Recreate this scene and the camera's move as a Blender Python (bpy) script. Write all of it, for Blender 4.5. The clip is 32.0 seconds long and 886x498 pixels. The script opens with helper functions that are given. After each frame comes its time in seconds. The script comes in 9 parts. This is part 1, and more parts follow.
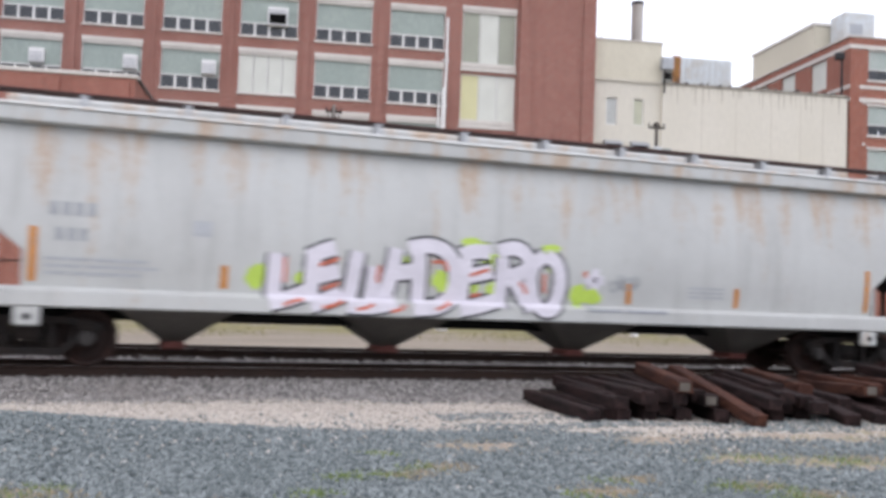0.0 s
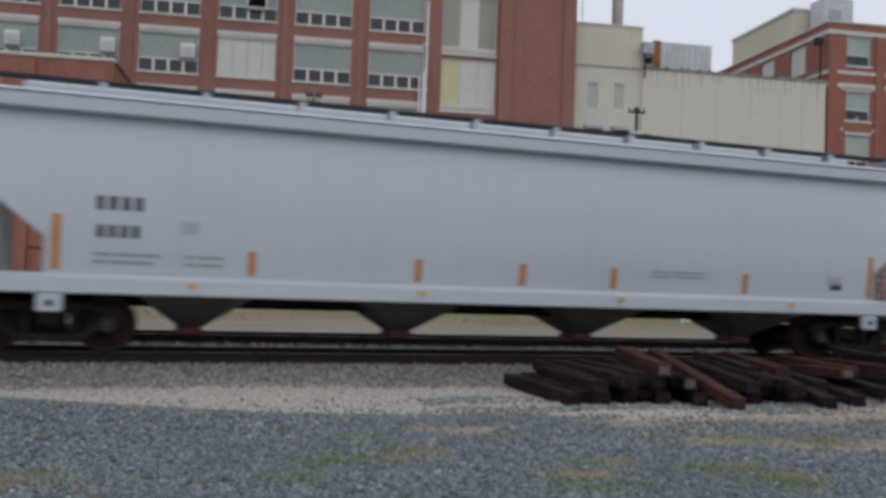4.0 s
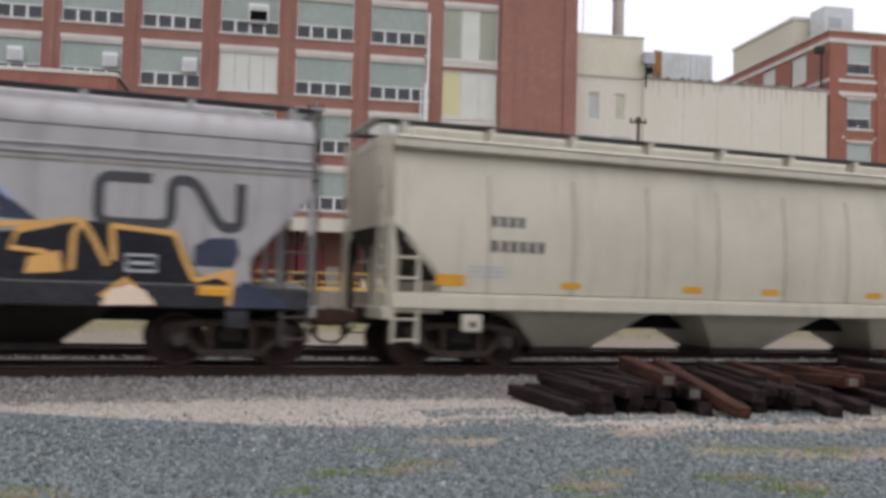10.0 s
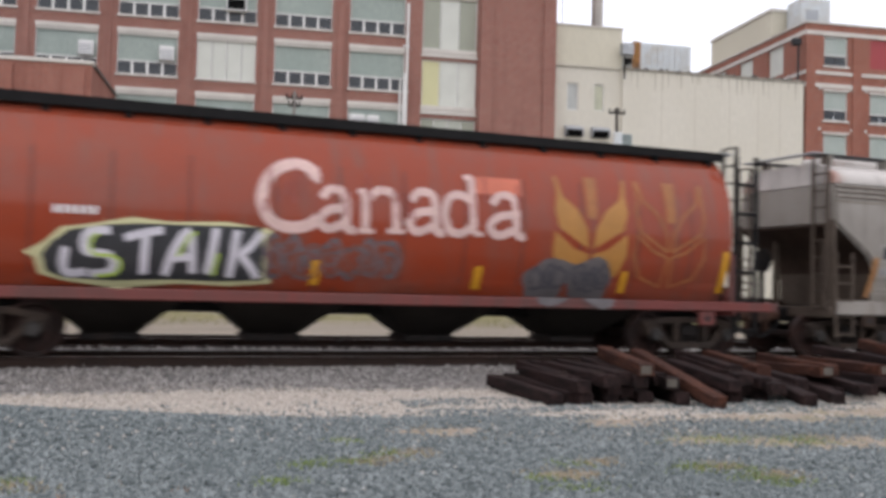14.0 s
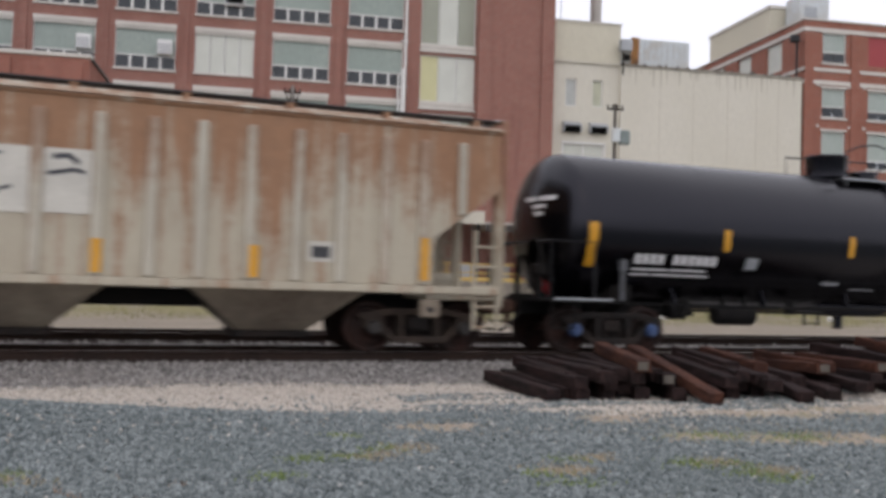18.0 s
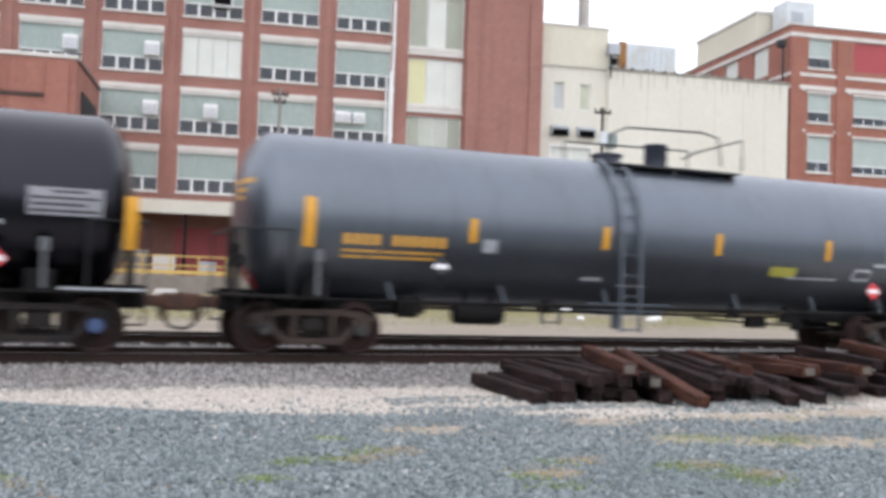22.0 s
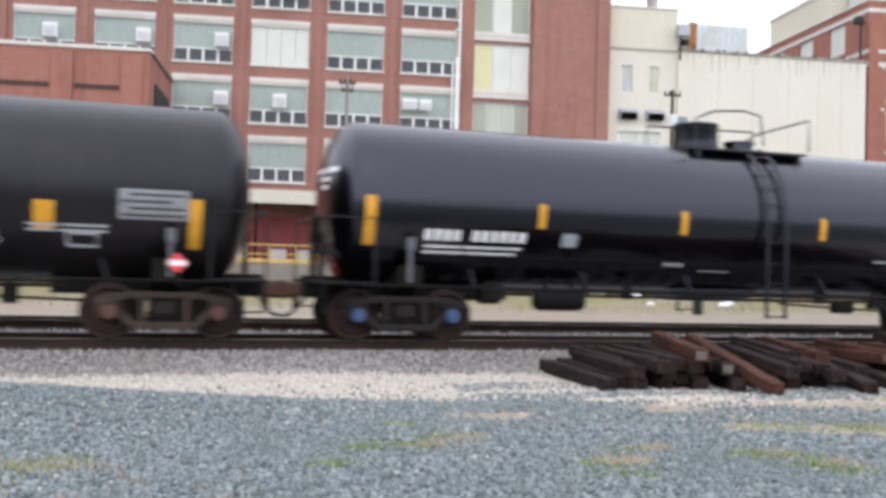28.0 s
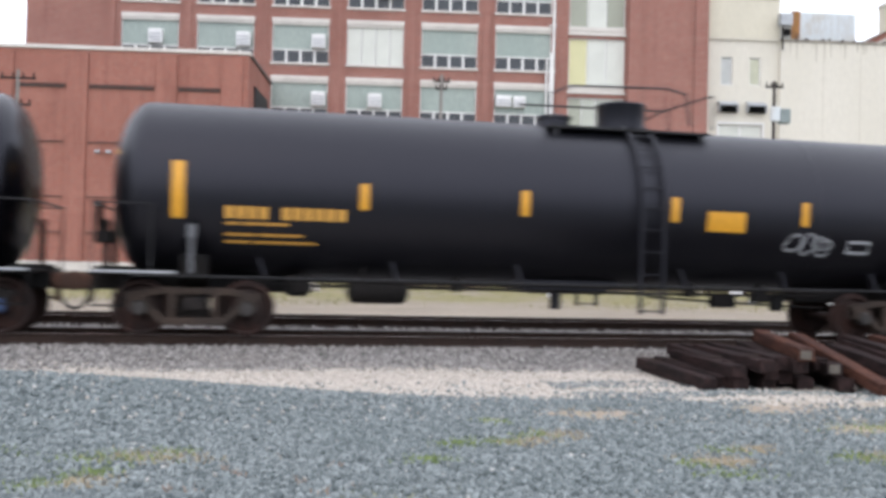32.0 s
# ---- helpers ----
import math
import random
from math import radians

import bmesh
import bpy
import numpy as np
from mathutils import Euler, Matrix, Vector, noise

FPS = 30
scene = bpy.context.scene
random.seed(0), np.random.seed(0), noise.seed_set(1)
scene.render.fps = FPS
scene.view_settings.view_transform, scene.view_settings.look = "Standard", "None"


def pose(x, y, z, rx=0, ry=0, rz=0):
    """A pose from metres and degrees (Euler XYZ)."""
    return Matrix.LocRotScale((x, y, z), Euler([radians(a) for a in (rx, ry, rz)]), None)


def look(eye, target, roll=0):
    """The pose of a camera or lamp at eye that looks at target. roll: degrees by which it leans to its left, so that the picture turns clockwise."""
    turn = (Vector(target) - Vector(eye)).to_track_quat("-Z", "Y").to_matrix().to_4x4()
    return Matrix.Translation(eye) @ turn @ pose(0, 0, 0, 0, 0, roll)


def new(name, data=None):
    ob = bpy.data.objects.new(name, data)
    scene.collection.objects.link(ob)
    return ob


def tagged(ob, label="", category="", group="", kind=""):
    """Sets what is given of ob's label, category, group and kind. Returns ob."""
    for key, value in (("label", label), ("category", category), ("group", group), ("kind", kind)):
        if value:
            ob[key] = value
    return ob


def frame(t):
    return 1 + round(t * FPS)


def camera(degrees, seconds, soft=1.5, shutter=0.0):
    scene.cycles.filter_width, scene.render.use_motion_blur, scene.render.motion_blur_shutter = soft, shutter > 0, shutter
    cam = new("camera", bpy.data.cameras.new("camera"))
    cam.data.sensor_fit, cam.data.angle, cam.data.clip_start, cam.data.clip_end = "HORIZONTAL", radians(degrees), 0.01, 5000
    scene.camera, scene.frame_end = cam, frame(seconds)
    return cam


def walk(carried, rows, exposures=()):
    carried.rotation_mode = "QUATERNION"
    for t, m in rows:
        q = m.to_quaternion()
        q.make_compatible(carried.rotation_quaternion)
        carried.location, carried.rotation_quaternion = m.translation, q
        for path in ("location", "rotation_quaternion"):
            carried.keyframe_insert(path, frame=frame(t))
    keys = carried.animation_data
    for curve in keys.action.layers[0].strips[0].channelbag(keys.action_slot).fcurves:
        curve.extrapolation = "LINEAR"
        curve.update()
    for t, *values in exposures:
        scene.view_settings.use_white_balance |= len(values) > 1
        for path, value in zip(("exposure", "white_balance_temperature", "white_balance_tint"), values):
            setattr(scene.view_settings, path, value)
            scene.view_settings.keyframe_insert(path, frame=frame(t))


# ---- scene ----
# The line of the near rail's inner edge is along x; rail tops are at z = 0, the camera stands above x = 0, y = 0.
EYE = 1.204
TRACK = 17.53            # middle of the near track
GROUND = -0.47
LOW = 0.06               # the near track lies this much lower than the far one
cam = camera(49.53, 32.0, soft=3.7, shutter=0.28)
PATH = [
    (0, -18.96, 3.10, -2.09), (0.5, -18.85, 3.09, -2.07), (1, -18.79, 3.06, -2.05), (1.5, -18.75, 3.03, -2.08), (2, -18.74, 3.02, -2.11),
    (2.5, -19.22, 3.01, -2.03), (3, -19.47, 2.95, -2.10), (3.5, -19.77, 2.44, -2.00), (4, -20.10, 2.22, -1.98), (4.5, -20.19, 2.13, -1.77),
    (6.5, -20.06, 2.33, -1.63), (7, -19.99, 2.42, -1.59), (7.5, -19.96, 2.49, -1.49), (8, -19.93, 2.51, -1.50), (8.5, -19.92, 2.57, -1.46),
    (9, -19.91, 2.61, -1.47), (9.5, -19.91, 2.78, -1.45), (10, -19.91, 2.90, -1.51), (10.5, -19.85, 3.01, -1.20), (11, -19.63, 3.08, -1.06),
    (11.5, -19.54, 3.11, -1.06), (12, -19.91, 3.12, -1.08), (12.5, -20.38, 2.92, -1.50), (13, -20.69, 2.71, -1.54), (13.5, -20.90, 2.57, -1.50),
    (14, -21.16, 2.35, -1.51), (14.5, -21.28, 2.18, -1.43), (16.5, -21.36, 2.00, -1.50), (17, -21.37, 2.03, -1.57), (17.5, -21.33, 2.04, -1.66),
    (18, -21.31, 2.08, -1.74), (18.5, -21.29, 2.11, -1.88), (19, -21.20, 2.11, -1.96), (19.5, -21.13, 2.12, -2.03), (20, -21.05, 2.10, -2.02),
    (20.5, -20.95, 2.08, -2.05), (21, -20.42, 2.10, -1.99), (21.5, -20.31, 2.17, -1.96), (22, -22.06, 2.27, -1.90), (22.5, -24.90, 2.12, -1.91),
    (23, -24.95, 1.65, -1.94), (23.5, -24.05, 1.09, -2.00), (24, -21.40, 1.10, -1.39), (24.5, -19.66, 1.07, -1.27), (25, -17.83, 1.16, -1.20),
    (25.5, -15.98, 1.29, -1.18), (27.5, -17.51, 1.57, -1.51), (28, -18.02, 1.33, -1.60), (28.5, -18.69, 1.05, -1.61), (29, -18.99, 0.74, -1.66),
    (29.5, -17.37, -0.05, -1.18), (30, -16.02, 0.33, -1.01), (30.5, -14.82, 0.69, -1.22), (31, -12.38, 1.02, -1.36), (31.5, -11.32, 1.02, -1.42),
    (32, -12.38, 1.02, -1.48),
]
walk(cam, [(t, pose(0, 0, EYE, 90 + p, r, y)) for t, y, p, r in PATH],
     exposures=[(0, 0.3, 6400, 17), (1, -0.22, 6350, 15), (2, -0.64, 6330, 14), (3, -0.75, 6330, 13), (4, -0.68, 6330, 13), (6.5, -0.49, 6500, 14), (7, -0.47, 6500, 14), (8, -0.42, 6650, 16), (9, -0.1, 6650, 16), (10, -0.15, 6650, 16), (11, -0.2, 6650, 16), (12, -0.26, 6650, 16), (12.7, -0.26, 6650, 16), (13.5, -0.3, 6650, 16), (14, 0.04, 6650, 16), (14.5, 0.23, 6650, 16), (17, -0.1, 6650, 16), (17.5, -0.26, 6650, 16), (18, -0.18, 6650, 16), (19, 0.31, 6350, 14), (20, 0.56, 6350, 14), (21, 0.56, 6350, 14), (23, 0.57, 6350, 14), (25, 0.62, 6350, 14), (28, 0.65, 6350, 14), (29, 0.65, 6350, 14), (30, 0.58, 6350, 14), (32, 0.57, 6350, 14)])

# ---- light: an overcast sky ----
world = bpy.data.worlds.new("overcast")
scene.world = world
world.use_nodes = True
wn, wl = world.node_tree.nodes, world.node_tree.links
wn.clear()
sky = wn.new("ShaderNodeTexSky")
sky.sky_type, sky.sun_disc = "NISHITA", False
sky.sun_elevation, sky.sun_rotation = radians(50), radians(200)
sky.air_density, sky.dust_density = 1.0, 4.0
haze = wn.new("ShaderNodeMix")
haze.data_type = "RGBA"
haze.inputs[0].default_value = 0.88
haze.inputs[7].default_value = (8.5, 8.9, 9.55, 1)
bg = wn.new("ShaderNodeBackground")
bg.inputs[1].default_value = 0.142
wo = wn.new("ShaderNodeOutputWorld")
wl.new(sky.outputs[0], haze.inputs[6])
wl.new(haze.outputs[2], bg.inputs[0])
wl.new(bg.outputs[0], wo.inputs[0])
sun = new("sun", bpy.data.lights.new("sun", "SUN"))
sun.data.energy, sun.data.angle, sun.data.color = 0.8, radians(130), (1, 0.985, 0.965)
sun.matrix_world = look((-18, -12, 76), (0, 18, 0))

# ---- materials ----
MATS = {}


def nodes_of(name):
    m = bpy.data.materials.new(name)
    m.use_nodes = True
    nt = m.node_tree
    return m, nt, nt.nodes["Principled BSDF"]


def node(nt, kind, **values):
    n = nt.nodes.new(kind)
    for key, value in values.items():
        n.inputs[key].default_value = value
    return n


def mix(nt, fac, a, b, blend="MIX"):
    n = nt.nodes.new("ShaderNodeMix")
    n.data_type, n.blend_type = "RGBA", blend
    for k, v in ((0, fac), (6, a), (7, b)):
        if isinstance(v, (int, float)):
            n.inputs[k].default_value = v
        elif isinstance(v, tuple):
            n.inputs[k].default_value = (*v[:3], 1)
        else:
            nt.links.new(v, n.inputs[k])
    return n.outputs[2]


def ramp(nt, value, lo, hi):
    n = nt.nodes.new("ShaderNodeMapRange")
    n.interpolation_type = "SMOOTHSTEP"
    n.inputs[1].default_value, n.inputs[2].default_value = lo, hi
    nt.links.new(value, n.inputs[0])
    return n.outputs[0]


def mul(nt, a, b, op="MULTIPLY"):
    n = nt.nodes.new("ShaderNodeMath")
    n.operation = op
    for k, v in ((0, a), (1, b)):
        if isinstance(v, (int, float)):
            n.inputs[k].default_value = v
        else:
            nt.links.new(v, n.inputs[k])
    return n.outputs[0]


def place(nt, stretch=(1, 1, 1), own=True):
    """Object coordinates, shifted at random from object to object."""
    tc = nt.nodes.new("ShaderNodeTexCoord")
    out = tc.outputs["Object"]
    if own:
        info = nt.nodes.new("ShaderNodeObjectInfo")
        v = nt.nodes.new("ShaderNodeVectorMath")
        v.operation = "SCALE"
        v.inputs[0].default_value = (37, 11, 23)
        nt.links.new(info.outputs["Random"], v.inputs["Scale"])
        add = nt.nodes.new("ShaderNodeVectorMath")
        nt.links.new(out, add.inputs[0])
        nt.links.new(v.outputs[0], add.inputs[1])
        out = add.outputs[0]
    mp = nt.nodes.new("ShaderNodeMapping")
    mp.inputs["Scale"].default_value = stretch
    nt.links.new(out, mp.inputs[0])
    return mp.outputs[0]


def noise_at(nt, vec, scale, detail=4, rough=0.6):
    n = node(nt, "ShaderNodeTexNoise", Scale=scale, Detail=detail, Roughness=rough)
    nt.links.new(vec, n.inputs["Vector"])
    return n.outputs["Fac"]


def bump(nt, bsdf, height, strength, distance):
    b = node(nt, "ShaderNodeBump", Strength=strength, Distance=distance)
    nt.links.new(height, b.inputs["Height"])
    nt.links.new(b.outputs[0], bsdf.inputs["Normal"])


def dark(c, k):
    return tuple(x * k for x in c)


def surf(name, c, rough=0.6, metal=0.0, big=0.8, fine=14.0, vary=0.3, relief=0.003, tint=None, own=True, stretch=(1, 1, 1), gloss=0.5):
    """A painted, stone, or metal surface with broad stains and fine grain."""
    if name in MATS:
        return MATS[name]
    m, nt, b = nodes_of(name)
    v = place(nt, stretch, own)
    n1, n2 = noise_at(nt, v, big), noise_at(nt, v, fine, 6, 0.7)
    col = mix(nt, ramp(nt, n1, 0.35, 0.7), c, tint or dark(c, 1 - vary))
    col = mix(nt, ramp(nt, n2, 0.3, 0.75), col, dark(c, 1 - vary * 0.8))
    nt.links.new(col, b.inputs["Base Color"])
    b.inputs["Metallic"].default_value = metal
    b.inputs["Specular IOR Level"].default_value = gloss
    r = node(nt, "ShaderNodeMapRange")
    r.inputs[3].default_value, r.inputs[4].default_value = max(0.05, rough - 0.12), min(1, rough + 0.12)
    nt.links.new(n2, r.inputs[0])
    nt.links.new(r.outputs[0], b.inputs["Roughness"])
    bump(nt, b, n2, 0.4, relief)
    MATS[name] = m
    return m


def paint(name, c, rough=0.45, streak=0.18, rust=0.0, rustc=(0.36, 0.15, 0.055), high=None, grime=(0.12, 0.1, 0.085), grit=0.25, coat=0.0, wide=1.0, most=0.85, flake=0.0, sheen=0.1, line=None, soft=0.14):
    """Weathered car paint: rain streaks, grime and, where it has some, rust that starts from the top (high: metres)."""
    if name in MATS:
        return MATS[name]
    m, nt, b = nodes_of(name)
    v = place(nt)
    vs = place(nt, (2.2, 1, 0.22))
    n1, n2, n3 = noise_at(nt, v, 0.55), noise_at(nt, vs, 1.6, 5), noise_at(nt, v, 9, 6, 0.7)
    col = mix(nt, mul(nt, ramp(nt, n1, 0.4, 0.7), streak * 1.3), c, grime)
    col = mix(nt, mul(nt, ramp(nt, n2, 0.48, 0.72), streak * 1.6), col, grime)
    col = mix(nt, mul(nt, ramp(nt, n3, 0.45, 0.8), grit), col, dark(c, 0.72))
    if rust:
        vr = place(nt, (wide, 1, 0.28))
        n4, n5 = noise_at(nt, vr, 1.1, 5, 0.62), noise_at(nt, v, 5, 5, 0.7)
        f = mul(nt, n4, mul(nt, n5, 0.35), "ADD")
        if high:
            sep = nt.nodes.new("ShaderNodeSeparateXYZ")
            tc = nt.nodes.new("ShaderNodeTexCoord")
            nt.links.new(tc.outputs["Object"], sep.inputs[0])
            f = mul(nt, f, mul(nt, ramp(nt, sep.outputs["Z"], high[0], high[1]), high[2]), "ADD")
        f = ramp(nt, f, 0.99 - rust * 0.4 - soft / 2, 0.99 - rust * 0.4 + soft / 2)
        col = mix(nt, mul(nt, f, most), col, mix(nt, n5, rustc, dark(rustc, 0.45)))
    if line:
        # rust in a level band at height line[0], line[1] to each side of it, broken along the car
        tc = nt.nodes.new("ShaderNodeTexCoord")
        sep = nt.nodes.new("ShaderNodeSeparateXYZ")
        nt.links.new(tc.outputs["Object"], sep.inputs[0])
        away = mul(nt, sep.outputs["Z"], line[0], "SUBTRACT")
        near = ramp(nt, mul(nt, away, 1.0, "ABSOLUTE"), line[1], line[1] * 0.35)
        n6, n7 = noise_at(nt, place(nt, (0.9, 1, 3)), 0.8, 5, 0.65), noise_at(nt, v, 6, 5, 0.7)
        f = mul(nt, near, ramp(nt, n6, line[2], line[2] + 0.12))
        col = mix(nt, mul(nt, f, 0.85), col, mix(nt, n7, dark(rustc, 1.25), dark(rustc, 0.5)))
    nt.links.new(col, b.inputs["Base Color"])
    b.inputs["Metallic"].default_value = flake
    if coat > 0 and max(c) < 0.02 and not flake:
        # black gloss paint: one clear bluish reflection over next to nothing
        b.inputs["Specular IOR Level"].default_value = coat
        b.inputs["Specular Tint"].default_value = (0.84, 0.85, 1.0, 1)
        lo, hi = sheen * 0.75, sheen * 1.3
    else:
        b.inputs["Specular IOR Level"].default_value = 0.03 if coat > 0 else 0.5
        b.inputs["Coat Weight"].default_value, b.inputs["Coat Roughness"].default_value = coat, sheen
        b.inputs["Coat IOR"].default_value = 1.62
        lo, hi = max(0.08, rough - 0.15), min(1, rough + 0.15)
    r = node(nt, "ShaderNodeMapRange")
    r.inputs[3].default_value, r.inputs[4].default_value = lo, hi
    nt.links.new(n3, r.inputs[0])
    nt.links.new(r.outputs[0], b.inputs["Roughness"])
    bump(nt, b, mul(nt, n1, mul(nt, n3, 0.1), "ADD"), 0.1 if coat > 0 and max(c) < 0.02 else 0.35, 0.012)
    MATS[name] = m
    return m


def brick_mat(name, c1, c2, mortar, scale=1.0):
    if name in MATS:
        return MATS[name]
    m, nt, b = nodes_of(name)
    tc = nt.nodes.new("ShaderNodeTexCoord")
    sep = nt.nodes.new("ShaderNodeSeparateXYZ")
    nt.links.new(tc.outputs["Object"], sep.inputs[0])
    com = nt.nodes.new("ShaderNodeCombineXYZ")
    nt.links.new(mul(nt, sep.outputs["X"], sep.outputs["Y"], "ADD"), com.inputs[0])
    nt.links.new(sep.outputs["Z"], com.inputs[1])
    br = node(nt, "ShaderNodeTexBrick", Scale=1.0)
    br.inputs["Color1"].default_value, br.inputs["Color2"].default_value = (*c1, 1), (*c2, 1)
    br.inputs["Mortar"].default_value = (*mortar, 1)
    br.inputs["Brick Width"].default_value, br.inputs["Row Height"].default_value = 0.215 * scale, 0.075 * scale
    br.inputs["Mortar Size"].default_value = 0.006 * scale
    nt.links.new(com.outputs[0], br.inputs["Vector"])
    v = place(nt, (1, 1, 0.6), False)
    n1, n2 = noise_at(nt, v, 0.35, 5), noise_at(nt, v, 6, 5)
    col = mix(nt, mul(nt, ramp(nt, n1, 0.4, 0.75), 0.45), br.outputs["Color"], dark(c1, 0.62))
    col = mix(nt, mul(nt, ramp(nt, n2, 0.5, 0.8), 0.3), col, dark(c2, 1.35))
    n3 = noise_at(nt, place(nt, (2.2, 2.2, 0.16), False), 0.8, 5, 0.65)
    col = mix(nt, mul(nt, ramp(nt, n3, 0.5, 0.72), 0.4), col, dark(c2, 0.6))
    n4 = noise_at(nt, place(nt, (0.5, 0.5, 2.6), False), 0.55, 4, 0.6)
    col = mix(nt, mul(nt, ramp(nt, n4, 0.52, 0.75), 0.3), col, (c1[0] * 1.12, c1[1] * 1.4, c1[2] * 1.5))
    nt.links.new(col, b.inputs["Base Color"])
    b.inputs["Roughness"].default_value = 0.9
    bump(nt, b, br.outputs["Fac"], 0.5, -0.006)
    MATS[name] = m
    return m


def glass_mat():
    m, nt, b = nodes_of("window glass")
    b.inputs["Base Color"].default_value = (0.05, 0.06, 0.065, 1)
    b.inputs["Roughness"].default_value = 0.08
    b.inputs["Specular IOR Level"].default_value = 0.35
    n = noise_at(nt, place(nt), 1.2)
    nt.links.new(mix(nt, n, (0.012, 0.015, 0.02), (0.06, 0.07, 0.078)), b.inputs["Base Color"])
    return m


STEEL = surf("rolled steel dark", (0.009, 0.009, 0.0095), 0.7, 0.0, 1.5, 22, 0.5, tint=(0.016, 0.013, 0.0115), gloss=0.14)
BRIGHT = surf("polished rail steel", (0.42, 0.42, 0.42), 0.34, 0.9, 1.0, 30, 0.3)
RAILRUST = surf("rusted rail", (0.04, 0.025, 0.02), 0.85, 0.0, 2.0, 30, 0.5, tint=(0.026, 0.019, 0.017), gloss=0.2)
CAST = surf("cast steel grimy", (0.019, 0.0175, 0.0172), 0.8, 0.0, 3, 25, 0.5, tint=(0.036, 0.026, 0.022), gloss=0.18)
WHEEL = surf("wheel steel", (0.022, 0.013, 0.0115), 0.6, 0.1, 3, 25, 0.5, tint=(0.052, 0.022, 0.016), gloss=0.25)
COUPLER = surf("coupler rust", (0.10, 0.045, 0.028), 0.85, 0.1, 4, 25, 0.5, tint=(0.04, 0.027, 0.022))
BLUECAP = surf("blue bearing cap", (0.045, 0.085, 0.20), 0.5, 0, 5, 30, 0.3)
DARKCAP = surf("dark bearing cap", (0.04, 0.036, 0.034), 0.6, 0.2, 5, 30, 0.3)
REDCAP = surf("rust red bearing cap", (0.1, 0.04, 0.03), 0.6, 0.1, 5, 30, 0.3)
ORANGE = surf("orange reflector", (0.55, 0.215, 0.03), 0.45, 0, 6, 30, 0.25)
YELLOW = surf("yellow reflector", (0.66, 0.32, 0.02), 0.45, 0, 6, 30, 0.2)
LEMON = surf("lemon placard", (0.85, 0.72, 0.05), 0.5, 0, 6, 30, 0.15)
WHITE = surf("white lettering", (0.80, 0.80, 0.80), 0.5, 0, 6, 30, 0.2)
GREY = surf("grey lettering", (0.33, 0.35, 0.37), 0.5, 0, 6, 30, 0.2)
SOFTGREY = surf("faded grey stencil", (0.42, 0.44, 0.46), 0.55, 0, 6, 30, 0.2)
INK = surf("black lettering", (0.035, 0.037, 0.042), 0.5, 0, 6, 30, 0.3)
GOLD = surf("amber lettering", (0.62, 0.33, 0.06), 0.5, 0, 6, 30, 0.2)
REDINK = surf("red lettering", (0.72, 0.05, 0.06), 0.45, 0, 6, 30, 0.15)
PINKINK = surf("faded red stencil", (0.62, 0.3, 0.3), 0.5, 0, 6, 30, 0.2)
GALV = surf("galvanised steel", (0.42, 0.44, 0.46), 0.5, 0.4, 2, 25, 0.25)
DARKGRATE = surf("dark walkway grating", (0.05, 0.05, 0.054), 0.75, 0.2, 2, 25, 0.4)
BRICK = brick_mat("factory brick", (0.322, 0.137, 0.107), (0.248, 0.106, 0.083), (0.32, 0.24, 0.2))
BRICK2 = brick_mat("annex brick", (0.345, 0.13, 0.094), (0.27, 0.103, 0.077), (0.32, 0.22, 0.18))
BRICK3 = brick_mat("far brick", (0.345, 0.122, 0.08), (0.25, 0.092, 0.064), (0.32, 0.22, 0.18))
STONEW = surf("pale trim", (0.65, 0.62, 0.57), 0.8, 0, 0.9, 12, 0.2)
CREAM = surf("cream painted wall", (0.61, 0.575, 0.465), 0.85, 0, 0.25, 7, 0.14, stretch=(1, 1, 0.35))
CREAM2 = surf("off-white painted wall", (0.645, 0.617, 0.535), 0.85, 0, 0.4, 5, 0.13, tint=(0.605, 0.577, 0.49), stretch=(1, 1, 0.45))
SEAM = surf("wall seam stain", (0.6, 0.57, 0.49), 0.9, 0, 0.8, 8, 0.2, tint=(0.53, 0.5, 0.42))
GRIMETOP = surf("mossy stained coping", (0.42, 0.39, 0.33), 0.9, 0, 1.6, 9, 0.7, tint=(0.12, 0.105, 0.085))
GREEN = surf("sage green panel", (0.275, 0.335, 0.303), 0.5, 0, 0.45, 5, 0.14, tint=(0.325, 0.378, 0.343), stretch=(1, 1, 0.5))
GREYGREEN = surf("grey-green roller blind", (0.36, 0.42, 0.385), 0.5, 0, 0.5, 5, 0.14, tint=(0.41, 0.46, 0.43), stretch=(1, 1, 0.5))
CHILL = surf("pale blue-grey sheet steel", (0.60, 0.645, 0.66), 0.6, 0.0, 1.3, 9, 0.2, tint=(0.50, 0.47, 0.41))
RUSTORANGE = surf("rust-orange end panel", (0.42, 0.19, 0.05), 0.7, 0, 2.2, 9, 0.7, tint=(0.05, 0.035, 0.03))
DIMGLASS = surf("dull grey window film", (0.5, 0.52, 0.5), 0.35, 0, 1.2, 9, 0.25)
LIMEGLASS = surf("pale lime window film", (0.50, 0.51, 0.38), 0.4, 0, 1.2, 9, 0.2)
PALE = surf("pale translucent panel", (0.62, 0.64, 0.58), 0.5, 0, 0.6, 10, 0.14)
OLIVE = surf("olive panel", (0.33, 0.35, 0.28), 0.5, 0, 0.6, 10, 0.14)
STRAW = surf("straw yellow panel", (0.60, 0.58, 0.33), 0.5, 0, 0.6, 10, 0.12)
FRAMEW = surf("white window frame", (0.75, 0.75, 0.73), 0.55, 0, 2, 20, 0.15)
GLASS = glass_mat()
# near-black colour that stands for the shade inside openings
VOID = surf("black for shaded hollows", (0.006, 0.006, 0.006), 0.9, 0, 2, 20, 0.2, gloss=0.05)
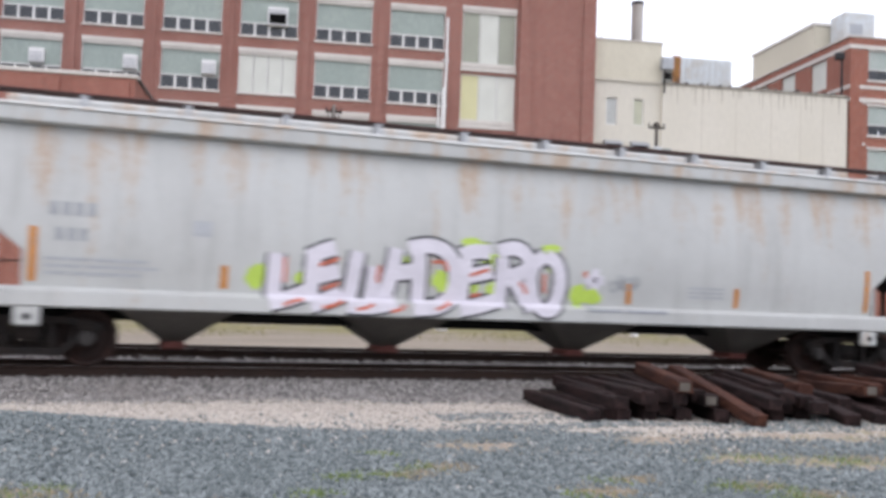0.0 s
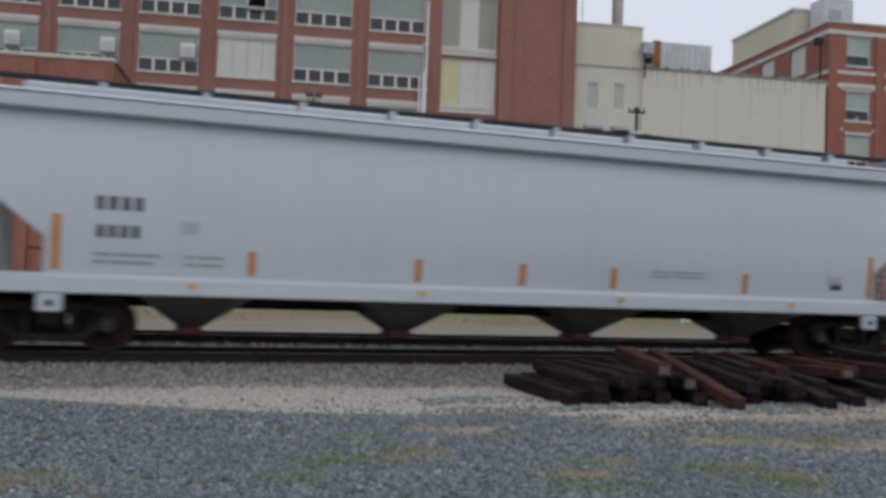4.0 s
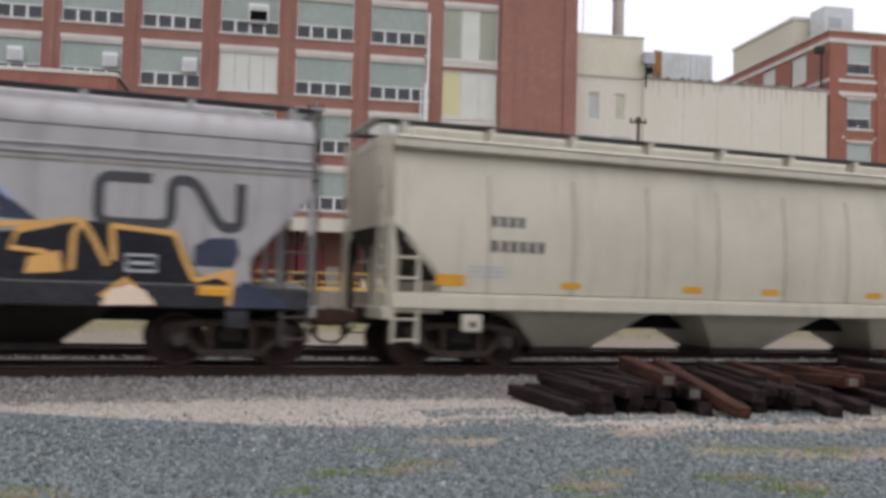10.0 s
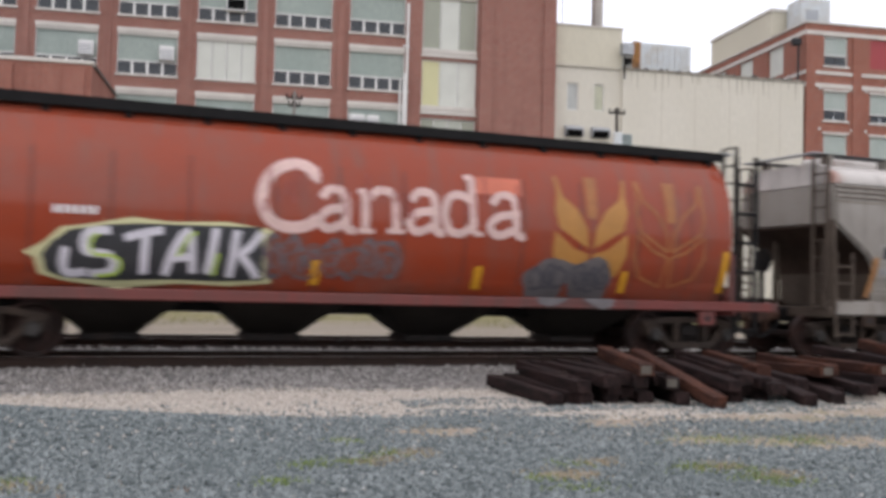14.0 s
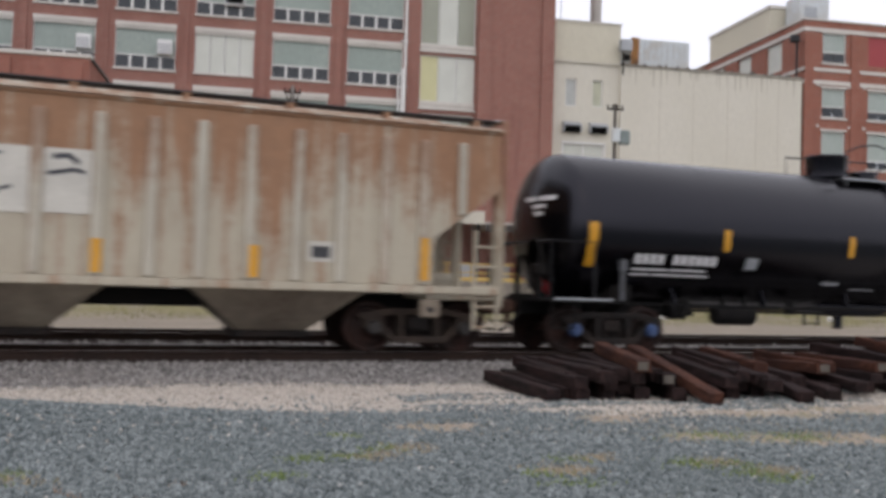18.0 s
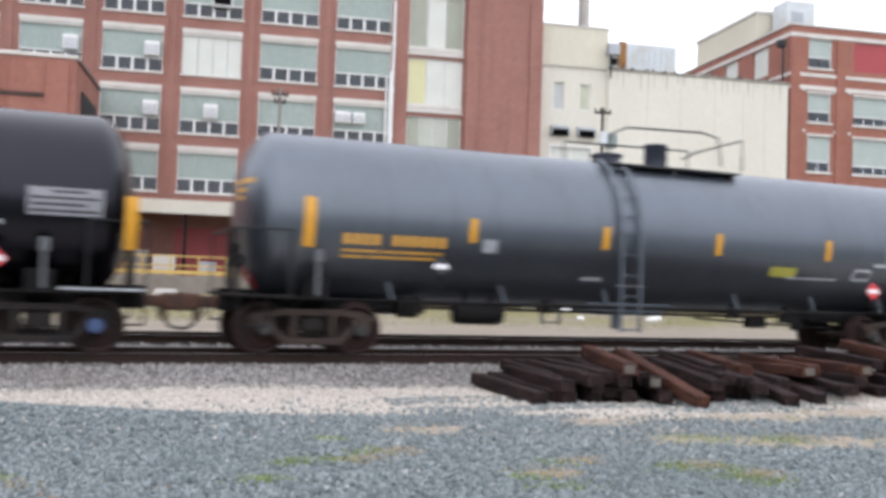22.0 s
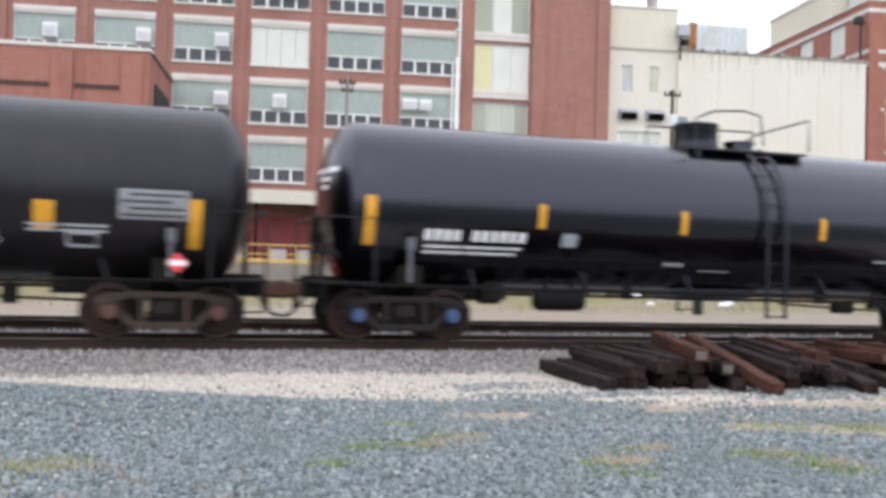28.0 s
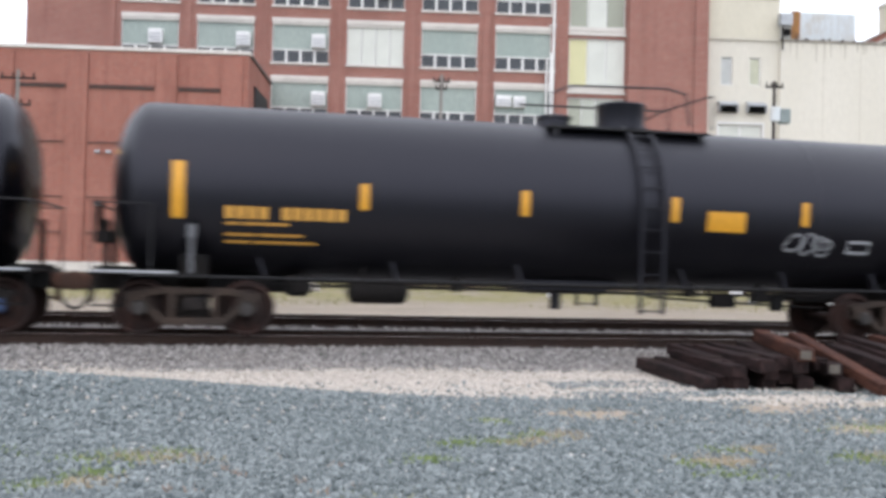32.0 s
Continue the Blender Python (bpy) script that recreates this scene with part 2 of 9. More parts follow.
ACWHITE = surf("white appliance case", (0.74, 0.74, 0.73), 0.5, 0, 2, 20, 0.1)
ROOFING = surf("dark roofing", (0.11, 0.105, 0.10), 0.9, 0, 0.5, 8, 0.3)
CONCRETE = surf("pale concrete", (0.50, 0.47, 0.43), 0.9, 0, 0.7, 12, 0.25)
TEALGREY = surf("weathered green-grey steel", (0.24, 0.29, 0.285), 0.6, 0, 2, 14, 0.3)
STAIN = surf("faint grey rain stain", (0.52, 0.49, 0.41), 0.9, 0, 1.5, 8, 0.3, tint=(0.45, 0.42, 0.35))
UNDERDOCK = surf("dark brown canopy edge", (0.06, 0.05, 0.045), 0.8, 0, 1.2, 12, 0.4)
DOCKWALL = surf("stained dock concrete", (0.27, 0.24, 0.205), 0.9, 0, 0.5, 9, 0.35, tint=(0.17, 0.145, 0.12))
BOLLARD = surf("bright yellow bollard paint", (0.72, 0.60, 0.10), 0.5, 0, 2, 20, 0.2)
YELRAIL = surf("yellow guard rail", (0.62, 0.42, 0.12), 0.55, 0, 2, 20, 0.2)
REDPANEL = surf("red panel", (0.36, 0.045, 0.05), 0.5, 0, 0.5, 10, 0.15)
WOODPOLE = surf("grey pole wood", (0.27, 0.25, 0.23), 0.9, 0, 2, 20, 0.3, stretch=(3, 3, 0.3))
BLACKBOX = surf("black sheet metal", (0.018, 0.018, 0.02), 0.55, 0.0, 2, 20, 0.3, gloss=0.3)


# ---- building kit ----
class Geo:
    """Collects vertices and faces of one mesh."""

    def __init__(self):
        self.v, self.f = [], []

    def add(self, verts, faces):
        k = len(self.v)
        self.v += [tuple(p) for p in verts]
        self.f += [tuple(i + k for i in q) for q in faces]
        return self

    def box(self, x0, x1, y0, y1, z0, z1, c=0.0):
        if c <= 0:
            p = [(x, y, z) for x in (x0, x1) for y in (y0, y1) for z in (z0, z1)]
            return self.add(p, [(0, 1, 3, 2), (4, 6, 7, 5), (0, 4, 5, 1), (2, 3, 7, 6), (0, 2, 6, 4), (1, 5, 7, 3)])
        m = Vector(((x0 + x1) / 2, (y0 + y1) / 2, (z0 + z1) / 2))
        h = Vector((abs(x1 - x0) / 2, abs(y1 - y0) / 2, abs(z1 - z0) / 2))
        c = min(c, h.x * 0.9, h.y * 0.9, h.z * 0.9)
        p, at = [], {}
        for sx in (-1, 1):
            for sy in (-1, 1):
                for sz in (-1, 1):
                    for a in range(3):
                        q = [h.x - c, h.y - c, h.z - c]
                        q[a] += c
                        at[sx, sy, sz, a] = len(p)
                        p.append((m.x + sx * q[0], m.y + sy * q[1], m.z + sz * q[2]))
        f = []
        for a in range(3):
            b, d = (a + 1) % 3, (a + 2) % 3
            for s in (-1, 1):
                def key(sb, sd, ax):
                    k = [0, 0, 0]
                    k[a], k[b], k[d] = s, sb, sd
                    return at[(*k, ax)]
                f.append((key(-1, -1, a), key(1, -1, a), key(1, 1, a), key(-1, 1, a)))
                for sb in (-1, 1):
                    f.append((key(sb, -1, a), key(sb, 1, a), key(sb, 1, b), key(sb, -1, b)))
        for sx in (-1, 1):
            for sy in (-1, 1):
                for sz in (-1, 1):
                    f.append(tuple(at[sx, sy, sz, a] for a in range(3)))
        return self.add(p, f)

    def prism(self, poly, axis, a, b):
        """A polygon in the two other axes (in xyz order), drawn out from a to b."""
        n = len(poly)

        def pt(q, s):
            return {"x": (s, q[0], q[1]), "y": (q[0], s, q[1]), "z": (q[0], q[1], s)}[axis]
        p = [pt(q, a) for q in poly] + [pt(q, b) for q in poly]
        return self.add(p, [tuple(range(n)), tuple(range(2 * n - 1, n - 1, -1))] + [(i, (i + 1) % n, n + (i + 1) % n, n + i) for i in range(n)])

    def cyl(self, p0, p1, r, n=12, r1=None):
        p0, p1 = Vector(p0), Vector(p1)
        d = (p1 - p0).normalized()
        a = d.orthogonal().normalized()
        b = d.cross(a)
        r1 = r if r1 is None else r1
        ring = [(math.cos(2 * math.pi * i / n), math.sin(2 * math.pi * i / n)) for i in range(n)]
        p = [p0 + (a * c + b * s) * r for c, s in ring] + [p1 + (a * c + b * s) * r1 for c, s in ring]
        return self.add(p, [tuple(range(n - 1, -1, -1)), tuple(range(n, 2 * n))] + [(i, (i + 1) % n, n + (i + 1) % n, n + i) for i in range(n)])

    def tube(self, pts, r, n=6):
        pts = [Vector(p) for p in pts]
        rows, up = [], None
        for i, p in enumerate(pts):
            d = (pts[min(i + 1, len(pts) - 1)] - pts[max(i - 1, 0)]).normalized()
            a = (up - d * up.dot(d)).normalized() if up else d.orthogonal().normalized()
            up, b = a, d.cross(a)
            rows += [p + (a * math.cos(6.2832 * k / n) + b * math.sin(6.2832 * k / n)) * r for k in range(n)]
        m = len(pts)
        f = [(j * n + k, j * n + (k + 1) % n, (j + 1) * n + (k + 1) % n, (j + 1) * n + k) for j in range(m - 1) for k in range(n)]
        return self.add(rows, f + [tuple(range(n - 1, -1, -1)), tuple(range((m - 1) * n, m * n))])

    def lathe(self, prof, axis, n=32, centre=(0, 0, 0)):
        """A profile of (along, radius) turned round the x or y axis."""
        p, f = [], []
        for s, r in prof:
            for i in range(n):
                c, d = r * math.cos(2 * math.pi * i / n), r * math.sin(2 * math.pi * i / n)
                q = (s, c, d) if axis == "x" else (c, s, d)
                p.append(tuple(a + b for a, b in zip(q, centre)))
        for k in range(len(prof) - 1):
            f += [(k * n + i, k * n + (i + 1) % n, (k + 1) * n + (i + 1) % n, (k + 1) * n + i) for i in range(n)]
        f += [tuple(range(n)), tuple(range(len(p) - 1, len(p) - n - 1, -1))]
        return self.add(p, f)

    def mesh(self, name, smooth=True, angle=38, bevel=0.0):
        me = bpy.data.meshes.new(name)
        me.from_pydata(self.v, [], self.f)
        bm = bmesh.new()
        bm.from_mesh(me)
        bmesh.ops.recalc_face_normals(bm, faces=bm.faces)
        if bevel:
            sharp = [e for e in bm.edges if e.is_manifold and e.calc_face_angle(0) > radians(40)]
            bmesh.ops.bevel(bm, geom=sharp, offset=bevel, segments=2, affect="EDGES", profile=0.6, clamp_overlap=True)
        bm.to_mesh(me)
        bm.free()
        if smooth:
            me.shade_smooth()
            me.set_sharp_from_angle(angle=radians(angle))
        return me


def part(name, geo, material, parent=None, label="", **kw):
    """One mesh object under a thing or a part; a mesh that is made already is shared."""
    me = geo if isinstance(geo, bpy.types.Mesh) else geo.mesh(name, **kw)
    if not me.materials:
        me.materials.append(material)
    ob = new(name, me)
    if parent:
        ob.parent = parent
    if label:
        ob["label"] = label
    return ob


def thing(name, label, category, group="", kind="", m=None):
    ob = new(name)
    ob.empty_display_size = 0.2
    if m is not None:
        ob.matrix_basis = m
    return tagged(ob, label, category, group, kind)


SHARED = {}


def shared(key, make):
    if key not in SHARED:
        SHARED[key] = make()
    return SHARED[key]


# ---- ground ----
def bed(y):
    """Height of the track bed across the tracks."""
    def step(a, b, lo, hi):
        k = min(1, max(0, (y - a) / (b - a)))
        k = k * k * (3 - 2 * k)
        return lo + (hi - lo) * k
    if y < 20:
        return step(15.0, 16.25, GROUND, -0.20 - LOW)
    if y < 34:
        return step(19.0, 20.4, -0.20 - LOW, -0.20) if y < 22 else step(25.2, 27.2, -0.20, -0.42)
    return step(36.0, 50.0, -0.42, 0.38)


def height(x, y):
    z = bed(y)
    if y < 15.6:
        z += 0.05 * noise.noise((x * 0.35, y * 0.5, 0)) + 0.018 * noise.noise((x * 1.7, y * 2.0, 3))
        # a heap of stone beside the path
        dx, dy = (x + 3.6) / 3.2, (y - 11.0) / 1.35
        z += 0.45 * math.exp(-(dx * dx + dy * dy) ** 1.0)
        dx, dy = (x - 0.3) / 2.6, (y - 11.3) / 0.9
        z += 0.09 * math.exp(-(dx * dx + dy * dy))
    elif y > 26:
        z += 0.06 * noise.noise((x * 0.2, y * 0.2, 7))
    return z


def ground_mat():
    m, nt, b = nodes_of("gravel ground")
    tc = nt.nodes.new("ShaderNodeTexCoord")
    sep = nt.nodes.new("ShaderNodeSeparateXYZ")
    nt.links.new(tc.outputs["Object"], sep.inputs[0])
    v = tc.outputs["Object"]
    warp = mul(nt, noise_at(nt, v, 0.45, 5), 0.5, "SUBTRACT")
    fine = mul(nt, noise_at(nt, v, 3.5, 5, 0.7), 0.5, "SUBTRACT")
    y = mul(nt, mul(nt, sep.outputs["Y"], mul(nt, warp, 2.6), "ADD"), mul(nt, fine, 1.3), "ADD")
    vo = node(nt, "ShaderNodeTexVoronoi", Scale=24.0)
    nt.links.new(v, vo.inputs["Vector"])
    hue = nt.nodes.new("ShaderNodeSeparateColor")
    nt.links.new(vo.outputs["Color"], hue.inputs[0])
    r = hue.outputs[0]
    blue = mix(nt, r, (0.07, 0.086, 0.09), (0.215, 0.248, 0.248))
    pale = mix(nt, r, (0.34, 0.305, 0.262), (0.57, 0.52, 0.46))
    rock = mix(nt, r, (0.10, 0.096, 0.094), (0.29, 0.275, 0.265))
    soil = mix(nt, r, (0.20, 0.16, 0.11), (0.36, 0.30, 0.22))
    east = mul(nt, ramp(nt, sep.outputs["X"], 5.2, 7.4), 1.0)
    col = mix(nt, ramp(nt, mul(nt, y, east, "ADD"), 11.25, 11.95), blue, pale)
    col = mix(nt, ramp(nt, y, 14.9, 15.5), col, rock)
    col = mix(nt, ramp(nt, y, 25.0, 26.5), col, mix(nt, noise_at(nt, place(nt, (0.25, 1, 1), False), 0.9, 4), (0.15, 0.125, 0.095), (0.37, 0.32, 0.255)))
    far = mul(nt, ramp(nt, y, 37.0, 41.0), ramp(nt, noise_at(nt, v, 0.25, 4), 0.36, 0.55))
    col = mix(nt, far, col, mix(nt, noise_at(nt, v, 2, 5), (0.13, 0.14, 0.055), (0.30, 0.25, 0.13)))
    # earth and thin grass showing through the stones near the pile of ties
    sx = ramp(nt, mul(nt, sep.outputs["X"], mul(nt, warp, 5.0), "ADD"), 3.6, 6.0)
    patch = mul(nt, mul(nt, sx, ramp(nt, noise_at(nt, v, 0.9, 4), 0.46, 0.62)), mul(nt, ramp(nt, sep.outputs["Y"], 9.2, 10.2), ramp(nt, sep.outputs["Y"], 12.6, 11.6)))
    col = mix(nt, mul(nt, patch, 0.75), col, soil)
    weeds = mul(nt, ramp(nt, noise_at(nt, v, 0.8, 5), 0.56, 0.68), ramp(nt, sep.outputs["Y"], 9.6, 8.2))
    col = mix(nt, mul(nt, weeds, 0.55), col, mix(nt, r, (0.12, 0.15, 0.04), (0.26, 0.24, 0.10)))
    nt.links.new(col, b.inputs["Base Color"])
    b.inputs["Roughness"].default_value = 0.95
    bump(nt, b, vo.outputs["Distance"], 0.9, -0.03)
    return m


def make_ground():
    def axis(core, fine, far):
        a = list(np.arange(core[0], core[1] + fine / 2, fine))
        lo, hi, s = [core[0]], [core[1]], fine
        while hi[-1] < far:
            s *= 1.35
            hi.append(hi[-1] + s)
            lo.append(lo[-1] - s)
        return lo[:0:-1] + a + hi[1:]
    xs, ys = axis((-9, 24), 0.2, 1800), axis((4, 29), 0.2, 1800)
    g = Geo()
    g.v = [(x, y, height(x, y)) for y in ys for x in xs]
    n = len(xs)
    g.f = [(j * n + i, j * n + i + 1, (j + 1) * n + i + 1, (j + 1) * n + i) for j in range(len(ys) - 1) for i in range(n - 1)]
    ob = part("ground", g, ground_mat())
    tagged(ob, "flat gravel ground in grey, pale and brown strips with thin weeds", "ground", kind="structure")


make_ground()


def stone_mat(name, a, b, dusty):
    m, nt, bs = nodes_of(name)
    geo = nt.nodes.new("ShaderNodeNewGeometry")
    rnd = geo.outputs["Random Per Island"]
    tc = nt.nodes.new("ShaderNodeTexCoord")
    n = noise_at(nt, tc.outputs["Object"], 45, 4)
    big = noise_at(nt, tc.outputs["Object"], 0.6, 4)
    col = mix(nt, rnd, a, b)
    col = mix(nt, mul(nt, ramp(nt, n, 0.45, 0.7), 0.4), col, dark(a, 0.6))
    col = mix(nt, mul(nt, ramp(nt, big, 0.45, 0.7), 0.35), col, dusty)
    w = nt.nodes.new("ShaderNodeMath")
    w.operation = "GREATER_THAN"
    w.inputs[1].default_value = 0.992
    nt.links.new(rnd, w.inputs[0])
    col = mix(nt, mul(nt, w.outputs[0], 0.6), col, (0.5, 0.47, 0.43))
    nt.links.new(col, bs.inputs["Base Color"])
    bs.inputs["Roughness"].default_value = 0.9
    return m


def scatter(name, label, material, count, where, size, seed):
    """Broken stones, each a small crooked block, strewn where where(x, y) says how likely they are."""
    rng = np.random.default_rng(seed)
    base = np.array([(x, y, z) for x in (-1, 1) for y in (-1, 1) for z in (-1, 1)], float)
    quads = np.array([(0, 1, 3, 2), (4, 6, 7, 5), (0, 4, 5, 1), (2, 3, 7, 6), (0, 2, 6, 4), (1, 5, 7, 3)])
    spots = []
    (x0, x1), (y0, y1), like = where
    while len(spots) < count:
        x, y = rng.uniform(x0, x1), rng.uniform(y0, y1)
        if rng.uniform() < like(x, y):
            spots.append((x, y, height(x, y)))
    spots = np.array(spots)
    s = rng.uniform(size[0], size[1], (count, 1)) * rng.uniform(0.8, 1.25, (count, 1))
    q = rng.normal(size=(count, 4))
    q /= np.linalg.norm(q, axis=1)[:, None]
    w, x, y, z = q.T
    rot = np.array([[1 - 2 * (y * y + z * z), 2 * (x * y - w * z), 2 * (x * z + w * y)],
                    [2 * (x * y + w * z), 1 - 2 * (x * x + z * z), 2 * (y * z - w * x)],
                    [2 * (x * z - w * y), 2 * (y * z + w * x), 1 - 2 * (x * x + y * y)]]).transpose(2, 0, 1)
    pts = base[None] * rng.uniform(0.45, 1.0, (count, 1, 3)) * rng.uniform(0.6, 1.1, (count, 8, 1))
    pts = np.einsum("nij,nkj->nki", rot, pts) * s[:, :, None] * 0.5
    pts[:, :, 2] += s * 0.12
    pts += spots[:, None, :]
    faces = (quads[None] + (np.arange(count) * 8)[:, None, None]).reshape(-1)
    me = bpy.data.meshes.new(name)
    me.vertices.add(count * 8)
    me.vertices.foreach_set("co", pts.reshape(-1).astype(np.float32))
    me.loops.add(len(faces))
    me.loops.foreach_set("vertex_index", faces.astype(np.int32))
    me.polygons.add(count * 6)
    me.polygons.foreach_set("loop_start", np.arange(0, count * 24, 4, dtype=np.int32))
    me.update(calc_edges=True)
    me.materials.append(material)
    tagged(new(name, me), label, "gravel", kind="stuff")


def edge(x):
    """Where the blue stone ends and the pale strip begins."""
    k = min(1, max(0, (x - 5.2) / 2.2))
    return 11.6 - 1.0 * k + (0.25 + 0.4 * k) * noise.noise((x * 0.5, 1, 0)) + 0.12 * noise.noise((x * 3, 2, 0))


# low weeds and bare earth among the stones: x, y, reach
WEEDS = [(-1.04, 8.44, 0.3), (-1.02, 7.75, 0.22), (-0.7, 8.35, 0.28), (-0.47, 8.66, 0.22), (-1.3, 7.43, 0.2), (1.72, 8.05, 0.2), (2.53, 8.84, 0.25), (2.8, 9.94, 0.2), (2.99, 9.16, 0.22), (2.09, 8.72, 0.2),
         (8.21, 9.22, 0.32), (7.22, 9.37, 0.32), (5.69, 7.83, 0.25), (6.08, 7.7, 0.28), (6.0, 7.3, 0.22), (6.13, 7.03, 0.25), (4.03, 7.78, 0.2), (4.15, 7.35, 0.28), (4.64, 8.34, 0.2), (-2.0, 8.6, 0.35)]
EARTH = [(4.1, 10.45, 0.6), (6.6, 10.7, 0.7), (7.0, 9.4, 0.75), (7.85, 9.1, 0.8), (8.75, 8.85, 0.9), (9.7, 8.8, 0.9), (9.4, 10.75, 1.0), (11.0, 11.1, 1.0), (4.3, 7.9, 0.3)]
STALKS = [(-0.23, 7.1, 0.05), (0.0, 7.75, 0.06), (0.1, 7.61, 0.05), (0.68, 6.95, 0.05), (0.91, 7.14, 0.06), (0.88, 7.89, 0.05), (-0.41, 7.13, 0.05), (0.53, 7.31, 0.05), (0.3, 8.2, 0.15)]


def bare(x, y):
    return max([0.0] + [math.exp(-((x - a) / r) ** 2 - ((y - c) / (r * 0.5)) ** 2) for a, c, r in EARTH] + [0.7 * math.exp(-((x - a) / r) ** 2 - ((y - c) / (r * 0.5)) ** 2) for a, c, r in WEEDS])


def near_like(x, y):
    e = edge(x)
    if abs(x) > 3.2 + y * 0.75:
        return 0
    streak = 0.0
    if x > 4.5 and e < y < 13.6:
        streak = 0.75 * min(1, max(0, (noise.noise((x * 0.45, y * 1.6, 9)) + 0.15) * 3))
    return max(1.0 if y < e else 0.2 if y < e + 0.35 else 0.04, streak) * (1 - 0.85 * bare(x, y))


scatter("blue_gravel", "crushed blue-grey stone spread loosely over the ground", stone_mat("bluestone", (0.078, 0.096, 0.10), (0.27, 0.303, 0.303), (0.13, 0.157, 0.158)),
        70000, ((-9, 17), (5.6, 13.6), near_like), (0.022, 0.056), 3)
scatter("pale_gravel", "pale fine limestone chips in a strip beside the track", stone_mat("limestone", (0.30, 0.268, 0.23), (0.63, 0.575, 0.51), (0.48, 0.43, 0.38)),
        26000, ((-9, 24), (9.8, 15.4), lambda x, y: (1.0 if edge(x) < y < 15.0 + 0.2 * noise.noise((x, 4, 0)) else 0.12) * (1 - 0.6 * bare(x, y))), (0.02, 0.046), 4)
scatter("ballast", "coarse grey-brown track ballast on the shoulder of the line", stone_mat("ballast stone", (0.11, 0.105, 0.10), (0.40, 0.38, 0.36), (0.22, 0.195, 0.175)),
        24000, ((-9, 26), (14.7, 17.0), lambda x, y: 0.25 if y < 15.1 else 1.0), (0.035, 0.075), 5)
scatter("track_ballast", "coarse grey ballast between and behind the rails", bpy.data.materials["ballast stone"],
        16000, ((-12, 32), (17.0, 26.0), lambda x, y: 1.0), (0.04, 0.08), 6)


def make_earth():
    """Patches of brown earth, each a low ragged sheet on the ground."""
    m, nt, b = nodes_of("dry earth")
    v = place(nt, own=False)
    n1, n2 = noise_at(nt, v, 1.7, 5), noise_at(nt, v, 14, 6, 0.7)
    col = mix(nt, n2, (0.19, 0.155, 0.12), (0.40, 0.335, 0.27))
    nt.links.new(mix(nt, mul(nt, ramp(nt, n1, 0.48, 0.62), 0.6), col, (0.17, 0.17, 0.06)), b.inputs["Base Color"])
    b.inputs["Roughness"].default_value = 0.95
    bump(nt, b, n2, 0.8, 0.02)
    g = Geo()
    for k, (cx, cy, r) in enumerate(EARTH):
        rng = random.Random(90 + k)
        n, rings = 40, 5
        rad = [1 + 0.25 * math.sin(3 * 2 * math.pi * i / n + k) + rng.uniform(-0.22, 0.22) for i in range(n)]
        p = [(cx, cy, height(cx, cy) + 0.014)]
        for q in range(1, rings + 1):
            for i in range(n):
                a = 2 * math.pi * i / n
                x, y = cx + r * 0.9 * rad[i] * q / rings * math.cos(a), cy + r * 0.42 * rad[i] * q / rings * math.sin(a)
                p.append((x, y, height(x, y) + (0.014 if q < rings else -0.004)))
        f = [(0, 1 + i, 1 + (i + 1) % n) for i in range(n)]
        for q in range(rings - 1):
            f += [(1 + q * n + i, 1 + (q + 1) * n + i, 1 + (q + 1) * n + (i + 1) % n, 1 + q * n + (i + 1) % n) for i in range(n)]
        g.add(p, f)
    ob = part("bare_earth", g, m)
    tagged(ob, "bare brown earth showing in patches between the stones", "bare earth", kind="stuff")


make_earth()


def grass(name, label, spots, count, tall, seed, cols):
    rng = random.Random(seed)
    g = Geo()
    for _ in range(count):
        cx, cy, r = rng.choice(spots)
        x, y = rng.gauss(cx, r * 0.62), rng.gauss(cy, r * 0.5)
        z, a, h = height(x, y), rng.uniform(0, 6.28), rng.uniform(0.4, 1.0) * tall
        dx, dy, w = math.cos(a), math.sin(a), rng.uniform(0.004, 0.009)
        lx, ly = rng.uniform(-0.7, 0.7) * h, rng.uniform(-0.7, 0.7) * h
        g.add([(x - dx * w, y - dy * w, z), (x + dx * w, y + dy * w, z), (x + lx * 0.4 + dx * w * 0.7, y + ly * 0.4 + dy * w * 0.7, z + h * 0.6), (x + lx, y + ly, z + h)],
              [(0, 1, 2), (0, 2, 3)])
    m, nt, b = nodes_of(name)
    geo = nt.nodes.new("ShaderNodeNewGeometry")
    nt.links.new(mix(nt, geo.outputs["Random Per Island"], *cols), b.inputs["Base Color"])
    b.inputs["Roughness"].default_value = 0.8
    me = bpy.data.meshes.new(name)
    me.from_pydata(g.v, [], g.f)
    me.materials.append(m)
    tagged(new(name, me), label, "grass", kind="stuff")


rg = random.Random(11)
grass("weeds", "sparse short green weeds among the stones", WEEDS + [(x, y, r * 0.6) for x, y, r in EARTH[2:4]], 3900, 0.055, 2, ((0.12, 0.18, 0.05), (0.25, 0.31, 0.11)))
grass("dry_stalks", "thin reddish-brown dead stalks among the stones", STALKS, 60, 0.085, 21, ((0.24, 0.16, 0.12), (0.34, 0.25, 0.18)))
grass("dry_grass", "thin dry straw-coloured grass on bare earth", EARTH + [(x + 0.3, y, r) for x, y, r in WEEDS[::2]], 6500, 0.05, 8, ((0.28, 0.22, 0.14), (0.46, 0.39, 0.28)))
grass("far_grass", "rough grass strip beyond the tracks", [(rg.uniform(-20, 60), rg.uniform(37, 47), 2.2) for _ in range(160)], 15000, 0.22, 9, ((0.13, 0.15, 0.05), (0.34, 0.29, 0.15)))


